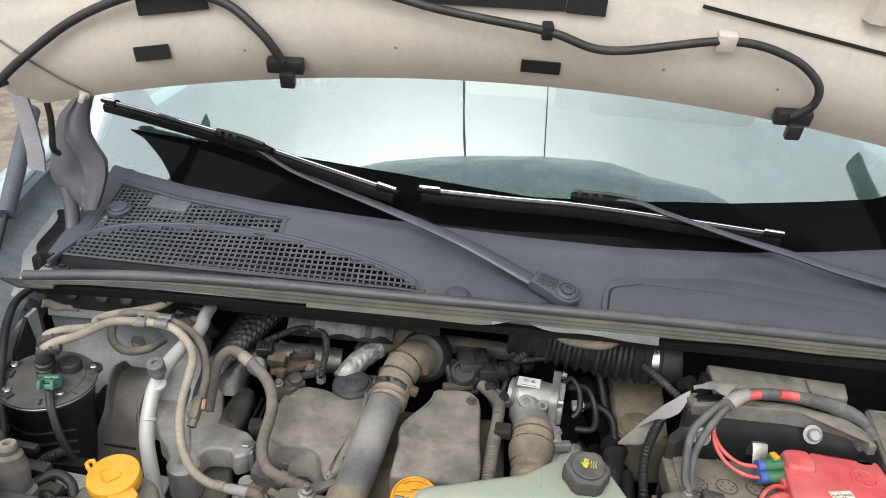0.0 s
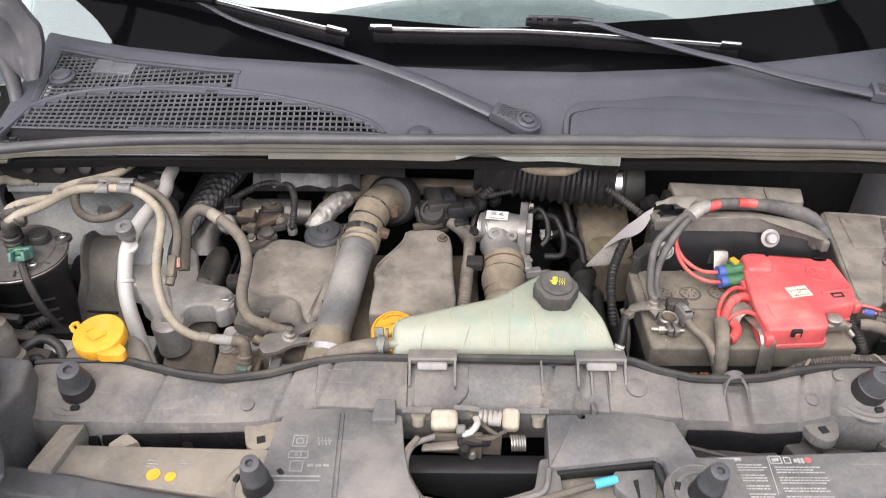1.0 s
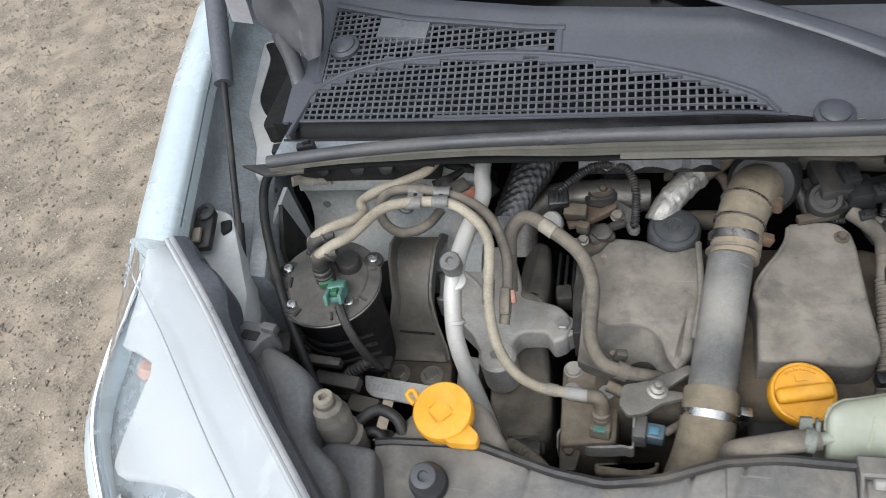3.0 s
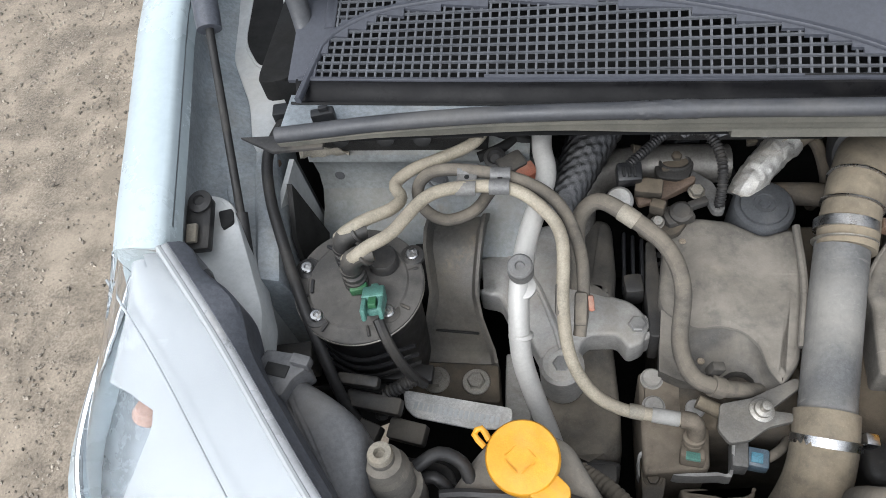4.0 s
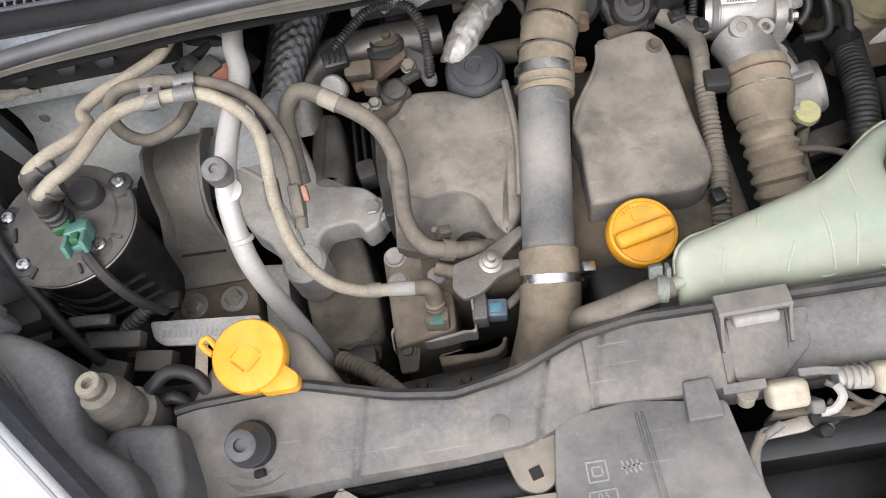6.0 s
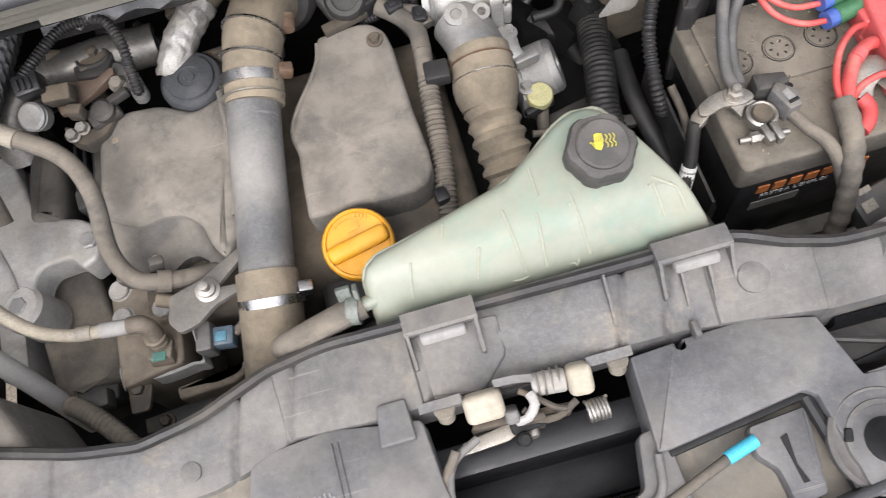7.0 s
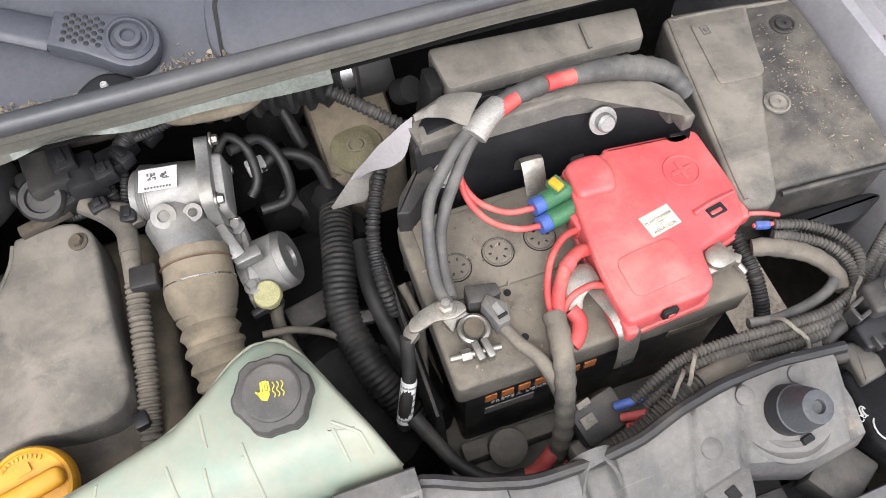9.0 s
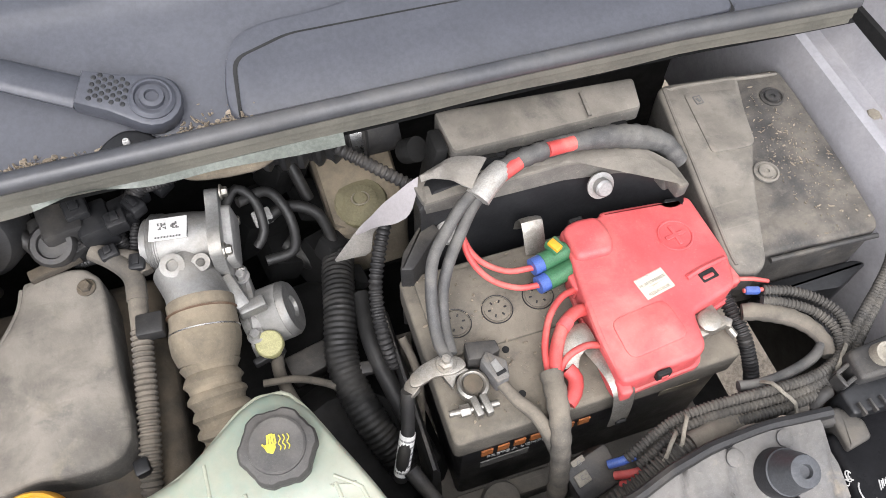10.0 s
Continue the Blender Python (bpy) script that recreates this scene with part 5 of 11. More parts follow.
for p, q in zip(spline(inner_line, 0.03)[:12], spline(outer_line, 0.018)[:12]):
    row = [p.lerp(q, u) + Vector((-0.02, -0.05, 0.02)) * math.sin(math.pi * u) for u in (0, 0.2, 0.4, 0.6, 0.8, 1)]
    rows.append(row + [v + Vector((0.01, 0.02, -0.01)) for v in row[::-1]])
loft(bm, rows)
part("lower_corner", bm, M_body, bumper, "pale painted corner below the headlight", sharp=60)

# ---- front cross panel ----
cross = thing("front_cross_panel", (0, 0.02, 0.75), "dusty grey moulded plastic front cross panel of the engine bay", "cross panel")
BACK = [(-0.565, 0.045), (-0.53, 0.052), (-0.43, 0.055), (-0.35, 0.032), (-0.30, 0.025), (-0.25, 0.033), (-0.19, 0.056), (-0.14, 0.064), (-0.05, 0.062), (0.10, 0.059), (0.205, 0.058),
        (0.245, 0.042), (0.285, 0.030), (0.34, 0.029), (0.375, 0.033), (0.41, 0.043), (0.45, 0.050), (0.50, 0.052), (0.56, 0.046), (0.60, 0.040)]
FRONT = [(-0.565, 0.000), (-0.54, -0.022), (-0.51, -0.032), (-0.46, -0.034), (-0.42, -0.030), (-0.30, -0.027), (-0.25, -0.024), (-0.21, -0.014), (-0.18, -0.002), (-0.12, -0.006), (-0.06, -0.006),
         (0.09, -0.002), (0.15, -0.003), (0.26, -0.018), (0.32, -0.019), (0.36, -0.024), (0.40, -0.021), (0.45, -0.012), (0.50, -0.028), (0.55, -0.022), (0.60, 0.005)]


BACK = [(x - 0.008, y - 0.003) for x, y in BACK]
FRONT = [(x - 0.009, y - 0.002) for x, y in FRONT]


def cross_y(x, u):
    f, b = curve_at(FRONT, x), curve_at(BACK, x)
    return f + (b - f) * u


def cross_z(x, u):
    """Height of the panel's top between its front (u 0) and back (u 1) edge."""
    z = 0.796 + 0.022 * min(1, u * 1.15)
    if abs(x) > 0.42:
        z += 0.006 * min(1, (abs(x) - 0.42) / 0.04)
    z -= 0.022 * math.exp(-((x - 0.0) / 0.06) ** 4) * max(0.0, 1 - u * 1.6)
    for k in (-0.405, -0.245, -0.195, -0.075, 0.085, 0.125, 0.395, 0.4375, 0.527):
        z -= 0.0050 * math.exp(-((x - k - 0.02 * u) / 0.0022) ** 2)
    z -= 0.016 * math.exp(-((x - 0.326) / 0.013) ** 6) * min(1.0, 0.35 + u)
    if -0.195 < x < -0.08 or 0.17 < x < 0.255:
        z += 0.003
    return z + 0.0012 * noise.noise((x * 9, u * 2, 0))


bm = bmesh.new()
sec = []
for x in np.linspace(-0.551, 0.540, 700):
    row = [(x, cross_y(x, 0) + 0.004, 0.745), (x, cross_y(x, 0) - 0.002, 0.765), (x, cross_y(x, 0), 0.785)]
    row += [(x, cross_y(x, u), cross_z(x, u)) for u in (0.07, 0.16, 0.30, 0.45, 0.60, 0.75, 0.90, 0.98)]
    row += [(x, cross_y(x, 1), 0.812), (x, cross_y(x, 1), 0.765), (x, cross_y(x, 1) - 0.01, 0.745)]
    sec.append(row)
loft(bm, sec)
part("beam", bm, M_cross, cross, sharp=45)
# raised pressings, ribs and a worn hollow on the beam
def beam_plate(name, pts, h, mat):
    bm = bmesh.new()
    base = [(x, cross_y(x, u)) for x, u in pts]
    prism(bm, rounded(base, 0.004), 0.780, 0.0, 0.002, tilt=lambda x, y: cross_z(x, (y - cross_y(x, 0)) / max(1e-4, cross_y(x, 1) - cross_y(x, 0))) + h)
    return part(name, bm, mat, cross)


beam_plate("pressing", [(-0.072, 0.12), (-0.030, 0.10), (-0.004, 0.42), (-0.004, 0.86), (-0.072, 0.86)], 0.0035, M_cross)
for x in (-0.022, 0.088, 0.150, 0.172):
    bm = bmesh.new()
    loft(bm, [[(x - 0.0016, cross_y(x, u), cross_z(x, u) - 0.004), (x - 0.0012, cross_y(x, u), cross_z(x, u) + h), (x + 0.0012, cross_y(x, u), cross_z(x, u) + h), (x + 0.0016, cross_y(x, u), cross_z(x, u) - 0.004)] for u, h in ((0.35, 0.001), (0.6, 0.006), (0.97, 0.010))])
    part("web", bm, M_cross, cross)
# dark strip painting the plate and the shadowed gap below the beam's front
for x0, x1 in ((-0.492, -0.452), (-0.447, -0.262), (0.262, 0.40)):
    bm = bmesh.new()
    loft(bm, [[(x, cross_y(x, 0) - 0.0055, 0.730), (x, cross_y(x, 0) - 0.0065, 0.780), (x, cross_y(x, 0) - 0.002, 0.7865), (x, cross_y(x, 0) + 0.004, 0.730)] for x in np.linspace(x0, x1, 16)])
    chan = part("lower_channel", bm, M_tray, cross, "dark strip for the plate and the shadowed gap below the beam")
    if x1 < -0.2 and x0 < -0.44 and x1 > -0.3:
        bm = bmesh.new()
        lathe(bm, [(0.0065, -0.002), (0.0065, 0.0008), (0, 0.0009)], (-0.347, cross_y(-0.347, 0) - 0.0064, 0.770), (0, -1, 0.1), 18)
        part("hole", bm, M_ink, chan)
# rubber edge along the back
bm = bmesh.new()
tube(bm, [(x, curve_at(BACK, x) + 0.002, 0.822 + (0.003 if -0.08 < x < 0.22 else 0)) for x in np.linspace(-0.552, 0.553, 60)], 0.0052, 8, 0.01, flat=1.2)
part("edge_strip", bm, M_rubber, cross, "thin black rubber edge strip")
# upstands that hold the coolant tank
for x0, x1 in ((-0.080, -0.019), (0.131, 0.194)):
    bm = bmesh.new()
    loft(bm, [[(x, 0.068, 0.80), (x, 0.068, 0.831), (x, 0.066, 0.834), (x, 0.049, 0.836), (x, 0.0465, 0.834), (x, 0.0465, 0.8285), (x, 0.056, 0.826), (x, 0.056, 0.80)] for x in np.linspace(x0, x1, 6)])
    stand = part("upstand", bm, M_cross, cross)
    for xw in (x0 + 0.002, x1 - 0.002):
        bm = bmesh.new()
        loft(bm, [[(xw - 0.0018, y, 0.800), (xw - 0.0014, y, z), (xw + 0.0014, y, z), (xw + 0.0018, y, 0.800)] for y, z in ((0.060, 0.835), (0.0475, 0.8352), (0.036, 0.822), (0.024, 0.812))])
        part("side_web", bm, M_cross, stand)
    bm = bmesh.new()
    xc = (x0 + x1) / 2 - 0.006
    box(bm, (xc + 0.006, 0.0435, 0.8275), (0.038, 0.010, 0.010), (-30, 0, 0), 0.003, 3)
    part("foam_block", bm, M_foam, cross, "pale foam block")
bm = bmesh.new()
loft(bm, [[(x, 0.065, 0.80), (x, 0.065, 0.826), (x, 0.060, 0.828), (x, 0.057, 0.80)] for x in np.linspace(-0.019, 0.131, 8)])
part("back_rail", bm, M_cross, cross)
# arch for the cable bundle, cut off aslant towards the front
bm = bmesh.new()
rings = []
for r, k in ((1.0, 1), (0.84, -1)):
    for a in range(0, 181, 12)[::k]:
        s = math.sin(radians(a))
        rings.append((0.326 + 0.0185 * r * math.cos(radians(a)), 0.031 * s - 0.004, 0.788 + (0.042 if r == 1.0 else 0.038) * s ** 0.55))
loft(bm, [[(x, 0.036, z) for x, y, z in rings], [(x + 0.05 * (y - 0.036), y, z - 0.06 * (0.036 - y)) for x, y, z in rings]])
part("cable_arch", bm, M_cross, cross, sharp=35)
# round bosses and screw tabs
for x, u, r in ((-0.275, 0.42, 0.0085), (0.418, 0.45, 0.0085), (0.205, 0.55, 0.013), (0.457, 0.82, 0.0075), (0.503, 0.86, 0.0070)):
    bm = bmesh.new()
    lathe(bm, [(r, -0.002), (r, 0.0015), (r - 0.0015, 0.0022), (0, 0.0022)], (x, cross_y(x, u), cross_z(x, u)), (0, -0.25, 1), 22)
    part("boss", bm, M_cross, cross)
for x, y, s in ((-0.252, -0.046, 1), (0.423, -0.026, -1)):
    bm = bmesh.new()
    prism(bm, rounded([(x - 0.028, y + 0.030), (x - 0.016, y - 0.010), (x, y - 0.019), (x + 0.016, y - 0.010), (x + 0.028, y + 0.031)], 0.008), 0.778, 0.792, 0.002)
    tab = part("screw_tab", bm, M_front_dusty if s > 0 else M_cross, cross, "dusty screw tab")
    bm = bmesh.new()
    box(bm, (x, y, 0.7915), (0.010, 0.010, 0.004), (0, 0, 15), 0.0005, 1)
    part("square_hole", bm, M_ink, tab)
bm = bmesh.new()
box(bm, (0.148, -0.004, 0.800), (0.006, 0.014, 0.016), bevel=0.002)
part("catch", bm, M_cross, cross)


# ---- rubber bonnet stops ----
M_stop = material("black_rubber_stop", (0.016, 0.016, 0.018), 0.45, dust=0.25, dust_colour=(0.075, 0.070, 0.064), scale=24)
M_tip = material("worn_grey_rubber_tip", (0.055, 0.058, 0.064), 0.45, dust=0.35, dust_colour=(0.095, 0.094, 0.095), scale=26)
def bonnet_stop(x, y, base, top, lean, k=1.0):
    ob = thing("bonnet_stop", (x, y, base), "black rubber bonnet stop on a round base", "rubber stop", "bonnet stops")
    ax = Vector((lean[0], lean[1], 1)).normalized()
    h = top - base
    bm = bmesh.new()
    lathe(bm, [(0.042, -0.006), (0.042, 0.000), (0.039, 0.003), (0.035, 0.001), (0.031, 0.001), (0.030, 0.004), (0.026, 0.004), (0.025, -0.002), (0.019, -0.002)], (x, y, base), (0, -0.05, 1), 40)
    part("seat", bm, M_cross, ob, "dusty grey round seat")
    bm = bmesh.new()
    lathe(bm, [(r * k, q) for r, q in ((0.0215, -0.004), (0.0215, h * 0.10), (0.0205, h * 0.12), (0.0195, h * 0.46), (0.0185, h * 0.50))], (x, y, base), ax, 32)
    part("sleeve", bm, M_stop, ob)
    bm = bmesh.new()
    lathe(bm, [(r * k, q) for r, q in ((0.0187, h * 0.49), (0.0187, h * 0.505), (0.0178, h * 0.52), (0.0160, h * 0.74), (0.0140, h * 0.90), (0.0125, h * 0.985), (0.0100, h), (0.0055, h), (0.0048, h * 0.93), (0, h * 0.92))], (x, y, base), ax, 32)
    part("rubber_tip", bm, M_tip, ob)
    for a in (40, 160, 280):
        bm = bmesh.new()
        c = Vector((x + 0.028 * math.cos(radians(a)), y + 0.028 * math.sin(radians(a)), base + 0.004))
        box(bm, c, (0.010, 0.006, 0.006), (0, 0, a + 90), 0.001, 1)
        part("retaining_lug", bm, M_ink, ob)
    return ob


bonnet_stop(-0.487, 0.014, 0.806, 0.866, (0.12, -0.28))
bonnet_stop(0.486, 0.018, 0.806, 0.857, (0.05, -0.28))
bonnet_stop(-0.240, -0.116, 0.794, 0.862, (0.04, -0.26), 0.80)
bonnet_stop(0.252, -0.122, 0.794, 0.862, (0.02, -0.26), 0.80)

# ---- covers in front of the cross panel ----
cov_l = thing("radiator_cover", (-0.37, -0.09, 0.75), "sandy dusty flat radiator cover with small faded stickers", "radiator cover")
bm = bmesh.new()
prism(bm, [(-0.485, -0.058), (-0.492, -0.098), (-0.23, -0.139), (-0.225, -0.064)], 0.770, 0.797, 0.003)
part("plate", bm, M_front_dusty, cov_l)
bm = bmesh.new()
prism(bm, rounded([(-0.505, -0.10), (-0.490, -0.035), (-0.462, -0.035), (-0.475, -0.105)], 0.004), 0.765, 0.806, 0.003)
part("side_rib", bm, M_front_dusty, cov_l)
for x, y, r in ((-0.362, -0.101, 0.0078), (-0.342, -0.104, 0.0062)):
    bm = bmesh.new()
    lathe(bm, [(r, 0), (r, 0.0008), (0, 0.0009)], (x, y, 0.7972), n=20)
    part("round_sticker", bm, M_yellow, cov_l, "faded orange sticker")
bm = bmesh.new()
for x in (-0.368, -0.331):
    for dy in (0.0, 0.004, 0.008):
        box(bm, (x, -0.090 + dy, 0.7974), (0.014, 0.0012, 0.0006), (0, 0, -6), 0)
part("print_bars", bm, M_ink_dim, cov_l, kind="stuff")
bm = bmesh.new()
prism(bm, [(-0.40, -0.045), (-0.43, -0.060), (-0.435, -0.048), (-0.42, -0.030)], 0.77, 0.786, 0.001)
part("clip_tab", bm, M_off, cov_l)

cov_c = thing("centre_cover", (-0.15, -0.08, 0.75), "grey plastic centre cover with printed symbols beside the latch", "cover")
bm = bmesh.new()
prism(bm, rounded([(-0.228, -0.060), (-0.220, -0.018), (-0.200, -0.010), (-0.150, -0.006), (-0.108, -0.014), (-0.075, -0.018), (-0.070, -0.070), (-0.062, -0.110), (-0.048, -0.136), (-0.080, -0.158), (-0.235, -0.140)], 0.006), 0.768, 0.800, 0.003)
part("plate", bm, M_front, cov_c)
bm = bmesh.new()
for x in (-0.152, -0.147):
    box(bm, (x + 0.003, -0.080, 0.8005), (0.0022, 0.125, 0.0022), (0, 0, 2), 0.0008, 1)
part("ridge", bm, M_front, cov_c)
bm = bmesh.new()
prism(bm, rounded([(-0.112, -0.034), (-0.108, 0.000), (-0.084, 0.000), (-0.082, -0.034)], 0.003), 0.795, 0.808, 0.002)
part("catch", bm, M_front, cov_c)


def frame_bars(bm, x, y, w, h, t, z):
    for dx, dy, sx, sy in ((0, h / 2, w, t), (0, -h / 2, w, t), (w / 2, 0, t, h), (-w / 2, 0, t, h)):
        box(bm, (x + dx, y + dy, z), (sx, sy, 0.0007), (0, 0, 0), 0)


bm = bmesh.new()
frame_bars(bm, -0.193, -0.060, 0.016, 0.016, 0.0014, 0.8004)
frame_bars(bm, -0.193, -0.060, 0.008, 0.007, 0.0014, 0.8004)
frame_bars(bm, -0.192, -0.080, 0.022, 0.009, 0.0012, 0.8004)
frame_bars(bm, -0.192, -0.096, 0.014, 0.014, 0.0012, 0.8004)
for k in range(4):
    box(bm, (-0.171 + k * 0.004, -0.060, 0.8004), (0.0016, 0.012 - 0.002 * (k % 2), 0.0007), (0, 0, 12), 0)
box(bm, (-0.165, -0.060, 0.8004), (0.018, 0.0016, 0.0007), (0, 0, 6), 0)
for k in range(3):
    box(bm, (-0.176 + k * 0.009, -0.095, 0.8004), (0.007, 0.003, 0.0007), bevel=0)
box(bm, (-0.19, -0.110, 0.8004), (0.055, 0.0018, 0.0007), bevel=0)
box(bm, (-0.19, -0.116, 0.8004), (0.055, 0.0010, 0.0007), bevel=0)
part("printed_symbol", bm, M_ink_dim, cov_c, "pale printed symbols", kind="stuff")
lettering("printed_number", "0.5", 0.0075, pose(-0.192, -0.080, 0.8004), M_ink_dim, cov_c)

cov_r = thing("latch_side_cover", (0.19, -0.08, 0.75), "grey plastic cover with a recessed tray beside the latch", "cover")
bm = bmesh.new()
prism(bm, rounded([(0.101, -0.016), (0.139, -0.014), (0.1392, -0.020), (0.1452, -0.020), (0.1455, -0.013), (0.200, -0.012), (0.254, -0.025), (0.268, -0.078), (0.31, -0.080), (0.315, -0.162), (0.236, -0.160), (0.228, -0.084), (0.219, -0.078), (0.108, -0.093), (0.096, -0.093)], 0.0016), 0.750, 0.798, 0.002)
part("plate", bm, M_front, cov_r)
bm = bmesh.new()
prism(bm, [(0.094, -0.088), (0.24, -0.070), (0.25, -0.160), (0.090, -0.158)], 0.74, 0.776, 0.001)
part("tray", bm, M_front_dusty, cov_r)
bm = bmesh.new()
box(bm, (0.164, -0.0875, 0.785), (0.118, 0.006, 0.012), (0, 0, 7.5), 0.001)
part("tray_gap", bm, M_ink, cov_r)
bm = bmesh.new()
prism(bm, rounded([(-0.070, -0.118), (-0.016, -0.132), (0.020, -0.132), (0.048, -0.127), (0.078, -0.116), (0.087, -0.075), (0.108, -0.072), (0.112, -0.162), (0.05, -0.147), (-0.05, -0.147)], 0.005), 0.765, 0.7895, 0.003)
part("front_lip", bm, M_front, cov_r)
bm = bmesh.new()
for a, b in (((0.222, -0.082), (0.231, -0.155)),):
    tube(bm, [(*a, 0.787), (*b, 0.787)], 0.0055, 8, smooth=False)
part("tray_rim", bm, M_plastic_clean, cov_r)
bm = bmesh.new()
tube(bm, [(-0.036, -0.044, 0.790), (-0.060, -0.058, 0.792), (-0.068, -0.085, 0.793), (-0.063, -0.116, 0.793), (-0.048, -0.136, 0.793), (-0.018, -0.141, 0.793), (0.030, -0.140, 0.793), (0.060, -0.134, 0.793), (0.088, -0.122, 0.793), (0.096, -0.094, 0.794)], 0.0036, 10)
part("opening_rim", bm, M_front, cov_r)
bm = bmesh.new()
prism(bm, rounded([(0.170, -0.092), (0.218, -0.088), (0.216, -0.110), (0.208, -0.154), (0.182, -0.157), (0.180, -0.128), (0.168, -0.114)], 0.004), 0.770, 0.790, 0.003)
part("bracket", bm, M_front, cov_r)
bm = bmesh.new()
prism(bm, [(0.190, -0.106), (0.196, -0.104), (0.194, -0.128), (0.198, -0.142), (0.193, -0.142)], 0.786, 0.7908, 0)
part("slot", bm, M_ink, cov_r)

M_ink_mid = material("worn_pale_print", (0.36, 0.36, 0.35), 0.6, dust=0.4, dust_colour=(0.20, 0.195, 0.18), bump=0.0)
cov_rr = thing("radiator_cover", (0.38, -0.12, 0.75), "grey front cover with a pale printed notice", "radiator cover")
bm = bmesh.new()
prism(bm, [(0.272, -0.077), (0.60, -0.062), (0.60, -0.127), (0.45, -0.147), (0.386, -0.154), (0.272, -0.163)], 0.766, 0.7965, 0.002)
part("plate", bm, M_front, cov_rr)
bm = bmesh.new()
rng = random.Random(3)
for k in range(13):
    y = -0.088 - 0.0036 * k
    if k in (3, 7, 10):
        continue
    for x0, w in ((0.291, 0.045 + 0.008 * rng.random()), (0.353, 0.042 + 0.012 * rng.random())):
        x = x0
        while x < x0 + w:
            d = 0.0016 + 0.004 * rng.random()
            box(bm, (x + d / 2, y - 0.003 * (x0 > 0.3) + 0.0006 * x, 0.7969), (d, 0.0012, 0.0006), (0, 0, 2.5), 0)
            x += d + 0.0009
box(bm, (0.347, -0.102, 0.7969), (0.0007, 0.052, 0.0006), (0, 0, -4), 0)
box(bm, (0.305, -0.0805, 0.7969), (0.026, 0.0042, 0.0006), (0, 0, 2), 0)
part("small_print", bm, M_ink_mid, cov_rr, "rows of unreadable pale print", kind="stuff")
bm = bmesh.new()
frame_bars(bm, 0.357, -0.0805, 0.013, 0.010, 0.0010, 0.7969)
box(bm, (0.357, -0.0805, 0.7969), (0.008, 0.0035, 0.0007), (0, 0, 10), 0)
frame_bars(bm, 0.3705, -0.081, 0.007, 0.008, 0.0010, 0.7969)
for k in range(3):
    box(bm, (0.3795 + k * 0.0042, -0.0815, 0.7969), (0.0032, 0.0065 - 0.002 * (k == 0), 0.0007), bevel=0)
part("printed_symbol", bm, M_ink_mid, cov_rr, kind="stuff")
bm = bmesh.new()
lathe(bm, [(0.0038, 0), (0.0038, 0.0006), (0, 0.0007)], (0.3945, -0.0805, 0.7966), n=18)
part("red_dot", bm, M_red, cov_rr)
bm = bmesh.new()
tube(bm, [(0.235, -0.030, 0.772), (0.30, -0.052, 0.772), (0.368, -0.074, 0.772)], 0.003, 8)
part("stay_rod", bm, M_plastic, cov_rr)
for c, s, q in (((0.33, -0.035, 0.73), (0.11, 0.04, 0.05), 8), ((0.41, -0.045, 0.74), (0.030, 0.035, 0.06), 20), ((0.46, -0.052, 0.745), (0.05, 0.03, 0.04), 0), ((0.53, -0.045, 0.75), (0.05, 0.04, 0.06), 30)):
    bm = bmesh.new()
    box(bm, c, s, (0, 0, q), 0.004)
    part("horn_bracket", bm, M_plastic, cov_rr)

# blue sleeve cable to the latch
rel = thing("release_cable", (0.1, -0.12, 0.79), "bonnet release cable with a cyan sleeve", "cable")
bm = bmesh.new()
tube(bm, [(-0.055, -0.050, 0.795), (-0.070, -0.075, 0.792), (-0.062, -0.110, 0.790), (-0.035, -0.142, 0.790), (0.03, -0.150, 0.790), (0.088, -0.131, 0.790), (0.150, -0.1092, 0.789)], 0.0042, 10)
part("outer_sheath", bm, M_rubber_dusty, rel)
bm = bmesh.new()
tube(bm, [(0.146, -0.1103, 0.789), (0.172, -0.103, 0.789)], 0.0054, 12, smooth=False)
part("cyan_sleeve", bm, M_cyan, rel)

# ---- bonnet latch ----
M_latch = material("dirty_cream_plastic", (0.40, 0.365, 0.29), 0.5, dust=0.4, dust_colour=(0.27, 0.225, 0.165), scale=40, grain=0.06)
latch = thing("bonnet_latch", (0.0, -0.03, 0.78), "dirty cream and steel bonnet latch with a coil spring", "latch")
for x0, x1 in ((-0.086, -0.050), (0.056, 0.094)):
    bm = bmesh.new()
    loft(bm, [[(x, -0.009, 0.8000), (x, -0.001, 0.8012), (x, -0.001, 0.7990), (x, -0.009, 0.7978)] for x in np.linspace(x0, x1, 4)])
    part("mount_tab", bm, M_bracket_grey, latch, "thin steel mounting tab")
    bm = bmesh.new()
    xc = (x0 + x1) / 2 + (0.002 if x0 < 0 else 0.006)
    lathe(bm, [(0.0060, -0.016), (0.0075, -0.015), (0.0075, -0.005), (0.0090, -0.004), (0.0090, -0.001)], (xc, -0.008, 0.797), (0, 0.35, 1), 18)
    part("bolt", bm, M_off, latch, "pale dusty bolt")
bm = bmesh.new()
box(bm, (-0.034, -0.014, 0.791), (0.033, 0.024, 0.024), (25, 0, 0), 0.006, 4)
part("housing", bm, M_latch, latch, "cream plastic housing")
bm = bmesh.new()
box(bm, (0.047, -0.014, 0.793), (0.021, 0.026, 0.024), (25, 0, -4), 0.006, 3)
part("housing", bm, M_latch, latch, "cream plastic housing")
bm = bmesh.new()
box(bm, (-0.014, -0.026, 0.786), (0.012, 0.012, 0.024), (25, 0, 0), 0.003, 3)
part("striker_pad", bm, M_bracket_grey, latch)
bm = bmesh.new()
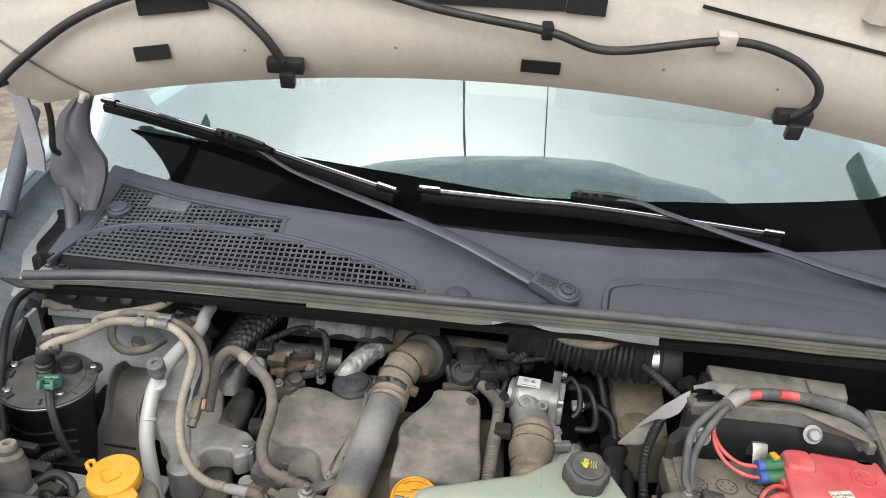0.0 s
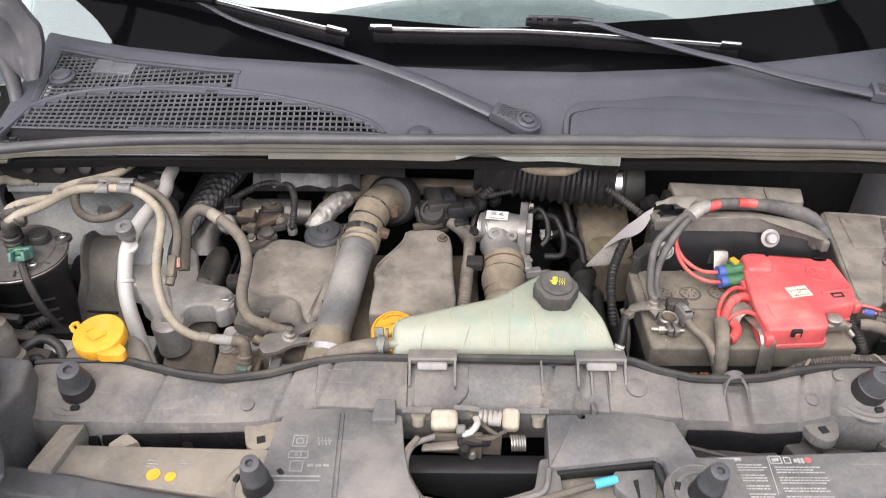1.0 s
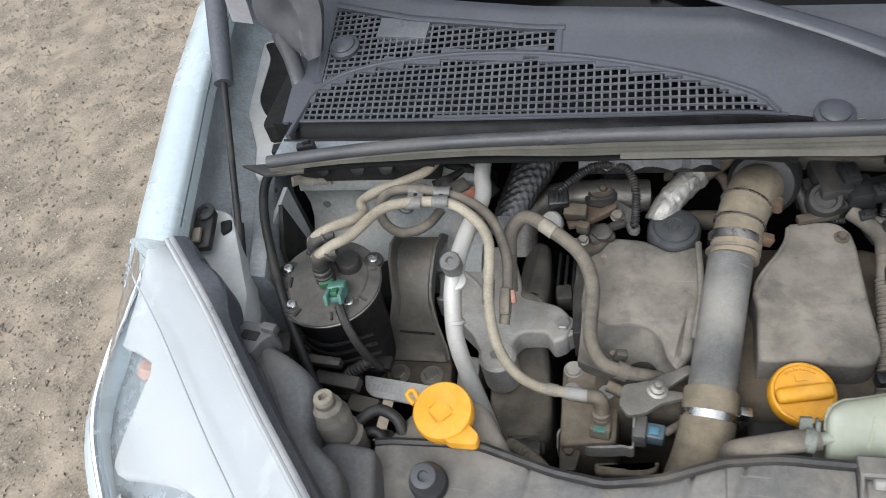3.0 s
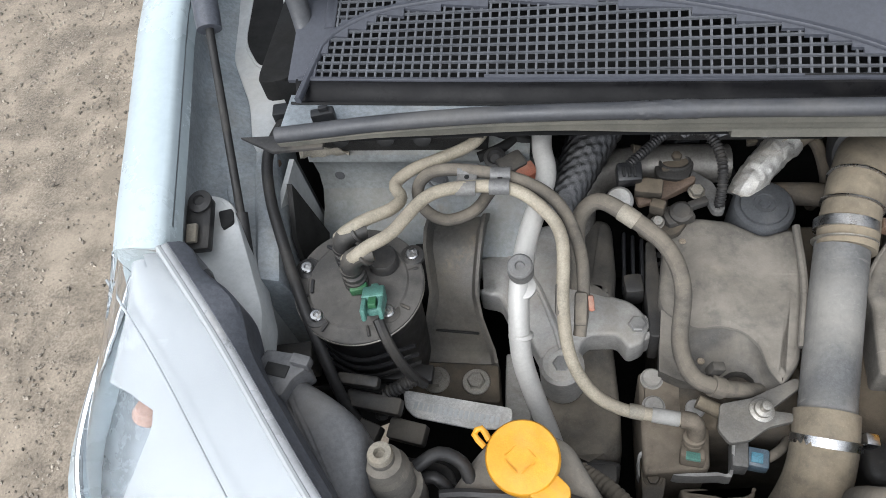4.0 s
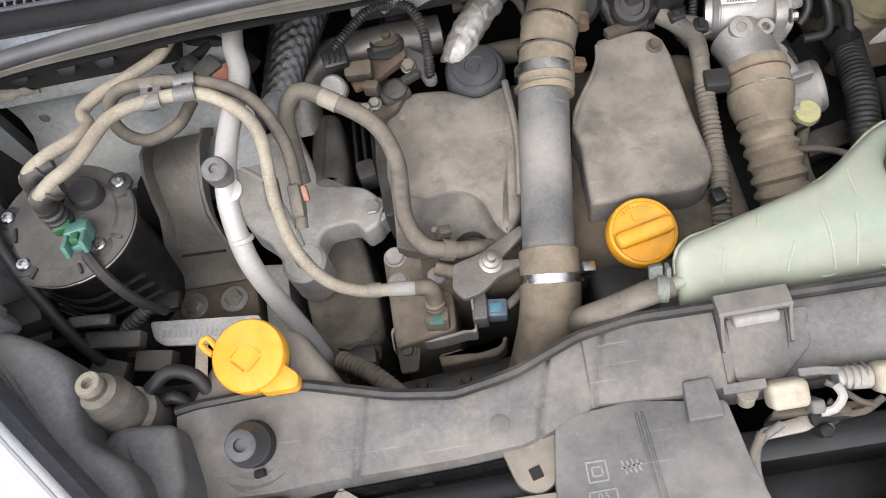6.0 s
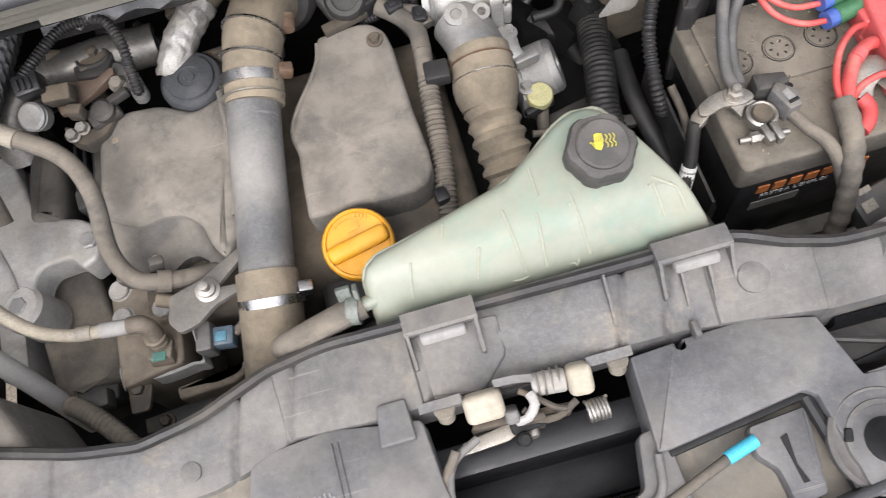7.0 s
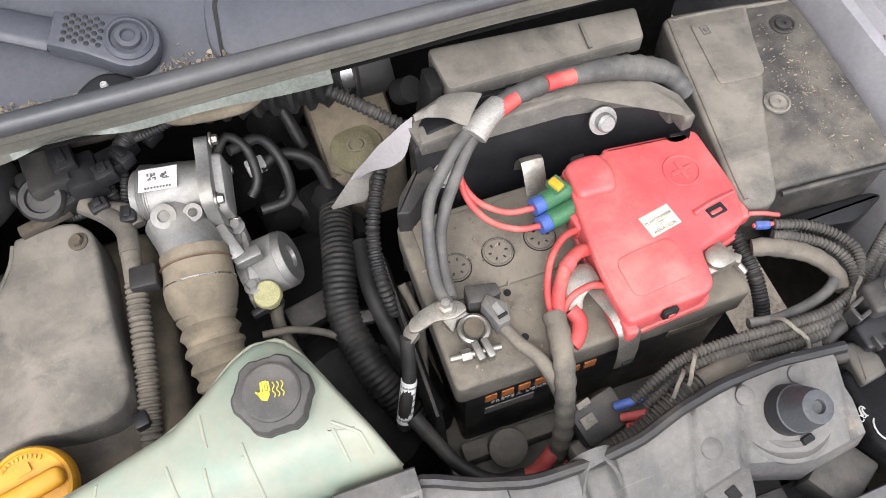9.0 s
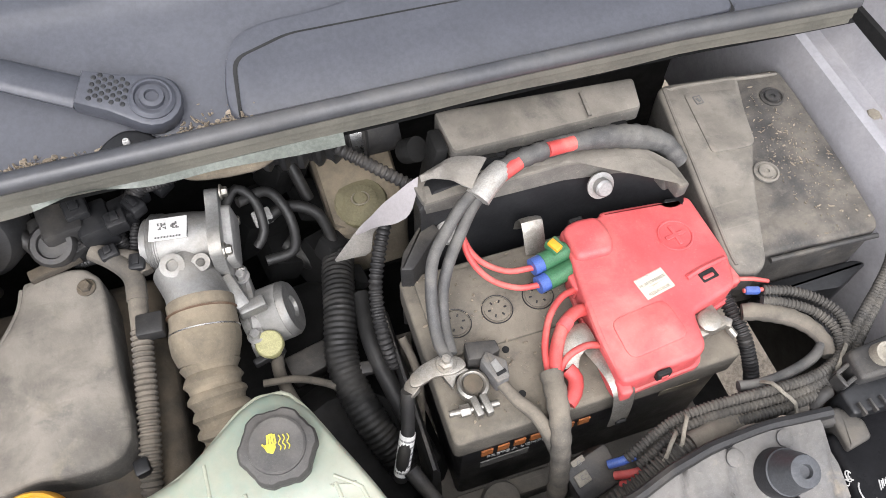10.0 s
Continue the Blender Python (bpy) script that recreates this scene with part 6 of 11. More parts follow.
lathe(bm, [(0.009, -0.014), (0.010, -0.012), (0.010, 0.012), (0.009, 0.014)], (0.022, -0.010, 0.792), (1, -0.1, 0), 20)
barrel = part("spring_barrel", bm, M_alu_dusty, latch)
for k in range(4):
    bm = bmesh.new()
    lathe(bm, [(0.010, -0.0012), (0.0112, 0.0), (0.010, 0.0012)], (0.013 + 0.006 * k, -0.010 + 0.0004 * k, 0.792), (1, -0.1, 0), 20)
    part("coil", bm, M_zinc, barrel)
bm = bmesh.new()
loft(bm, [[(x, -0.004 + d, 0.800), (x, 0.002 + d, 0.802), (x, 0.002 + d, 0.799), (x, -0.004 + d, 0.797)] for x, d in ((-0.022, 0.0), (-0.004, -0.001), (0.010, -0.004))])
part("top_bracket", bm, M_bracket_grey, latch)
bm = bmesh.new()
tube(bm, [(-0.004, -0.012, 0.800), (0.008, -0.020, 0.797), (0.020, -0.030, 0.793), (0.030, -0.034, 0.790)], 0.0026, 8)
tube(bm, [(-0.004, -0.026, 0.794), (0.006, -0.036, 0.788), (0.022, -0.038, 0.788), (0.040, -0.030, 0.792)], 0.0030, 8, flat=0.5)
part("release_lever", bm, M_grime, latch, "worn steel release lever")
bm = bmesh.new()
tube(bm, [(0.004, -0.016, 0.800), (0.006, -0.026, 0.800), (-0.002, -0.034, 0.794), (-0.012, -0.034, 0.790)], 0.0042, 8, flat=0.6)
part("hook", bm, M_alu_dusty, latch, "dull steel hook")
bm = bmesh.new()
prism(bm, rounded([(-0.062, -0.046), (-0.060, -0.036), (-0.018, -0.030), (-0.012, -0.040), (-0.022, -0.044)], 0.003), 0.772, 0.775, 0.0008)
part("cable_bracket", bm, M_zinc, latch, "thin steel cable bracket")
bm = bmesh.new()
box(bm, (0.002, -0.034, 0.776), (0.040, 0.012, 0.010), (20, 0, 4), 0.003)
lathe(bm, [(0.006, -0.006), (0.006, 0.006), (0.004, 0.008)], (-0.010, -0.046, 0.776), (0.2, -0.3, 1), 14)
part("carrier", bm, M_dark, latch)
for pts, z0, z1 in (([(-0.050, -0.030), (-0.046, -0.024), (0.036, -0.028), (0.036, -0.034)], 0.752, 0.783), ([(-0.012, -0.036), (-0.010, -0.030), (0.012, -0.032), (0.012, -0.038)], 0.742, 0.792)):
    bm = bmesh.new()
    prism(bm, rounded(pts, 0.002), z0, z1, 0.001)
    part("latch_plate", bm, M_grime, latch, "dirty dark steel plate")
bm = bmesh.new()
lathe(bm, [(0.0055, -0.004), (0.0055, 0.004), (0.004, 0.006)], (0.0, -0.039, 0.760), (0, -1, 0.2), 14)
part("pivot", bm, M_zinc, latch)
bm = bmesh.new()
coil = [(0.046 + 0.018 * k / 60, -0.040 + 0.0085 * math.cos(k * 0.63), 0.782 + 0.0085 * math.sin(k * 0.63)) for k in range(61)]
tube(bm, coil, 0.0016, 6, smooth=False)
part("spring", bm, M_zinc, latch, "dirty pale coil spring")

# ---- bumper upper edge and grille ----
def edge_y(x):
    """Rear edge of the bumper's lip."""
    return curve_at([(-0.60, -0.080), (-0.444, -0.104), (-0.40, -0.115), (-0.315, -0.131), (-0.21, -0.147), (-0.142, -0.153), (-0.079, -0.152), (-0.055, -0.143), (-0.03, -0.137), (0.03, -0.136), (0.072, -0.138), (0.090, -0.146), (0.110, -0.157), (0.174, -0.158), (0.233, -0.149), (0.339, -0.137), (0.62, -0.108)], x)


def lip_y(x):
    """Front edge of the lip, with three rounded tongues."""
    y = curve_at([(-0.60, -0.115), (-0.437, -0.138), (-0.31, -0.158), (-0.207, -0.171), (-0.114, -0.181), (-0.075, -0.178), (-0.045, -0.165), (-0.02, -0.162), (0.042, -0.163), (0.075, -0.167), (0.10, -0.180), (0.166, -0.184), (0.25, -0.175), (0.34, -0.166), (0.62, -0.138)], x)
    for c, w, d in ((-0.419, 0.021, 0.026), (-0.097, 0.022, 0.018), (0.127, 0.022, 0.017)):
        y -= d * max(0.0, 1 - ((x - c) / w) ** 2) ** 0.4
    return y


def seam_y(x):
    """Line of the seam towards the painted skin, with a hump round the badge."""
    y = curve_at([(-0.60, -0.130), (-0.451, -0.161), (-0.341, -0.184), (-0.237, -0.204), (-0.138, -0.218), (-0.085, -0.226), (-0.066, -0.222), (-0.055, -0.206), (-0.043, -0.186), (-0.030, -0.176), (-0.01, -0.171), (0.044, -0.171), (0.068, -0.178), (0.082, -0.194), (0.094, -0.216), (0.110, -0.229), (0.14, -0.232), (0.25, -0.226), (0.34, -0.216), (0.62, -0.182)], x)
    return min(y, lip_y(x) - 0.006)


M_lip = material("dark_grey_bumper_lip", (0.062, 0.064, 0.070), 0.42, dust=0.4, dust_colour=(0.150, 0.142, 0.130), scale=11, bump=0.25, grain=0.12, mottle=0.2, scratch=0.2)
SLOT = (0.174, 0.276)
bm = bmesh.new()
sec = []
for x in sorted(list(np.linspace(-0.546, 0.62, 420)) + [SLOT[0] - 0.0004, SLOT[0], SLOT[1], SLOT[1] + 0.0004]):
    y, g, f = edge_y(x), lip_y(x), seam_y(x)
    rear = [(x, y + 0.002, 0.770), (x, y, 0.798), (x, y - 0.002, 0.8005), (x, y - 0.006, 0.8015)]
    low = [(x, f, 0.7770), (x, f + 0.0005, 0.765), (x, f + 0.006, 0.740), (x, y, 0.735)]
    if SLOT[0] <= x <= SLOT[1]:
        mid = [(x, -0.1570, 0.8000), (x, -0.1580, 0.7985), (x, -0.1585, 0.7960), (x, -0.1590, 0.7500), (x, -0.2180 + 0.09 * (x - SLOT[0]), 0.7490), (x, -0.2185 + 0.09 * (x - SLOT[0]), 0.7825), (x, f + 0.0008, 0.7800)]
    else:
        mid = [(x, g + 0.0035, 0.7985), (x, g + 0.001, 0.7970), (x, g, 0.7950), (x, g - 0.0002, 0.7878), (x, g - 0.0010, 0.7870), (x, f + 0.0030, 0.7815), (x, f + 0.0008, 0.7800)]
    sec.append(rear + mid + low)
loft(bm, sec)
part("upper_edge", bm, M_lip, bumper, "dusty grey upper edge", sharp=40)
bm = bmesh.new()
tube(bm, [(x, seam_y(x) - 0.0022, 0.7735) for x in np.linspace(-0.578, 0.62, 260)], 0.0034, 8, smooth=False)
part("edge_seal", bm, M_black, bumper, "thin black seal line")
bm = bmesh.new()
sec = []
for x in np.linspace(-0.60, 0.62, 240):
    f = seam_y(x) - 0.005
    e0 = curve_at([(-0.60, -0.150), (-0.138, -0.228), (0.14, -0.240), (0.62, -0.190)], x)
    sec.append([(x, f, 0.762), (x, f - 0.002, 0.7705), (x, f - 0.008, 0.7715), (x, min(f - 0.016, e0 - 0.02), 0.768), (x, e0 - 0.085, 0.735), (x, e0 - 0.17, 0.68), (x, e0 - 0.21, 0.45), (x, e0 - 0.19, 0.45), (x, e0 - 0.15, 0.66), (x, f + 0.002, 0.74)])
loft(bm, sec)
part("skin", bm, M_bumper, bumper, "smooth dark grey bumper skin", sharp=50)
bm = bmesh.new()
prism(bm, [(0.176, -0.161), (0.274, -0.161), (0.274, -0.207), (0.176, -0.215)], 0.748, 0.7535, 0.0006)
part("slot_floor", bm, M_front_dusty, bumper, "sandy floor of the recess")
bm = bmesh.new()
prism(bm, rounded([(0.242, -0.161), (0.2745, -0.161), (0.2745, -0.198), (0.254, -0.200)], 0.002), 0.752, 0.786, 0.0015)
part("slot_block", bm, M_front, bumper)
bm = bmesh.new()
prism(bm, [(0.259, -0.174), (0.271, -0.173), (0.271, -0.190), (0.261, -0.192)], 0.782, 0.7865, 0)
part("block_hollow", bm, M_ink, bumper)
bm = bmesh.new()
tube(bm, [(0.186, -0.164, 0.780), (0.196, -0.178, 0.782), (0.203, -0.194, 0.776), (0.212, -0.208, 0.768), (0.202, -0.211, 0.760), (0.190, -0.194, 0.758)], 0.0026, 8, flat=1.8)
part("slot_strap", bm, M_plastic_clean, bumper, "torn black rubber strap")
bm = bmesh.new()
lathe(bm, [(0.006, 0), (0.006, 0.002), (0.003, 0.0025), (0.002, 0.001), (0, 0.001)], (-0.248, -0.190, 0.7845), n=16)
part("rivet", bm, M_bumper, bumper)

# ---- dim parts below: fan shroud and beams ----
under = thing("radiator_fan_shroud", (0, -0.1, 0.6), "dark plastic radiator fan shroud below the latch opening", "fan shroud")
bm = bmesh.new()
box(bm, (0.0, -0.075, 0.66), (0.60, 0.05, 0.03), (0, 0, 0), 0.006)
box(bm, (0.0, -0.120, 0.64), (0.60, 0.02, 0.03), (0, 0, 0), 0.004)
part("cross_rail", bm, M_plastic_clean, under)
bm = bmesh.new()
box(bm, (0.0, -0.15, 0.62), (0.8, 0.10, 0.01), (10, 0, 0), 0.002)
part("duct", bm, M_plastic, under)

for ob in (cov_c, cov_r, cov_rr, rel):
    ob.location += Vector((-0.010, 0.006, 0))

# ---- wiper arms ----
def wiper(name_at, pivot, arm, blade):
    ob = thing("windscreen_wiper", name_at, "black wiper arm with a slim metal-backed blade on the windscreen", "wiper", "wipers")
    p = Vector(pivot)
    up = Vector((0, -0.25, 1)).normalized()
    bm = bmesh.new()
    lathe(bm, [(0.030, -0.004), (0.030, 0.001), (0.027, 0.003), (0.022, 0.003)], p, up, 30)
    part("pivot_collar", bm, M_scuttle, ob)
    bm = bmesh.new()
    lathe(bm, [(0.017, 0.0), (0.017, 0.014), (0.014, 0.018), (0.012, 0.018), (0.011, 0.014), (0.008, 0.014), (0.0075, 0.019), (0.005, 0.020), (0.0045, 0.016), (0, 0.016)], p, up, 28)
    part("pivot_cap", bm, M_scuttle, ob)
    a = [Vector(q) for q in arm]
    # dimpled joint cover next to the pivot
    d = (a[1] - a[0]).normalized()
    side = d.cross(up).normalized()
    n = side.cross(d)
    m = Matrix((d, side, n)).transposed().to_4x4()
    m.translation = a[0]
    bm = bmesh.new()
    ln = (a[1] - a[0]).length
    prism(bm, [(0.002 + 0.0225 * math.cos(radians(q)), 0.0225 * math.sin(radians(q))) for q in range(80, 281, 20)] + [(ln * 0.55, -0.0165), (ln, -0.0145), (ln, 0.0145), (ln * 0.55, 0.0165)], -0.004, 0.012, 0.003, m=m)
    joint = part("joint_cover", bm, M_scuttle, ob)
    bm = bmesh.new()
    lathe(bm, [(0.0175, -0.002), (0.0175, 0.002), (0.0150, 0.0045), (0.0135, 0.0045), (0.0125, 0.0015), (0.0095, 0.0015), (0.0090, 0.0055), (0.0055, 0.0062), (0.0050, 0.003), (0, 0.003)], m @ Vector((0.002, 0, 0.012)), n, 30)
    part("pivot_nut", bm, M_scuttle, joint)
    bm = bmesh.new()
    for i in range(7):
        for j in range(4):
            c = m @ Vector((0.022 + i * (ln - 0.028) / 7, -0.009 + 0.006 * j + 0.003 * (i % 2), 0.0122))
            lathe(bm, [(0.0021, 0), (0.0014, 0.0006), (0, 0.0007)], c, n, 8)
    tagged(part("dimple", bm, M_plastic_clean, joint), kind="stuff")
    bm = bmesh.new()
    tube(bm, a[1:], [0.0155, 0.0140, 0.0118, 0.0098, 0.0082, 0.0075, 0.0070], 14, 0.012, flat=0.42)
    part("arm", bm, M_scuttle, ob)
    b = [Vector(q) for q in blade]
    bm = bmesh.new()
    tube(bm, b, 0.0048, 10, 0.02, flat=0.9)
    part("blade_spine", bm, M_rail, ob, "dark glossy blade spine")
    bm = bmesh.new()
    tube(bm, [q + Vector((0, -0.0026, 0.0038)) for q in b], 0.0012, 8, 0.02)
    part("metal_edge", bm, M_chrome, ob, "bright metal edge")
    bm = bmesh.new()
    tube(bm, [q + Vector((0, -0.003, -0.012)) for q in b], 0.0058, 8, 0.02, flat=1.6)
    part("rubber_strip", bm, M_tray, ob)
    for e, f in ((b[0], b[1]), (b[-1], b[-2])):
        bm = bmesh.new()
        g = (f - e).normalized()
        tube(bm, [e - g * 0.008, e - g * 0.005, e + g * 0.030], [0.004, 0.0082, 0.0080], 12, smooth=False)
        cap_e = part("end_cap", bm, M_tray, ob)
        # chrome strip laid on the black cap to paint its highlight
        bm = bmesh.new()
        tube(bm, [e - g * 0.004 + Vector((0, -0.003, 0.0062)), e + g * 0.029 + Vector((0, -0.003, 0.0062))], 0.0026, 8, smooth=False)
        part("cap_glint", bm, M_chrome, cap_e)
    mid = a[-1]
    g = (b[-1] - b[0]).normalized()
    bm = bmesh.new()
    tube(bm, [mid - g * 0.032, mid - g * 0.026, mid + g * 0.02, mid + g * 0.065, mid + g * 0.085], [0.006, 0.0105, 0.0115, 0.009, 0.005], 12, smooth=False)
    con_w = part("connector", bm, M_tray, ob, "black blade connector")
    bm = bmesh.new()
    tube(bm, [mid - g * 0.028 + Vector((0, -0.004, 0.0095)), mid + g * 0.03 + Vector((0, -0.004, 0.0115)), mid + g * 0.07 + Vector((0, -0.004, 0.009))], 0.0030, 8)
    part("connector_ridge", bm, M_rail, con_w)
    bm = bmesh.new()
    for k in range(3):
        box(bm, mid + g * (-0.020 + 0.016 * k) + Vector((0, -0.008, 0.006)), (0.008, 0.006, 0.010), (0, 0, 0), 0.001)
    part("connector_claw", bm, M_plastic_clean, con_w)
    return ob


wiper((0.09, 0.41, 0.97), (0.092, 0.412, 0.968), [(0.088, 0.402, 0.978), (0.036, 0.420, 0.992), (-0.075, 0.465, 1.024), (-0.204, 0.520, 1.046), (-0.331, 0.565, 1.067), (-0.389, 0.583, 1.082), (-0.440, 0.600, 1.103), (-0.492, 0.618, 1.112)],
      [(-0.772, 0.735, 1.124), (-0.659, 0.690, 1.121), (-0.505, 0.632, 1.112), (-0.329, 0.568, 1.093), (-0.194, 0.526, 1.076)])
wiper((0.62, 0.47, 0.97), (0.690, 0.480, 0.985), [(0.685, 0.478, 0.990), (0.635, 0.484, 0.996), (0.509, 0.490, 1.020), (0.429, 0.500, 1.038), (0.348, 0.505, 1.055), (0.239, 0.510, 1.083), (0.184, 0.514, 1.098), (0.120, 0.515, 1.097)],
      [(-0.148, 0.518, 1.086), (-0.010, 0.509, 1.086), (0.106, 0.511, 1.084), (0.260, 0.518, 1.071), (0.429, 0.537, 1.051)])

# ---- engine block and what lies deep in the bay ----
block = thing("engine_block", (-0.1, 0.28, 0.4), "grimy dark engine block deep in the bay", "engine")
bm = bmesh.new()
box(bm, (-0.16, 0.29, 0.56), (0.36, 0.26, 0.34), bevel=0.02, seg=3)
part("casting", bm, M_grime, block)
bm = bmesh.new()
prism(bm, rounded([(-0.437, 0.30), (-0.436, 0.365), (-0.430, 0.398), (-0.415, 0.405), (-0.400, 0.398), (-0.395, 0.33), (-0.397, 0.29)], 0.012), 0.55, 0.757, 0.014, 4)
part("timing_cover", bm, M_plastic, block, "dusty black plastic belt cover")
bm = bmesh.new()
box(bm, (-0.415, 0.118, 0.690), (0.045, 0.020, 0.022), bevel=0.004)
part("cover_lug", bm, M_plastic, block)
bm = bmesh.new()
for k in range(9):
    tube(bm, [(-0.365 + 0.002 * k, 0.26 + 0.014 * k, 0.745), (-0.345 + 0.002 * k, 0.262 + 0.014 * k, 0.742)], 0.004, 6, smooth=False)
part("cam_gear", bm, M_dark, block)
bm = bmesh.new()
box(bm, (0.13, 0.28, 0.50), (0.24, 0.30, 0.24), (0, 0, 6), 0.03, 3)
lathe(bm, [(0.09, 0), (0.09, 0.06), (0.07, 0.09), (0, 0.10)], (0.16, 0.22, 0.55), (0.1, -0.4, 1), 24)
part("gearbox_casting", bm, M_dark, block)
# rear of the engine: turbo pipe, lifting plate, levers and sensors
bm = bmesh.new()
tube(bm, [(-0.441, 0.392, 0.74), (-0.4405, 0.410, 0.765), (-0.433, 0.428, 0.776), (-0.4195, 0.443, 0.781), (-0.398, 0.4535, 0.783), (-0.372, 0.4580, 0.783), (-0.33, 0.462, 0.782), (-0.27, 0.468, 0.775)], 0.0225, 24)
part("turbo_pipe", bm, M_turbo, block, "dull metal turbo pipe elbow")
bm = bmesh.new()
tube(bm, [(-0.225, 0.434, 0.760), (-0.185, 0.433, 0.762), (-0.14, 0.428, 0.762)], 0.0135, 16)
part("rail_pipe", bm, M_grime, block)
bm = bmesh.new()
prism(bm, rounded([(-0.356, 0.468), (-0.336, 0.479), (-0.320, 0.478), (-0.309, 0.450), (-0.318, 0.424), (-0.352, 0.428)], 0.007), 0.792, 0.799, 0.002)
plate_r = part("lifting_plate", bm, M_strap_dark, block, "dusty dark lifting plate")
bm = bmesh.new()
prism(bm, [(-0.331 + 0.0145 * math.cos(a), 0.4485 + 0.0085 * math.sin(a)) for a in np.linspace(0, 2 * math.pi, 25)[:-1]], 0.793, 0.8002, 0)
part("lifting_hole", bm, M_ink, plate_r)
bm = bmesh.new()
tube(bm, [(-0.331 + 0.0165 * math.cos(a), 0.4485 + 0.0105 * math.sin(a), 0.800) for a in np.linspace(0, 2 * math.pi, 25)], 0.0024, 8, smooth=False)
part("lifting_rim", bm, M_strap_dark, plate_r)
bm = bmesh.new()
prism(bm, rounded([(-0.369, 0.428), (-0.330, 0.421), (-0.311, 0.430), (-0.309, 0.4225), (-0.335, 0.407), (-0.350, 0.399), (-0.372, 0.392), (-0.377, 0.408)], 0.004), 0.788, 0.797, 0.0015, tilt=lambda x, y: 0.25 * (y - 0.41))
part("rusty_clip", bm, M_rust_brown, block, "rust-brown folded clip")
bm = bmesh.new()
prism(bm, rounded([(-0.320, 0.441), (-0.310, 0.442), (-0.290, 0.425), (-0.279, 0.392), (-0.283, 0.383), (-0.293, 0.384), (-0.300, 0.404), (-0.318, 0.415)], 0.005), 0.786, 0.794, 0.002)
lever = part("lever", bm, M_bracket_grey, block, "dusty grey pressed lever")
bm = bmesh.new()
hexbolt(bm, (-0.309, 0.4105, 0.794), 0.0080, (0, -0.2, 1), 1.15)
part("bolt", bm, M_zinc, lever)
bm = bmesh.new()
prism(bm, [(-0.290, 0.397), (-0.284, 0.396), (-0.286, 0.388), (-0.291, 0.389)], 0.790, 0.7946, 0)
part("lever_slot", bm, M_ink, lever)
bm = bmesh.new()
box(bm, (-0.384, 0.410, 0.826), (0.027, 0.022, 0.024), (20, 0, 6), 0.003)
plug_b = part("sensor_plug", bm, M_plastic_clean, block, "black multi-pin plug")
for dx in (-0.006, 0.0, 0.006):
    bm = bmesh.new()
    box(bm, (-0.384 + dx, 0.4045, 0.8375), (0.0028, 0.012, 0.004), (20, 0, 6), 0.0005)
    part("plug_rib", bm, M_ink, plug_b)
bm = bmesh.new()
lathe(bm, [(0.0135, -0.012), (0.0135, -0.004), (0.0150, -0.003), (0.0150, 0.000), (0.0135, 0.001), (0.0150, 0.002), (0.0150, 0.005), (0.0125, 0.007)], (-0.393, 0.389, 0.806), (-0.2, -0.5, 1), 24)
part("sensor_ring", bm, M_alu, block, "bright ribbed sensor body")
bm = bmesh.new()
box(bm, (-0.362, 0.402, 0.812), (0.030, 0.018, 0.020), (18, 0, -6), 0.003)
box(bm, (-0.352, 0.385, 0.800), (0.016, 0.012, 0.016), (0, 0, -20), 0.002)
part("sensor_bracket", bm, M_grime, block)
bm = bmesh.new()
box(bm, (-0.330, 0.384, 0.786), (0.034, 0.026, 0.014), (0, 0, 24), 0.005)
lathe(bm, [(0.0125, 0), (0.0125, 0.006), (0.009, 0.009)], (-0.327, 0.382, 0.792), (0, -0.2, 1), 20)
box(bm, (-0.309, 0.393, 0.796), (0.022, 0.009, 0.010), (0, 0, 24), 0.002)
part("cam_sensor", bm, M_plastic, block, "dusty cam sensor")
bm = bmesh.new()
prism(bm, rounded([(-0.375, 0.385), (-0.345, 0.372), (-0.318, 0.378), (-0.330, 0.360), (-0.352, 0.352), (-0.372, 0.368)], 0.005), 0.770, 0.786, 0.003)
part("rear_bracket", bm, M_grime, block)
for c in ((-0.3625, 0.3665, 0.789), (-0.352, 0.372, 0.789)):
    bm = bmesh.new()
    hexbolt(bm, c, 0.0065, (0, -0.3, 1), 1.2)
    part("bolt", bm, M_zinc, block)
for k in range(4):
    bm = bmesh.new()
    box(bm, (-0.386 + 0.010 * k, 0.352, 0.735), (0.004, 0.075 - 0.008 * k, 0.02), (0, 0, 0), 0.0015)
    part("cover_rib", bm, M_plastic_clean, block)
bm = bmesh.new()
prism(bm, rounded([(-0.362, 0.372), (-0.352, 0.372), (-0.346, 0.30), (-0.350, 0.25), (-0.360, 0.25), (-0.364, 0.31)], 0.003), 0.70, 0.752, 0.002)
part("cover_edge", bm, M_plastic, block)
bm = bmesh.new()
box(bm, (-0.376, 0.318, 0.735), (0.022, 0.026, 0.030), (0, 0, 8), 0.005)
part("cam_stud", bm, M_plastic, block)
bm = bmesh.new()
prism(bm, rounded([(-0.480, 0.455), (-0.458, 0.476), (-0.440, 0.450), (-0.452, 0.424), (-0.474, 0.440)], 0.006), 0.775, 0.787, 0.002)
part("dark_plate", bm, M_strap_dark, block)

# quilted heat shield
shield = thing("heat_shield", (-0.42, 0.46, 0.75), "crinkled quilted metal heat shield by the bulkhead", "heat shield")
bm = bmesh.new()
sec = []
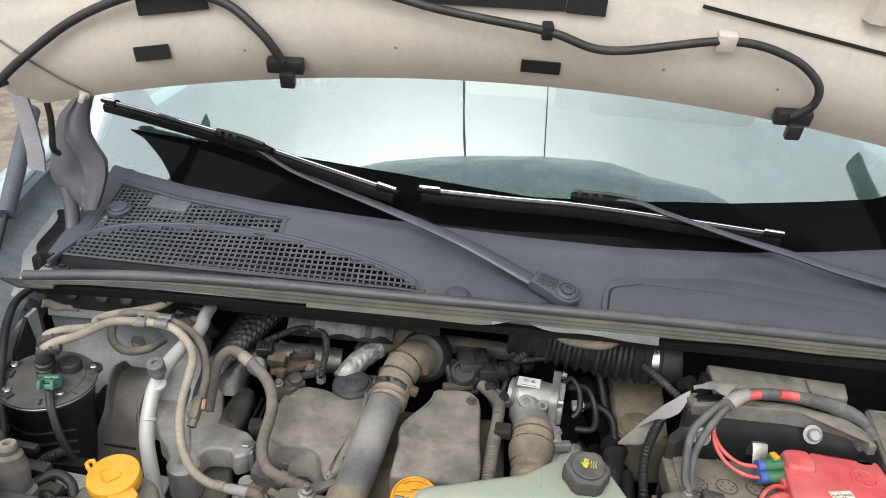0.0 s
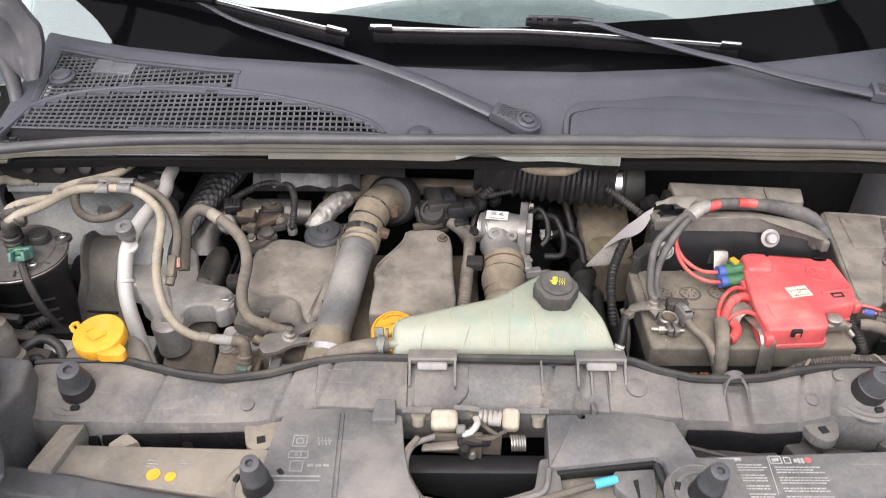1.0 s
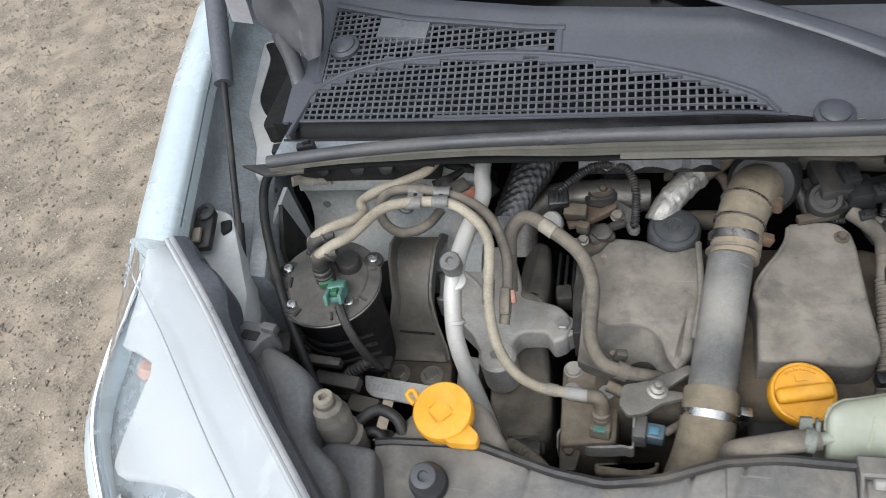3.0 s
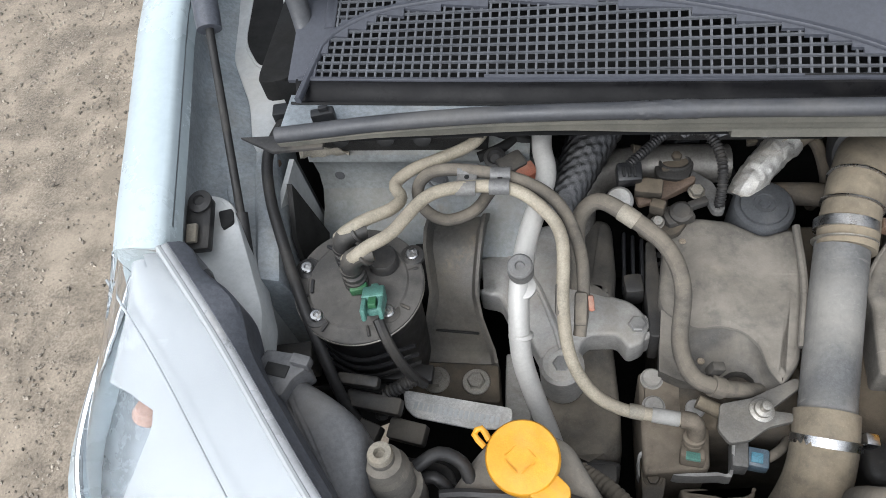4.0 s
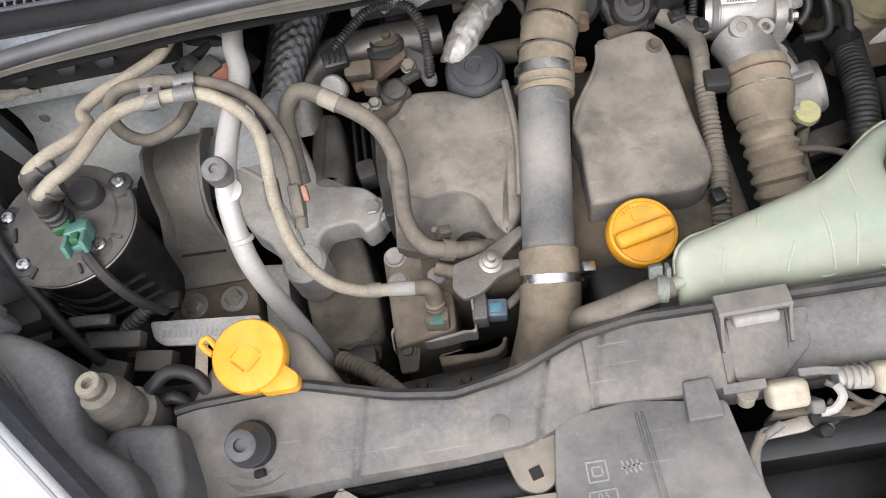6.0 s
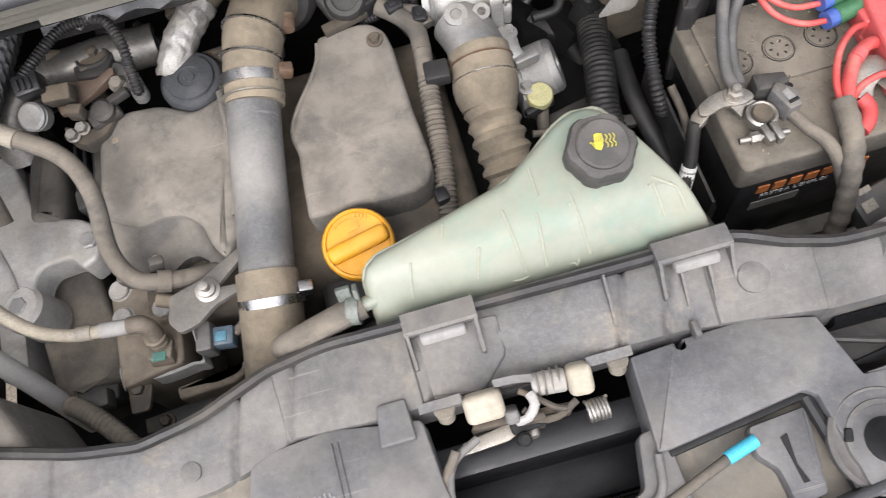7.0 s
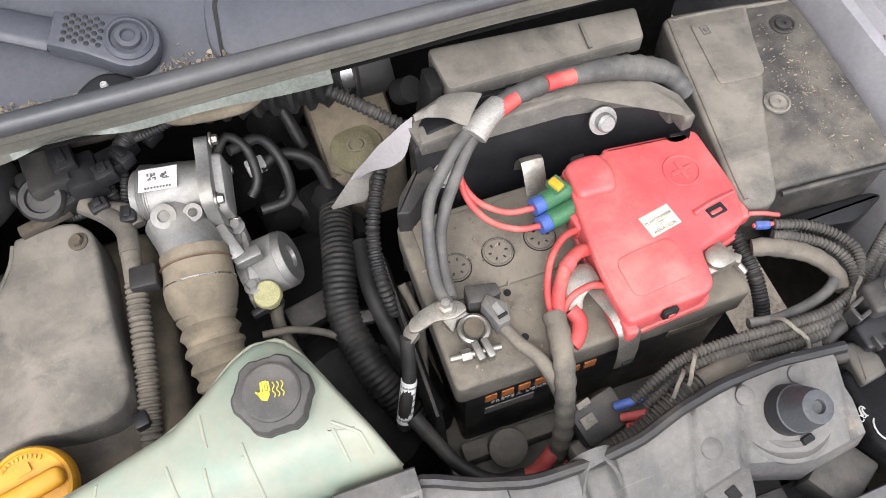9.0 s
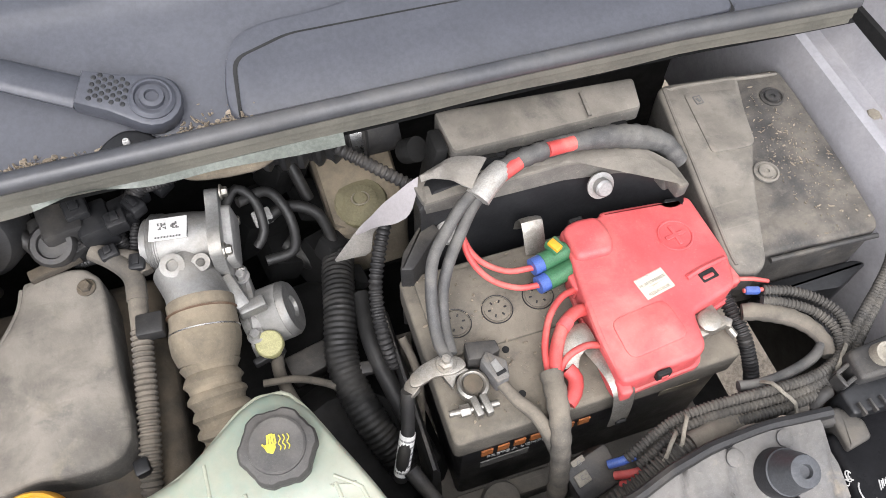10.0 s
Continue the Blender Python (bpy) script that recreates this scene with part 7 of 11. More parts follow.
for i in range(90):
    t = i / 89
    c = Vector((-0.405 - 0.052 * t, 0.500 - 0.122 * t, 0.852 - 0.045 * t))
    ring = []
    for k in range(48):
        a = 2 * math.pi * k / 48
        r = (0.034 - 0.016 * t) * (1 + 0.045 * math.sin(i * 0.9) * math.cos(k * 1.05))
        ring.append(c + Vector((r * math.cos(a), r * 0.45 * math.sin(a), r * 0.8 * math.sin(a))))
    sec.append(ring)
loft(bm, sec)
part("quilt", bm, M_foil, shield, sharp=70)
bm = bmesh.new()
rng = random.Random(11)
sec = []
for i in range(16):
    x = -0.36 + 0.012 * i
    sec.append([(x, 0.500 + 0.01 * rng.random(), 0.872 + 0.012 * rng.random()), (x, 0.470 + 0.012 * rng.random(), 0.858 + 0.014 * rng.random()), (x, 0.452 + 0.008 * rng.random(), 0.832 + 0.012 * rng.random()), (x, 0.46, 0.825), (x, 0.51, 0.86)])
loft(bm, sec)
part("foil", bm, M_foil, shield, "loose crumpled silver foil", sharp=20)

# foil-wrapped pipe
fp = thing("foil_wrapped_pipe", (-0.2, 0.46, 0.76), "beige foil-wrapped pipe coming from the bulkhead", "pipe")
bm = bmesh.new()
tube(bm, [(-0.150, 0.515, 0.830), (-0.175, 0.498, 0.815), (-0.200, 0.483, 0.806), (-0.222, 0.463, 0.800)], 0.0165, 18)
part("sleeve", bm, M_beige_rubber, fp)
bm = bmesh.new()
tube(bm, [(-0.205, 0.478, 0.8045), (-0.228, 0.457, 0.797), (-0.246, 0.436, 0.786), (-0.257, 0.418, 0.772)], [0.0172, 0.0180, 0.0178, 0.0185], 32, 0.0016)
bmesh.ops.triangulate(bm, faces=bm.faces[:])
for v in bm.verts:
    v.co += Vector((noise.noise(v.co * 120), noise.noise(v.co * 120 + Vector((9, 0, 0))), noise.noise(v.co * 120 + Vector((0, 9, 0))))) * 0.0022
part("foil", bm, M_silver_tape, fp, sharp=15)

# wiring at the back of the engine
loom = thing("engine_wiring", (-0.33, 0.42, 0.8), "black corrugated engine wiring with a small plug", "wiring")
bm = bmesh.new()
tube(bm, [(-0.384, 0.414, 0.838), (-0.369, 0.430, 0.840), (-0.344, 0.455, 0.841), (-0.320, 0.461, 0.840), (-0.297, 0.4535, 0.838), (-0.286, 0.428, 0.830), (-0.285, 0.403, 0.815), (-0.287, 0.390, 0.797)], 0.0046, 12, rib=0.0014, pitch=0.0040)
part("conduit", bm, M_rubber, loom)
bm = bmesh.new()
tube(bm, [(-0.55, 0.44, 0.86), (-0.52, 0.43, 0.87), (-0.49, 0.42, 0.865), (-0.465, 0.40, 0.85)], 0.009, 10)
tube(bm, [(-0.545, 0.40, 0.868), (-0.52, 0.41, 0.872), (-0.50, 0.43, 0.87)], 0.006, 10)
part("conduit", bm, M_dark, loom)
bm = bmesh.new()
lathe(bm, [(0.012, 0), (0.012, 0.01), (0.008, 0.012), (0.005, 0.008), (0, 0.008)], (-0.525, 0.392, 0.872), (0, -0.4, 1), 20)
part("grommet", bm, M_rubber, loom)
bm = bmesh.new()
box(bm, (-0.508, 0.385, 0.872), (0.030, 0.022, 0.020), (10, 0, 35), 0.004)
part("plug", bm, M_plastic, loom)
bm = bmesh.new()
box(bm, (-0.492, 0.378, 0.868), (0.022, 0.018, 0.016), (10, 0, 35), 0.003)
part("plug", bm, M_rust_red, loom, "faded red-brown plug")

# dark pipes, brackets and plugs behind the engine
back = thing("engine_rear_pipework", (-0.3, 0.46, 0.75), "grimy dark pipes, brackets and plugs behind the engine", "pipework")
rng = random.Random(21)
for k in range(16):
    x = -0.50 + 0.030 * k + 0.01 * rng.random()
    y, z = 0.445 + 0.06 * rng.random(), 0.74 + 0.08 * rng.random()
    bm = bmesh.new()
    if k % 3 == 0:
        box(bm, (x, y, z), (0.022 + 0.02 * rng.random(), 0.020, 0.030), (rng.random() * 40, rng.random() * 30, rng.random() * 60), 0.004)
        part("plug", bm, M_plastic_clean, back)
    elif k % 3 == 1:
        tube(bm, [(x, y, z + 0.02), (x + 0.02, y - 0.03 * rng.random(), z + 0.01), (x + 0.035, y - 0.04, z - 0.03), (x + 0.03, y - 0.03, z - 0.08)], 0.005 + 0.005 * rng.random(), 10)
        part("pipe", bm, M_rubber if k % 2 else M_grime, back)
    else:
        prism(bm, rounded([(x, y - 0.02), (x + 0.03, y - 0.012), (x + 0.034, y + 0.02), (x + 0.004, y + 0.014)], 0.005), z - 0.01, z - 0.004, 0.001)
        lathe(bm, [(0.006, 0), (0.006, 0.005), (0.004, 0.006), (0, 0.006)], (x + 0.017, y, z - 0.004), (0, 0, 1), 6)
        part("bracket", bm, M_grime, back)

# ---- engine covers ----
M_dish = material("oily_dark_cover_dish", (0.062, 0.060, 0.057), 0.5, dust=0.7, dust_colour=(0.165, 0.148, 0.124), scale=22, bump=0.3, mottle=0.3)
M_vent = material("worn_dark_cap", (0.052, 0.055, 0.060), 0.38, dust=0.35, dust_colour=(0.125, 0.118, 0.106), scale=24, bump=0.15)
cover_l = thing("engine_cover", (-0.28, 0.30, 0.74), "dusty grey moulded engine cover with an arched cut-out", "engine cover", "engine covers")
shape_l = rounded([(-0.343, 0.375), (-0.312, 0.389), (-0.275, 0.385), (-0.240, 0.366), (-0.212, 0.376), (-0.200, 0.372), (-0.203, 0.300), (-0.216, 0.225), (-0.236, 0.197), (-0.248, 0.215), (-0.254, 0.240), (-0.270, 0.255), (-0.292, 0.259), (-0.312, 0.254), (-0.330, 0.262), (-0.348, 0.274), (-0.352, 0.290)], 0.008)
bm = bmesh.new()
prism(bm, shape_l, 0.700, 0.772, 0.010, 3, tilt=lambda x, y: 0.10 * (y - 0.30))
part("shell", bm, M_cover, cover_l)
# dished hollow falling away to the cut-out
bm = bmesh.new()
rim_line = spline([(-0.236, 0.199, 0.757), (-0.247, 0.216, 0.757), (-0.254, 0.242, 0.759), (-0.270, 0.257, 0.761), (-0.292, 0.261, 0.761), (-0.312, 0.257, 0.761), (-0.330, 0.265, 0.762), (-0.349, 0.277, 0.763)], 0.004)
low_line = spline([(-0.246, 0.192, 0.728), (-0.255, 0.200, 0.736), (-0.259, 0.211, 0.741), (-0.266, 0.217, 0.743), (-0.280, 0.217, 0.744), (-0.300, 0.204, 0.745), (-0.325, 0.203, 0.745), (-0.352, 0.214, 0.745)], 0.004)
sec = []
for k in range(28):
    a, b = rim_line[round(k / 27 * (len(rim_line) - 1))], low_line[round(k / 27 * (len(low_line) - 1))]
    row = [a.lerp(b, u) + Vector((0, 0, -0.006 * math.sin(u * math.pi))) for u in (0, 0.2, 0.4, 0.6, 0.8, 1)]
    sec.append(row + [b + Vector((0, 0, -0.03)), a + Vector((0, 0, -0.03))])
loft(bm, sec)
part("hollow", bm, M_dish, cover_l, "dark oily dish of the cover")
bm = bmesh.new()
tube(bm, [(-0.208, 0.372, 0.785), (-0.207, 0.30, 0.778), (-0.216, 0.235, 0.770)], 0.0042, 8)
part("rim", bm, M_cover, cover_l)
bm = bmesh.new()
lathe(bm, [(0.034, -0.045), (0.034, 0.0), (0.031, 0.004), (0.026, 0.005), (0.025, 0.008), (0.012, 0.010), (0.011, 0.008), (0.006, 0.008), (0.005, 0.010), (0, 0.010)], (-0.237, 0.402, 0.778), (0.02, -0.12, 1), 32)
part("round_vent_cap", bm, M_vent, cover_l, "dark blue-grey round vent cap")
for c in ((-0.325, 0.355, 0.778), (-0.31, 0.226, 0.748)):
    bm = bmesh.new()
    lathe(bm, [(0.004, 0), (0.003, 0.001), (0, 0.0012)], c, n=10)
    part("mould_mark", bm, M_dirt, cover_l)

cover_r = thing("engine_cover", (-0.08, 0.29, 0.74), "dusty grey rounded engine cover", "engine cover", "engine covers")
shape_r = rounded([(-0.099, 0.410), (-0.054, 0.413), (-0.040, 0.410), (-0.028, 0.397), (-0.024, 0.374), (-0.022, 0.297), (-0.018, 0.250), (-0.019, 0.229), (-0.028, 0.214), (-0.043, 0.208), (-0.073, 0.208), (-0.099, 0.213), (-0.121, 0.210), (-0.148, 0.210), (-0.146, 0.260), (-0.144, 0.281), (-0.149, 0.305), (-0.139, 0.325), (-0.128, 0.347), (-0.113, 0.365), (-0.104, 0.386)], 0.005)
bm = bmesh.new()
prism(bm, shape_r, 0.690, 0.776, 0.007, 4, tilt=lambda x, y: 0.06 * (y - 0.3) - 0.08 * max(0, x + 0.05))
part("shell", bm, M_cover, cover_r)
bm = bmesh.new()
hexbolt(bm, (-0.040, 0.386, 0.780), 0.006, (0, -0.1, 1))
part("bolt", bm, M_grime, cover_r)
bm = bmesh.new()
tube(bm, [(-0.100, 0.402, 0.7795), (-0.104, 0.382, 0.7785), (-0.116, 0.360, 0.7770), (-0.131, 0.338, 0.7755), (-0.142, 0.318, 0.7745), (-0.145, 0.305, 0.7735)], 0.0024, 8)
part("rim", bm, M_cover, cover_r)
bm = bmesh.new()
prism(bm, rounded([(-0.160, 0.195), (-0.02, 0.19), (-0.015, 0.12), (-0.16, 0.12)], 0.02), 0.60, 0.715, 0.01, 3)
part("skirt", bm, M_plastic, cover_r)

# ---- oil filler cap ----
oil = thing("oil_filler_cap", (-0.105, 0.168, 0.75), "yellow plastic oil filler cap with a raised grip", "oil cap")
ax = Vector((0.06, -0.30, 1)).normalized()
bm = bmesh.new()
lathe(bm, [(0.033, -0.022), (0.0345, -0.018), (0.0345, -0.004), (0.033, -0.001), (0.0305, 0.0), (0.0295, -0.002), (0, -0.002)], (-0.106, 0.168, 0.774), ax, 40)
disc = part("disc", bm, M_yellow, oil)
bm = bmesh.new()
box(bm, Vector((-0.106, 0.166, 0.774)) + ax * 0.004, (0.060, 0.017, 0.014), (17, 0, 12), 0.006, 3)
part("grip", bm, M_yellow, oil)
bm = bmesh.new()
lathe(bm, [(0.024, -0.06), (0.024, -0.02)], (-0.106, 0.170, 0.774), ax, 24)
part("neck", bm, M_plastic, oil)
bm = bmesh.new()
for k in range(10):
    a = radians(60 + 8 * k)
    box(bm, Vector((-0.106 + 0.026 * math.cos(a), 0.168 + 0.025 * math.sin(a), 0.7745 + 0.0255 * math.sin(a) * 0.30 - 0.026 * math.cos(a) * 0.06)), (0.0024, 0.0030, 0.0012), (16, 0, math.degrees(a) - 90), 0)
part("embossed_bars", bm, M_yellow, oil, kind="stuff")
for x in (-0.112,):
    bm = bmesh.new()
    box(bm, Vector((-0.108, 0.184, 0.7785)), (0.012, 0.008, 0.001), (17, 0, 12), 0)
    part("embossed_symbol", bm, M_yellow, oil)

# ---- big intake pipe ----
M_pipe = material("grey_dusty_plastic_pipe", (0.104, 0.106, 0.109), 0.42, dust=0.7, dust_colour=(0.250, 0.237, 0.213), scale=16, bump=0.2, scratch=0.3)
pipe = thing("air_intake_pipe", (-0.19, 0.25, 0.75), "dusty grey plastic intake pipe with beige rubber ends and steel clamps", "intake pipe")
run = [(-0.172, 0.335, 0.802), (-0.180, 0.29, 0.790), (-0.188, 0.24, 0.775), (-0.196, 0.19, 0.762), (-0.200, 0.165, 0.757)]
bm = bmesh.new()
tube(bm, run, 0.0265, 26, 0.01)
part("plastic_pipe", bm, M_pipe, pipe, "grey plastic pipe")
bm = bmesh.new()
tube(bm, [(-0.199, 0.172, 0.758), (-0.2035, 0.140, 0.748), (-0.211, 0.110, 0.728), (-0.225, 0.085, 0.690), (-0.240, 0.07, 0.63), (-0.245, 0.05, 0.55)], [0.030, 0.0305, 0.030, 0.029, 0.029], 26, 0.008)
part("lower_boot", bm, M_beige_rubber, pipe, "beige rubber boot")
bm = bmesh.new()
tube(bm, [(-0.170, 0.330, 0.803), (-0.167, 0.345, 0.808), (-0.164, 0.362, 0.815), (-0.155, 0.392, 0.825), (-0.142, 0.425, 0.824), (-0.132, 0.448, 0.81)], [0.029, 0.0295, 0.0285, 0.0300, 0.0300, 0.0305, 0.030], 26, 0.006)
part("upper_boot", bm, M_beige_rubber, pipe, "beige rubber elbow")
bm = bmesh.new()
lathe(bm, [(0.044, -0.03), (0.044, 0.0), (0.038, 0.008), (0.030, 0.010)], (-0.128, 0.452, 0.812), (-0.25, -0.85, 0.45), 30)
part("collar", bm, M_rubber, pipe)
for at, ax2, r in (((-0.162, 0.372, 0.8195), (0.25, 0.9, 0.25), 0.0298), ((-0.153, 0.398, 0.8265), (0.35, 0.9, 0.12), 0.0305), ((-0.1705, 0.337, 0.805), (0.12, 0.95, 0.30), 0.0304)):
    bm = bmesh.new()
    lathe(bm, [(r, -0.0012), (r + 0.0012, -0.0006), (r + 0.0012, 0.0006), (r, 0.0012)], at, ax2, 32)
    part("wire_band", bm, M_bright if at[1] > 0.35 else M_zinc, pipe)


def band_clamp(at, axis, r, w, screw_dir, name="hose_clamp"):
    bm = bmesh.new()
    lathe(bm, [(r, -w / 2), (r + 0.0012, -w / 2), (r + 0.0012, w / 2), (r, w / 2)], at, axis, 36)
    ob = part(name, bm, M_bright, pipe, "bright steel hose clamp")
    c = Vector(at) + Vector(screw_dir).normalized() * (r + 0.006)
    bm = bmesh.new()
    box(bm, c, (0.014, 0.012, 0.014), (0, 20, 0), 0.002)
    part("clamp_screw", bm, M_bright if name == "hose_clamp" else M_copper, ob)
    return ob


band_clamp((-0.2015, 0.146, 0.7495), (0.11, 0.90, 0.40), 0.0305, 0.009, (1, 0, 0.25))
band_clamp((-0.168, 0.352, 0.8105), (0.14, 0.94, 0.32), 0.0300, 0.011, (1, 0, 0.1), "steel_clamp")
bm = bmesh.new()
lathe(bm, [(0.007, -0.008), (0.007, 0.008), (0.004, 0.009)], (-0.118, 0.398, 0.826), (0.2, 1, 0.1), 14)
part("clamp_screw", bm, M_copper, pipe)
# moulded marks on the lower boot, unreadable
bm = bmesh.new()
for k in range(5):
    box(bm, (-0.219 + 0.0052 * k, 0.106, 0.7575 - 0.0002 * k), (0.0036, 0.003, 0.0012), (-35, 0, 0), 0)
    box(bm, (-0.219 + 0.0052 * k, 0.100, 0.7535 - 0.0002 * k), (0.0036, 0.003, 0.0012), (-35, 0, 0), 0)
part("moulded_mark", bm, M_beige_hose, pipe, kind="stuff")
# bracket holding the pipe
M_bracket = material("dull_pressed_steel", (0.17, 0.165, 0.155), 0.5, metal=0.4, dust=0.5, dust_colour=(0.19, 0.17, 0.14), scale=30)
brk = thing("pipe_bracket", (-0.26, 0.17, 0.74), "dull metal bracket with a bolt holding the intake pipe", "bracket")
bm = bmesh.new()
prism(bm, rounded([(-0.300, 0.150), (-0.296, 0.176), (-0.266, 0.184), (-0.222, 0.208), (-0.216, 0.200), (-0.250, 0.172), (-0.228, 0.170), (-0.226, 0.163), (-0.252, 0.155), (-0.272, 0.140), (-0.290, 0.136)], 0.004), 0.752, 0.758, 0.001)
part("plate", bm, M_bracket, brk)
bm = bmesh.new()
lathe(bm, [(0.012, 0), (0.012, 0.002), (0.0085, 0.003), (0.0085, 0.008), (0.0045, 0.009), (0.0045, 0.018), (0, 0.019)], (-0.258, 0.171, 0.758), (0.1, -0.1, 1), 18)
part("stud_nut", bm, M_zinc, brk)

# ---- fuel filter ----
filt = thing("fuel_filter", (-0.655, 0.245, 0.70), "black cylindrical fuel filter with a dusty bolted lid", "fuel filter")
FA = Vector((0.06, -0.03, 1)).normalized()
FC = Vector((-0.655, 0.245, 0.852))
bm = bmesh.new()
lathe(bm, [(0.052, -0.17), (0.058, -0.165), (0.058, -0.03), (0.061, -0.026), (0.061, -0.006), (0.058, -0.004)], FC, FA, 48)
part("canister", bm, M_battery, filt, "glossy black canister")
bm = bmesh.new()
lathe(bm, [(0.0655, -0.006), (0.0665, -0.003), (0.0665, 0.002), (0.064, 0.004), (0.052, 0.005), (0.050, 0.007), (0.030, 0.009), (0, 0.010)], FC, FA, 56)
part("lid", bm, M_cap_grey, filt, "dusty dark lid")
for a in range(20, 380, 45):
    bm = bmesh.new()
    c = FC + Vector((0.057 * math.cos(radians(a)), 0.057 * math.sin(radians(a)), 0.0045 - 0.06 * 0.057 * math.cos(radians(a))))
    box(bm, c, (0.012, 0.003, 0.003), (0, 0, a), 0.001)
    part("lid_rib", bm, M_plastic, filt)
bm = bmesh.new()
lathe(bm, [(0.0667, -0.0025), (0.0674, -0.0018), (0.0674, -0.0008), (0.0667, 0)], FC, FA, 56)
part("rim_ring", bm, M_zinc, filt)
for p in ((-0.711, 0.258), (-0.690, 0.204), (-0.619, 0.214), (-0.604, 0.281)):
    z = FC.z + 0.004 - (p[0] - FC.x) * 0.06 + (p[1] - FC.y) * 0.03
    bm = bmesh.new()
    lathe(bm, [(0.012, -0.004), (0.012, 0.001), (0.010, 0.002)], (*p, z), FA, 20)
    lug = part("lug", bm, M_plastic, filt)
    bm = bmesh.new()
    screw(bm, (*p, z + 0.002), 0.0068, FA)
    part("screw", bm, M_bright, lug)
bm = bmesh.new()
lathe(bm, [(0.016, 0.0), (0.016, 0.010), (0.014, 0.013), (0, 0.0135)], FC + Vector((0.024, 0.022, 0.008)), FA, 26)
part("bleed_cap", bm, M_plastic, filt)
for c, away in ((Vector((-0.668, 0.268, 0.860)), Vector((0.022, 0.008, 0.010))), (Vector((-0.655, 0.243, 0.860)), Vector((0.021, 0.006, 0.012)))):
    bm = bmesh.new()
    lathe(bm, [(0.0125, 0), (0.0125, 0.006), (0.0105, 0.008), (0.0125, 0.010), (0.0125, 0.015), (0.0105, 0.017), (0.0122, 0.019), (0.0122, 0.024), (0.0100, 0.026), (0.0115, 0.029), (0.0115, 0.034)], c, (0.08, -0.05, 1), 20)
    port = part("quick_port", bm, M_plastic, filt)
    top = c + Vector((0.0035, -0.002, 0.036))
    bm = bmesh.new()
    tube(bm, [top - Vector((0, 0, 0.006)), top + Vector((0.001, 0, 0.006)), top + away * 0.4 + Vector((0, 0, 0.008)), top + away * 1.15], [0.0104, 0.0104, 0.0098, 0.0082], 16)
    part("elbow", bm, M_plastic, port, "dusty black elbow")
    bm = bmesh.new()
    lathe(bm, [(0.0105, -0.002), (0.0118, -0.0012), (0.0118, 0.0012), (0.0105, 0.002)], top + away * 0.75 + Vector((0, 0, 0.004)), away, 18)
    part("elbow_ring", bm, M_plastic, port)
bm = bmesh.new()
box(bm, (-0.6495, 0.2325, 0.8665), (0.018, 0.010, 0.010), (0, 0, 14), 0.002)
part("release_tab", bm, M_green_dark, filt, "small dark green tab")
pc = pose(-0.630, 0.214, 0.872, -25, 0, 10)
bm = bmesh.new()
for c, s in (((0, 0.009, 0), (0.022, 0.018, 0.017)), ((-0.0085, -0.010, 0), (0.005, 0.022, 0.014)), ((0.0085, -0.010, 0), (0.005, 0.022, 0.014)), ((0, -0.006, -0.004), (0.013, 0.012, 0.008)), ((0, 0.0215, 0.003), (0.008, 0.008, 0.007))):
    tmp = bmesh.new()
    box(tmp, c, s, (0, 0, 0), 0.002)
    joined(bm, tmp, pc)
plug = part("connector", bm, M_green, filt, "teal green connector")
bm = bmesh.new()
tmp = bmesh.new()
box(tmp, (0, -0.004, 0.004), (0.008, 0.016, 0.006), (0, 0, 0), 0.001)
joined(bm, tmp, pc)
part("latch", bm, M_green_dark, plug)
for p, r in (((-0.700, 0.236), 8), ((-0.688, 0.282), 60)):
    bm = bmesh.new()
    box(bm, (p[0], p[1], FC.z + 0.0075 - (p[0] - FC.x) * 0.06), (0.0035, 0.016, 0.004), (0, 0, r), 0.0012)
    part("lid_rib", bm, M_plastic_clean, filt)
bm = bmesh.new()
box(bm, (-0.640, 0.2, 0.74), (0.10, 0.02, 0.01), bevel=0.002)
for k in range(3):
    tube(bm, [(-0.715, 0.215 - 0.004 * k, 0.80 - 0.02 * k), (-0.66, 0.186, 0.80 - 0.02 * k), (-0.60, 0.205, 0.80 - 0.02 * k)], 0.0025, 6)
part("cradle", bm, M_battery, filt)
bm = bmesh.new()
tube(bm, [(-0.625, 0.200, 0.865), (-0.616, 0.184, 0.850), (-0.606, 0.174, 0.822), (-0.598, 0.172, 0.795), (-0.592, 0.176, 0.77)], 0.0055, 8)
tube(bm, [(-0.596, 0.174, 0.79), (-0.610, 0.165, 0.788), (-0.630, 0.158, 0.775), (-0.640, 0.15, 0.74)], 0.0062, 10, rib=0.0015, pitch=0.0045)
part("wiring", bm, M_rubber, filt)

# ---- fuel hoses ----
def hose_thing(name, label, pts, r, mat, ends=(), ribs=0.0):
    ob = thing(name, pts[0], label, "hose")
    bm = bmesh.new()
    tube(bm, pts, r, 14, 0.005, rib=ribs, pitch=0.005)
    part("tube", bm, mat, ob)
    for (a, b, rr, m2) in ends:
        bm = bmesh.new()
        tube(bm, [a, b], rr, 14, smooth=False)
        part("end_fitting", bm, m2, ob)
    return ob


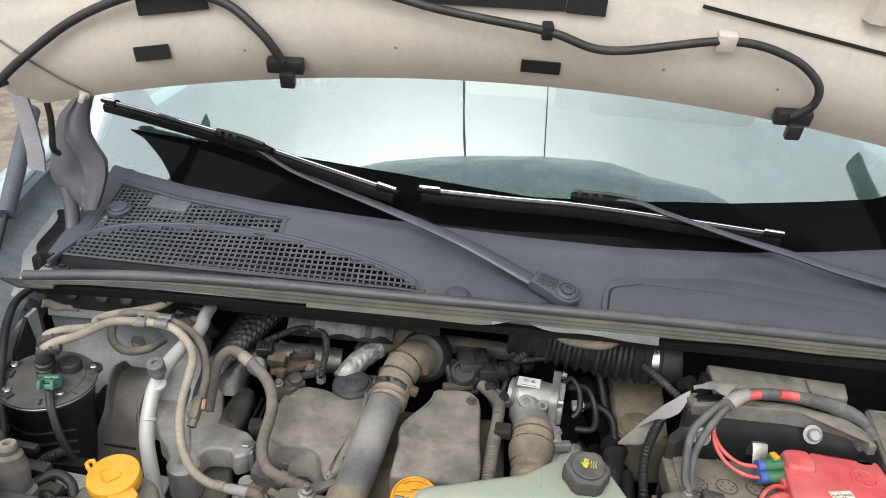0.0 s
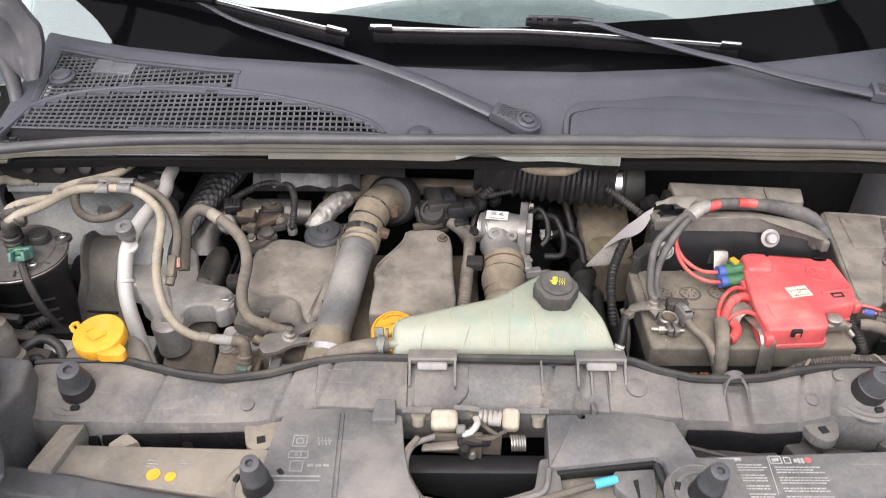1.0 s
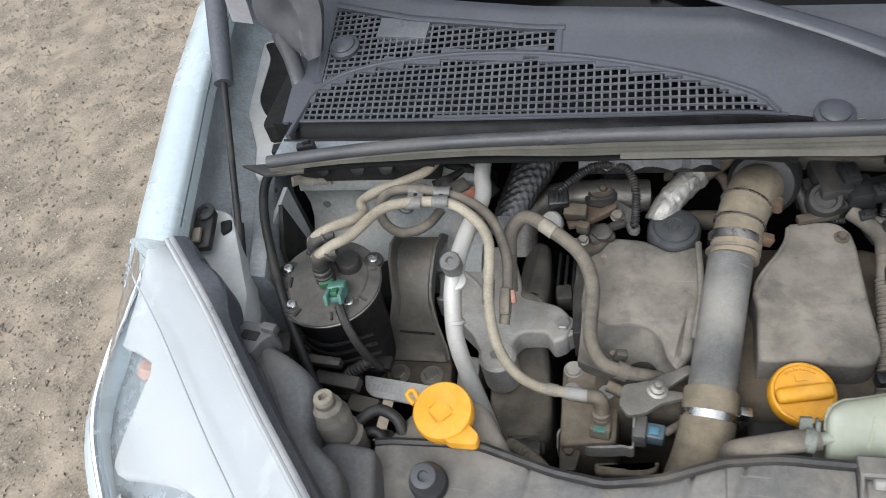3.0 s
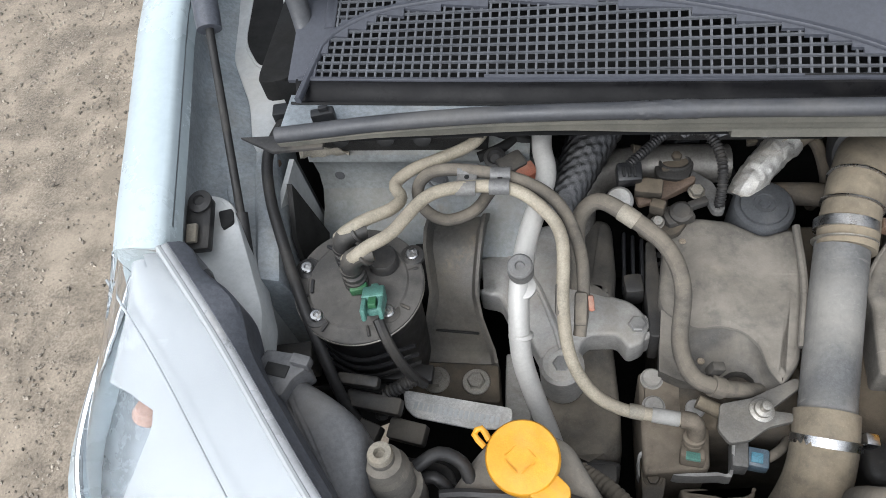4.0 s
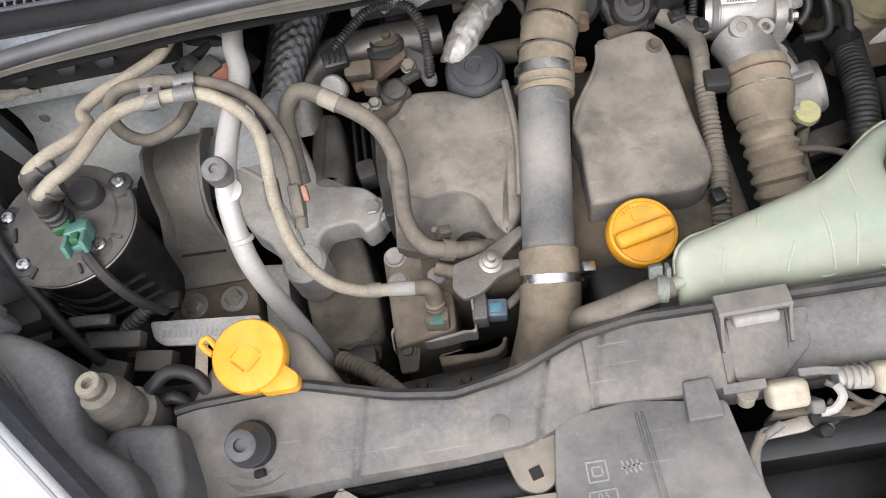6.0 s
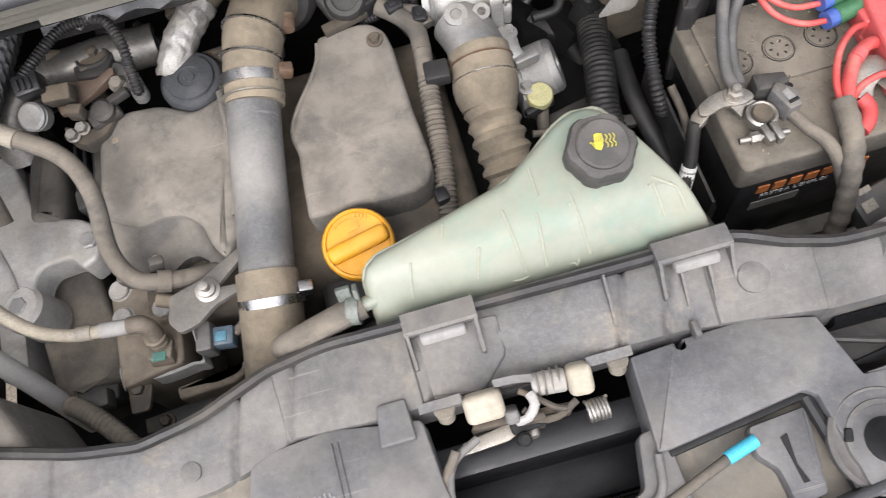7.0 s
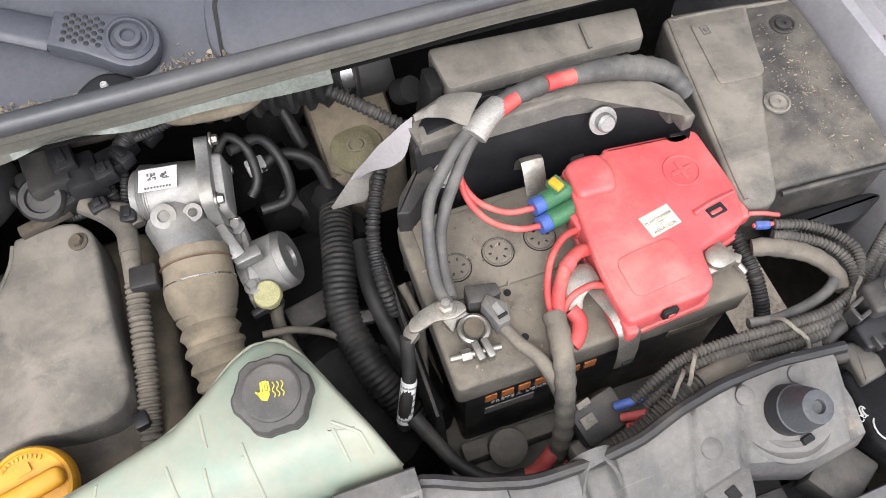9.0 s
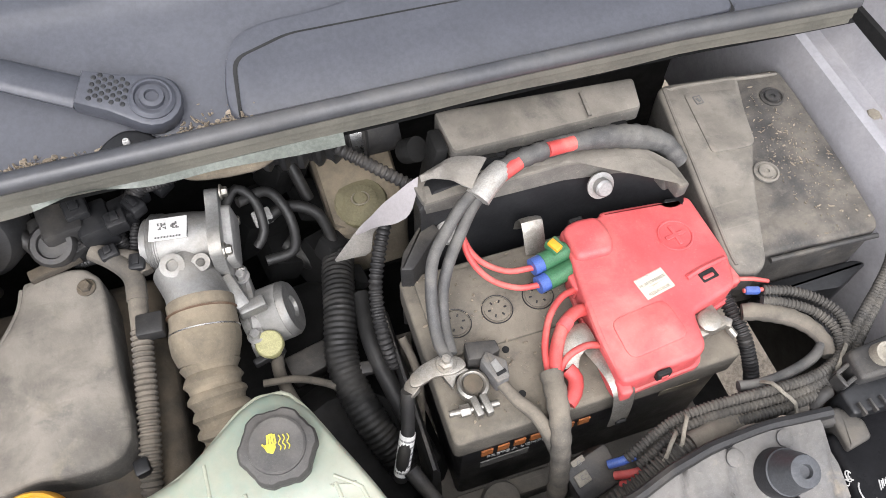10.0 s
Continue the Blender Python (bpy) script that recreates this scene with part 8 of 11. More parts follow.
h1 = hose_thing("fuel_hose", "beige nylon fuel hose arching from the filter to the pump",
                [(-0.655, 0.243, 0.903), (-0.645, 0.240, 0.912), (-0.632, 0.248, 0.918), (-0.610, 0.264, 0.920), (-0.583, 0.305, 0.920), (-0.552, 0.322, 0.915), (-0.503, 0.325, 0.910), (-0.470, 0.308, 0.900), (-0.451, 0.282, 0.885),
                 (-0.449, 0.227, 0.850), (-0.441, 0.193, 0.812), (-0.420, 0.171, 0.782), (-0.392, 0.161, 0.768), (-0.365, 0.158, 0.765), (-0.335, 0.155, 0.764)], 0.0065, M_beige_hose,
                [((-0.362, 0.1578, 0.765), (-0.336, 0.155, 0.764), 0.0075, M_foam), ((-0.384, 0.1600, 0.7672), (-0.370, 0.1585, 0.7655), 0.0075, M_off)])
h2 = hose_thing("fuel_hose", "beige nylon fuel hose bending back to the bulkhead",
                [(-0.668, 0.268, 0.903), (-0.656, 0.270, 0.914), (-0.640, 0.282, 0.915), (-0.618, 0.299, 0.910), (-0.612, 0.318, 0.903), (-0.622, 0.338, 0.900), (-0.605, 0.358, 0.900), (-0.575, 0.374, 0.900), (-0.545, 0.392, 0.902), (-0.53, 0.42, 0.905)], 0.0065, M_beige_hose)
h3 = hose_thing("fuel_hose", "grey rubber fuel hose clipped beside the beige one",
                [(-0.528, 0.360, 0.862), (-0.545, 0.335, 0.858), (-0.573, 0.322, 0.860), (-0.596, 0.330, 0.870), (-0.600, 0.343, 0.890), (-0.579, 0.347, 0.910), (-0.532, 0.342, 0.915), (-0.487, 0.336, 0.905), (-0.454, 0.319, 0.890), (-0.434, 0.286, 0.862),
                 (-0.430, 0.246, 0.840), (-0.433, 0.214, 0.818)], 0.0065, M_rubber_dusty)
for x, y0, y1 in ((-0.545, 0.3225, 0.3440), (-0.512, 0.3245, 0.3395)):
    bm = bmesh.new()
    for yc in (y0, y1):
        sec = []
        for a in range(-10, 191, 20):
            c, s = math.cos(radians(a)), math.sin(radians(a))
            sec.append([(x - 0.010, yc + 0.0070 * c, 0.9125 + 0.0070 * s), (x + 0.010, yc + 0.0070 * c, 0.9125 + 0.0070 * s), (x + 0.010, yc + 0.0084 * c, 0.9125 + 0.0084 * s), (x - 0.010, yc + 0.0084 * c, 0.9125 + 0.0084 * s)])
        loft(bm, sec)
    box(bm, (x, (y0 + y1) / 2, 0.9165), (0.020, abs(y1 - y0) - 0.010, 0.0014), (0, 0, 0), 0.0004, 1)
    clip = part("hose_clip", bm, M_bracket_grey, h1, "pale metal hose clip", sharp=30)
    bm = bmesh.new()
    lathe(bm, [(0.0026, 0), (0.0026, 0.0004), (0, 0.0005)], (x, (y0 + y1) / 2, 0.9173), n=12)
    part("hole", bm, M_ink, clip)
for at in ((-0.450, 0.236, 0.852), (-0.432, 0.236, 0.834)):
    bm = bmesh.new()
    box(bm, at, (0.013, 0.034, 0.017), (35, 0, 0), 0.004)
    part("hose_clip", bm, M_rubber_dusty, h1)
bm = bmesh.new()
box(bm, (-0.4225, 0.240, 0.838), (0.006, 0.016, 0.009), (35, 0, 8), 0.002)
part("red_tag", bm, M_rust_red, h1, "faded red clip")
h4 = hose_thing("coolant_hose", "dusty grey rubber coolant hose with a cream paint mark",
                [(-0.437, 0.285, 0.790), (-0.438, 0.310, 0.815), (-0.436, 0.336, 0.845), (-0.417, 0.346, 0.862), (-0.386, 0.327, 0.862), (-0.349, 0.306, 0.840), (-0.333, 0.272, 0.820), (-0.335, 0.224, 0.790), (-0.323, 0.199, 0.772), (-0.301, 0.192, 0.762), (-0.266, 0.198, 0.742), (-0.24, 0.205, 0.725)],
                0.0088, M_rubber_dusty)
bm = bmesh.new()
tube(bm, [(-0.394, 0.3325, 0.8632), (-0.3865, 0.3272, 0.8622), (-0.379, 0.3225, 0.8597)], 0.0096, 18)
part("paint_mark", bm, M_off, h4, "cream paint mark")
bm = bmesh.new()
tube(bm, [(-0.304, 0.193, 0.763), (-0.293, 0.1925, 0.757)], 0.0112, 16, smooth=False)
part("clip", bm, M_rubber_dusty, h4)
bm = bmesh.new()
box(bm, (-0.300, 0.207, 0.770), (0.014, 0.010, 0.018), (0, 20, 10), 0.002)
part("clip_lug", bm, M_plastic, h4)

# ---- air-conditioning pipe ----
ac = thing("air_conditioning_pipe", (-0.48, 0.25, 0.85), "bent white aluminium air-conditioning pipe with a service valve", "pipe")
bm = bmesh.new()
tube(bm, [(-0.478, 0.455, 0.885), (-0.476, 0.400, 0.886), (-0.470, 0.358, 0.885), (-0.484, 0.290, 0.880), (-0.490, 0.245, 0.868), (-0.491, 0.218, 0.848), (-0.488, 0.190, 0.812), (-0.476, 0.168, 0.765), (-0.462, 0.148, 0.720), (-0.452, 0.130, 0.67), (-0.45, 0.12, 0.62)], 0.0105, 18)
part("pipe", bm, M_white_pipe, ac)
va = Vector((0.02, -0.25, 1)).normalized()
bm = bmesh.new()
lathe(bm, [(0.0085, -0.03), (0.0085, -0.004), (0.0125, -0.003), (0.0125, 0.001), (0.0118, 0.002), (0.0118, 0.006), (0.0126, 0.007), (0.0122, 0.015), (0.0105, 0.0165), (0.0048, 0.0165), (0.0042, 0.013), (0, 0.013)], (-0.488, 0.244, 0.888), va, 24)
part("service_valve", bm, M_bracket_grey, ac, "grey service valve cap")
for at, axx in (((-0.4865, 0.238, 0.868), va), ((-0.489, 0.205, 0.832), (0.06, -0.65, -0.7))):
    bm = bmesh.new()
    lathe(bm, [(0.0105, -0.003), (0.0122, -0.002), (0.0122, 0.002), (0.0105, 0.003)], at, axx, 20)
    part("collar", bm, M_white_pipe, ac)

# ---- engine mount ----
M_strap = material("dusty_worn_steel", (0.085, 0.082, 0.078), 0.5, metal=0.3, dust=0.6, dust_colour=(0.185, 0.165, 0.135), scale=14, bump=0.3, wear=(0.23, 0.185, 0.125))
mount = thing("engine_mount", (-0.57, 0.27, 0.68), "dusty steel engine mount strap with a cast aluminium arm", "engine mount")
bm = bmesh.new()
sec = []
for y, z, w0, w1 in ((0.395, 0.765, -0.606, -0.541), (0.375, 0.792, -0.606, -0.541), (0.345, 0.803, -0.606, -0.541), (0.325, 0.798, -0.605, -0.542), (0.300, 0.783, -0.600, -0.544), (0.285, 0.765, -0.598, -0.545), (0.270, 0.740, -0.604, -0.541), (0.258, 0.715, -0.611, -0.534), (0.250, 0.698, -0.617, -0.529), (0.238, 0.691, -0.620, -0.526)):
    sec.append([(w0, y, z - 0.008), (w0 - 0.001, y - 0.004, z + 0.013), (w0 + 0.0025, y - 0.004, z + 0.0125), (w0 + 0.008, y, z), (w1 - 0.008, y, z), (w1 - 0.0025, y - 0.004, z + 0.0125), (w1 + 0.001, y - 0.004, z + 0.013), (w1, y, z - 0.008)])
loft(bm, sec)
part("strap", bm, M_strap, mount, "dusty grey steel strap", sharp=50)
bm = bmesh.new()
box(bm, (-0.572, 0.262, 0.7235), (0.050, 0.008, 0.003), (-60, 0, -3), 0.001)
part("strap_slot", bm, M_dark, mount)
bm = bmesh.new()
lathe(bm, [(0.036, -0.055), (0.036, 0.0)], (-0.57, 0.325, 0.745), (1, 0, 0), 24)
part("rubber_bush", bm, M_dark, mount)
bm = bmesh.new()
prism(bm, rounded([(-0.632, 0.246), (-0.528, 0.252), (-0.520, 0.192), (-0.630, 0.196)], 0.006), 0.655, 0.688, 0.003)
part("base_plate", bm, M_grime, mount, "brown grimy base plate")
for x in (-0.597, -0.550):
    bm = bmesh.new()
    hexbolt(bm, (x, 0.216, 0.6885), 0.0105, washer=1.55)
    part("bolt", bm, M_zinc, mount)
bm = bmesh.new()
prism(bm, rounded([(-0.515, 0.377), (-0.540, 0.347), (-0.552, 0.342), (-0.552, 0.336), (-0.530, 0.334), (-0.526, 0.318), (-0.529, 0.302), (-0.548, 0.305), (-0.547, 0.298), (-0.524, 0.294), (-0.508, 0.263), (-0.487, 0.244), (-0.474, 0.219), (-0.464, 0.197), (-0.446, 0.194), (-0.434, 0.209), (-0.433, 0.239), (-0.425, 0.250), (-0.394, 0.252), (-0.383, 0.236), (-0.367, 0.244), (-0.360, 0.266), (-0.368, 0.282), (-0.380, 0.293), (-0.414, 0.304), (-0.431, 0.325), (-0.452, 0.390), (-0.467, 0.394)], 0.006), 0.715, 0.752, 0.005, 3, tilt=lambda x, y: 0.04 * (y - 0.28))
part("arm", bm, M_alu_dusty, mount, "cast aluminium arm")
bm = bmesh.new()
lathe(bm, [(0.024, -0.05), (0.024, 0.004), (0.020, 0.008), (0.0145, 0.008), (0.0145, 0.001), (0, 0.001)], (-0.452, 0.216, 0.742), (0, -0.05, 1), 28)
part("arm_boss", bm, M_alu_dusty, mount)
bm = bmesh.new()
tube(bm, [(-0.523, 0.352, 0.752), (-0.488, 0.318, 0.752), (-0.462, 0.262, 0.751), (-0.452, 0.232, 0.750)], 0.004, 8)
part("arm_rib", bm, M_alu_dusty, mount)
bm = bmesh.new()
hexbolt(bm, (-0.452, 0.216, 0.7435), 0.010, washer=1.3)
part("bolt", bm, M_alu, mount)
bm = bmesh.new()
lathe(bm, [(0.017, -0.03), (0.017, 0.002), (0.015, 0.004)], (-0.373, 0.264, 0.744), (0, -0.05, 1), 24)
part("arm_boss", bm, M_alu_dusty, mount)
bm = bmesh.new()
hexbolt(bm, (-0.373, 0.264, 0.7485), 0.0095, washer=1.25)
part("bolt", bm, M_alu, mount)
bm = bmesh.new()
prism(bm, rounded([(-0.52, 0.26), (-0.49, 0.255), (-0.485, 0.17), (-0.515, 0.17)], 0.006), 0.60, 0.68, 0.004)
part("lower_bracket", bm, M_alu_dusty, mount)

bm = bmesh.new()
prism(bm, rounded([(-0.472, 0.216), (-0.455, 0.268), (-0.398, 0.276), (-0.388, 0.200), (-0.3855, 0.142), (-0.440, 0.128), (-0.462, 0.136)], 0.016), 0.58, 0.700, 0.010, 4, tilt=lambda x, y: 0.25 * (y - 0.2) - 1.2 * abs(x + 0.43) ** 1.3)
tens = part("pulley_cover", bm, M_rubber_dusty, mount, "dark dusty rounded pulley cover")
bm = bmesh.new()
box(bm, (-0.408, 0.128, 0.672), (0.038, 0.018, 0.026), (0, 0, -6), 0.004, 3)
part("cover_catch", bm, M_plastic, tens)

# ---- pump block ----
M_cyan_dull = material("dull_cyan_catch", (0.08, 0.22, 0.30), 0.5, dust=0.3, dust_colour=(0.16, 0.19, 0.20), scale=40)
pump = thing("fuel_pump", (-0.335, 0.165, 0.69), "brown dusty metal fuel pump with screws and a green plug", "pump")
M_pump = material("brown_grimy_casting", (0.090, 0.076, 0.060), 0.6, metal=0.2, dust=0.75, dust_colour=(0.225, 0.190, 0.148), scale=24, bump=0.35)
bm = bmesh.new()
prism(bm, rounded([(-0.372, 0.223), (-0.332, 0.226), (-0.286, 0.204), (-0.287, 0.182), (-0.302, 0.166), (-0.304, 0.122), (-0.368, 0.112)], 0.006), 0.60, 0.722, 0.005, 3)
part("body", bm, M_pump, pump)
bm = bmesh.new()
prism(bm, rounded([(-0.366, 0.218), (-0.334, 0.221), (-0.306, 0.206), (-0.304, 0.172), (-0.336, 0.168), (-0.366, 0.172)], 0.005), 0.715, 0.7265, 0.003)
part("raised_face", bm, M_pump, pump)
for c in ((-0.358, 0.213), (-0.357, 0.182), (-0.316, 0.181)):
    bm = bmesh.new()
    lathe(bm, [(0.0120, -0.001), (0.0120, 0.0008), (0.0100, 0.001), (0.0100, 0.0042), (0.0088, 0.0056), (0.0046, 0.0056)], (*c, 0.7262), (0, -0.03, 1), 24)
    lathe(bm, [(0.0046, 0.0057), (0.003, 0.0040), (0, 0.0040)], (*c, 0.7262), (0, -0.03, 1), 12, lobes=6, lobe=0.0012)
    part("screw", bm, M_alu_dusty, pump)
bm = bmesh.new()
tube(bm, [(-0.335, 0.155, 0.764), (-0.324, 0.154, 0.763), (-0.319, 0.150, 0.752), (-0.320, 0.143, 0.735)], [0.0085, 0.0090, 0.0088, 0.0085], 16)
part("inlet_elbow", bm, M_pump, pump)
for q, r in ((0.0, 0.0112), (0.007, 0.0100), (0.014, 0.0108)):
    bm = bmesh.new()
    lathe(bm, [(r - 0.0015, -0.0035), (r, -0.002), (r, 0.002), (r - 0.0015, 0.0035)], Vector((-0.3205, 0.1415, 0.728)) + Vector((0, 0.3, 1)).normalized() * q, (0, 0.3, 1), 20)
    part("collar", bm, M_pump, pump)
bm = bmesh.new()
box(bm, (-0.3215, 0.131, 0.727), (0.024, 0.014, 0.016), (-20, 0, -6), 0.003)
part("plug_body", bm, M_pump, pump)
bm = bmesh.new()
box(bm, (-0.3215, 0.1285, 0.7355), (0.014, 0.010, 0.003), (-20, 0, -6), 0.001)
part("green_plug", bm, M_green, pump, "small pale green catch")
# folded sheet bracket along the front
bm = bmesh.new()
line = [(-0.373, 0.118, 0.706), (-0.371, 0.137, 0.714), (-0.350, 0.138, 0.715), (-0.343, 0.121, 0.713), (-0.323, 0.119, 0.714), (-0.296, 0.121, 0.716), (-0.286, 0.120, 0.718), (-0.285, 0.134, 0.735), (-0.284, 0.150, 0.745)]
loft(bm, [[Vector(p), Vector(p) + Vector((0.002, -0.0035, 0.001)), Vector(p) + Vector((0.002, -0.004, -0.020)), Vector(p) + Vector((0, 0, -0.020))] for p in spline(line, 0.004)])
part("folded_bracket", bm, M_alu_dusty, pump, "pale folded sheet bracket", sharp=30)
bm = bmesh.new()
prism(bm, rounded([(-0.371, 0.136), (-0.351, 0.136), (-0.345, 0.112), (-0.350, 0.090), (-0.368, 0.090)], 0.004), 0.700, 0.7045, 0.001)
part("bracket_leg", bm, M_grime, pump)
bm = bmesh.new()
hexbolt(bm, (-0.358, 0.114, 0.7045), 0.0065, (0, -0.3, 1))
part("bolt", bm, M_grime, pump)
bm = bmesh.new()
prism(bm, rounded([(-0.330, 0.112), (-0.305, 0.115), (-0.290, 0.109), (-0.268, 0.112), (-0.254, 0.121), (-0.257, 0.108), (-0.268, 0.100), (-0.328, 0.098)], 0.004), 0.660, 0.684, 0.004, 3)
part("heat_guard", bm, M_pump, pump, "brown curved guard")
bm = bmesh.new()
prism(bm, [(-0.376, 0.096), (-0.305, 0.102), (-0.238, 0.106), (-0.240, 0.080), (-0.375, 0.080)], 0.650, 0.660, 0.002)
part("lower_plate", bm, M_plastic, pump)
for c in ((-0.352, 0.087), (-0.305, 0.086)):
    bm = bmesh.new()
    hexbolt(bm, (*c, 0.660), 0.006)
    part("bolt", bm, M_grime, pump)
bm = bmesh.new()
box(bm, (-0.277, 0.136, 0.724), (0.016, 0.030, 0.026), (0, 0, -4), 0.003)
part("socket", bm, M_bracket_grey, pump, "dusty grey socket")
bm = bmesh.new()
box(bm, (-0.260, 0.134, 0.722), (0.022, 0.020, 0.018), (0, 0, -8), 0.003)
bp = part("blue_plug", bm, M_blue_grey, pump, "blue-grey plug")
bm = bmesh.new()
box(bm, (-0.261, 0.133, 0.7315), (0.011, 0.010, 0.002), (0, 0, -8), 0.0005)
part("catch", bm, M_cyan_dull, bp)
bm = bmesh.new()
tube(bm, [(-0.25, 0.136, 0.722), (-0.236, 0.146, 0.722), (-0.222, 0.165, 0.71)], 0.005, 10)
part("lead", bm, M_rubber_dusty, pump)
for y, z in ((0.070, 0.655), (0.058, 0.640)):
    bm = bmesh.new()
    tube(bm, [(-0.43, y - 0.01, z), (-0.36, y, z), (-0.29, y + 0.008, z), (-0.24, y + 0.01, z)], 0.009, 10)
    part("lower_rail", bm, M_grime, pump)
bm = bmesh.new()
tube(bm, [(-0.315, 0.185, 0.74), (-0.290, 0.176, 0.735), (-0.27, 0.172, 0.725)], 0.0075, 10)
part("return_pipe", bm, M_beige_rubber, pump)

# ---- washer reservoir neck ----
wash = thing("washer_reservoir", (-0.48, 0.08, 0.75), "grey washer reservoir neck with a bright yellow cap", "washer reservoir")
bm = bmesh.new()
prism(bm, rounded([(-0.548, 0.050), (-0.528, 0.086), (-0.508, 0.112), (-0.470, 0.120), (-0.438, 0.108), (-0.418, 0.075), (-0.402, 0.050), (-0.42, 0.035), (-0.53, 0.035)], 0.012), 0.70, 0.818, 0.012, 3)
lathe(bm, [(0.030, -0.03), (0.030, 0.0)], (-0.479, 0.080, 0.835), (0, -0.1, 1), 28)
part("neck", bm, M_cover, wash)
wax = Vector((-0.02, -0.16, 1)).normalized()
bm = bmesh.new()
lathe(bm, [(0.0325, -0.012), (0.0330, -0.008), (0.0330, 0.002), (0.0315, 0.0045), (0.0295, 0.0052), (0, 0.006)], (-0.479, 0.081, 0.842), wax, 44)
capw = part("cap", bm, M_yellow, wash, "bright yellow cap")
bm = bmesh.new()
prism(bm, rounded([(-0.478, 0.060), (-0.452, 0.072), (-0.436, 0.058), (-0.438, 0.046), (-0.470, 0.046)], 0.006), 0.829, 0.8405, 0.002)
part("finger_tab", bm, M_yellow, capw)
bm = bmesh.new()
tube(bm, [(-0.510, 0.096, 0.838), (-0.518, 0.106, 0.840), (-0.524, 0.100, 0.839), (-0.514, 0.090, 0.837)], 0.003, 8)
part("hinge_loop", bm, M_yellow, capw)
bm = bmesh.new()
for k in range(4):
    a = radians(45 + 90 * k)
    box(bm, Vector((-0.481 + 0.011 * math.cos(a), 0.078 + 0.011 * math.sin(a), 0.8485)), (0.016, 0.0012, 0.0008), (8, 0, 45 + 90 * (k + 1)), 0)
part("embossed_mark", bm, M_yellow, capw, kind="stuff")

# white plate beside the mount
plate = thing("identification_plate", (-0.56, 0.16, 0.74), "pale grey identification plate with worn unreadable stamping", "plate")
bm = bmesh.new()
prism(bm, rounded([(-0.620, 0.178), (-0.501, 0.164), (-0.500, 0.150), (-0.504, 0.141), (-0.540, 0.139), (-0.603, 0.148), (-0.614, 0.157)], 0.005), 0.744, 0.747, 0.001)
part("sheet", bm, M_pale_grey, plate)
bm = bmesh.new()
for k in range(17):
    t = k / 16
    box(bm, (-0.603 + 0.088 * t, 0.1605 - 0.0118 * t, 0.7474), (0.0036, 0.0085, 0.0007), (0, 0, -8), 0)
part("stamped_bars", bm, M_apron, plate, kind="stuff")
bm = bmesh.new()
tube(bm, [(-0.64, 0.168, 0.742), (-0.69, 0.175, 0.745), (-0.73, 0.17, 0.75)], 0.004, 8, flat=2)
part("stay", bm, M_dark, plate)

# ---- coolant tank ----
tank = thing("coolant_tank", (0.05, 0.11, 0.72), "milky green coolant expansion tank with moulded ribs and a black cap", "coolant tank")
top_z = lambda x, y: (0.6525 * (y - 0.10) - 0.5475 * math.sqrt((y - 0.10) ** 2 + 0.00015)) + 0.05 * (x + 0.08)
BACK_T = [(-0.102, 0.104), (-0.096, 0.115), (-0.086, 0.1215), (-0.060, 0.127), (0.034, 0.150), (0.062, 0.168), (0.088, 0.185), (0.104, 0.1910), (0.116, 0.1910), (0.128, 0.184), (0.140, 0.170), (0.186, 0.078)]
bm = bmesh.new()
sec = []
for x in np.linspace(-0.102, 0.186, 90):
    y0, y1 = 0.069, curve_at(BACK_T, x)
    end = min(x + 0.102, 0.186 - x)
    row = [(x, y0, 0.70)]
    for k in range(25):
        u = 0.5 - 0.5 * math.cos(math.pi * k / 24)
        y = y0 + (y1 - y0) * u
        d = min(y - y0, y1 - y, end + 0.002)
        fall = 0.012 * (1 - math.sqrt(max(0.0, 1 - (1 - min(1.0, d / 0.012)) ** 2)))
        row.append((x, y, 0.847 + top_z(x, y) - fall))
    row.append((x, y1, 0.70))
    sec.append(row)
loft(bm, sec)
body = part("body", bm, M_bottle, tank, sharp=60)
bm = bmesh.new()
tube(bm, [(x, y, 0.838 + top_z(x, y)) for x, y in ((-0.100, 0.076), (-0.101, 0.106), (-0.087, 0.1205), (-0.060, 0.1260), (0.032, 0.1485), (0.088, 0.1845), (0.112, 0.1900), (0.136, 0.174), (0.186, 0.074))], 0.0018, 8)
part("moulding_seam", bm, M_bottle_rib, tank)
for x0, y0, x1, y1 in ((-0.066, 0.076, -0.060, 0.104), (-0.010, 0.076, -0.002, 0.100), (0.030, 0.071, 0.024, 0.122), (0.048, 0.071, 0.050, 0.112), (0.085, 0.071, 0.080, 0.120), (0.150, 0.080, 0.146, 0.108), (0.168, 0.080, 0.164, 0.100), (0.146, 0.108, 0.164, 0.100), (-0.03, 0.110, -0.026, 0.126), (0.055, 0.120, 0.055, 0.150)):
    bm = bmesh.new()
    tube(bm, [(x, y, 0.8468 + top_z(x, y)) for x, y in ((x0 + (x1 - x0) * u, y0 + 0.005 + (y1 - y0 - 0.005) * u) for u in (0, 0.25, 0.5, 0.75, 1))], 0.00135, 8)
    part("rib", bm, M_bottle_rib, tank)
bm = bmesh.new()
tube(bm, [(x, 0.0755 + 0.0022 * math.sin(x * 190) * math.sin(x * 57), 0.842 + top_z(x, 0.0755)) for x in np.linspace(-0.045, 0.075, 30)] + [(0.078, 0.112, 0.8465 + top_z(0.078, 0.112))], 0.0014, 8)
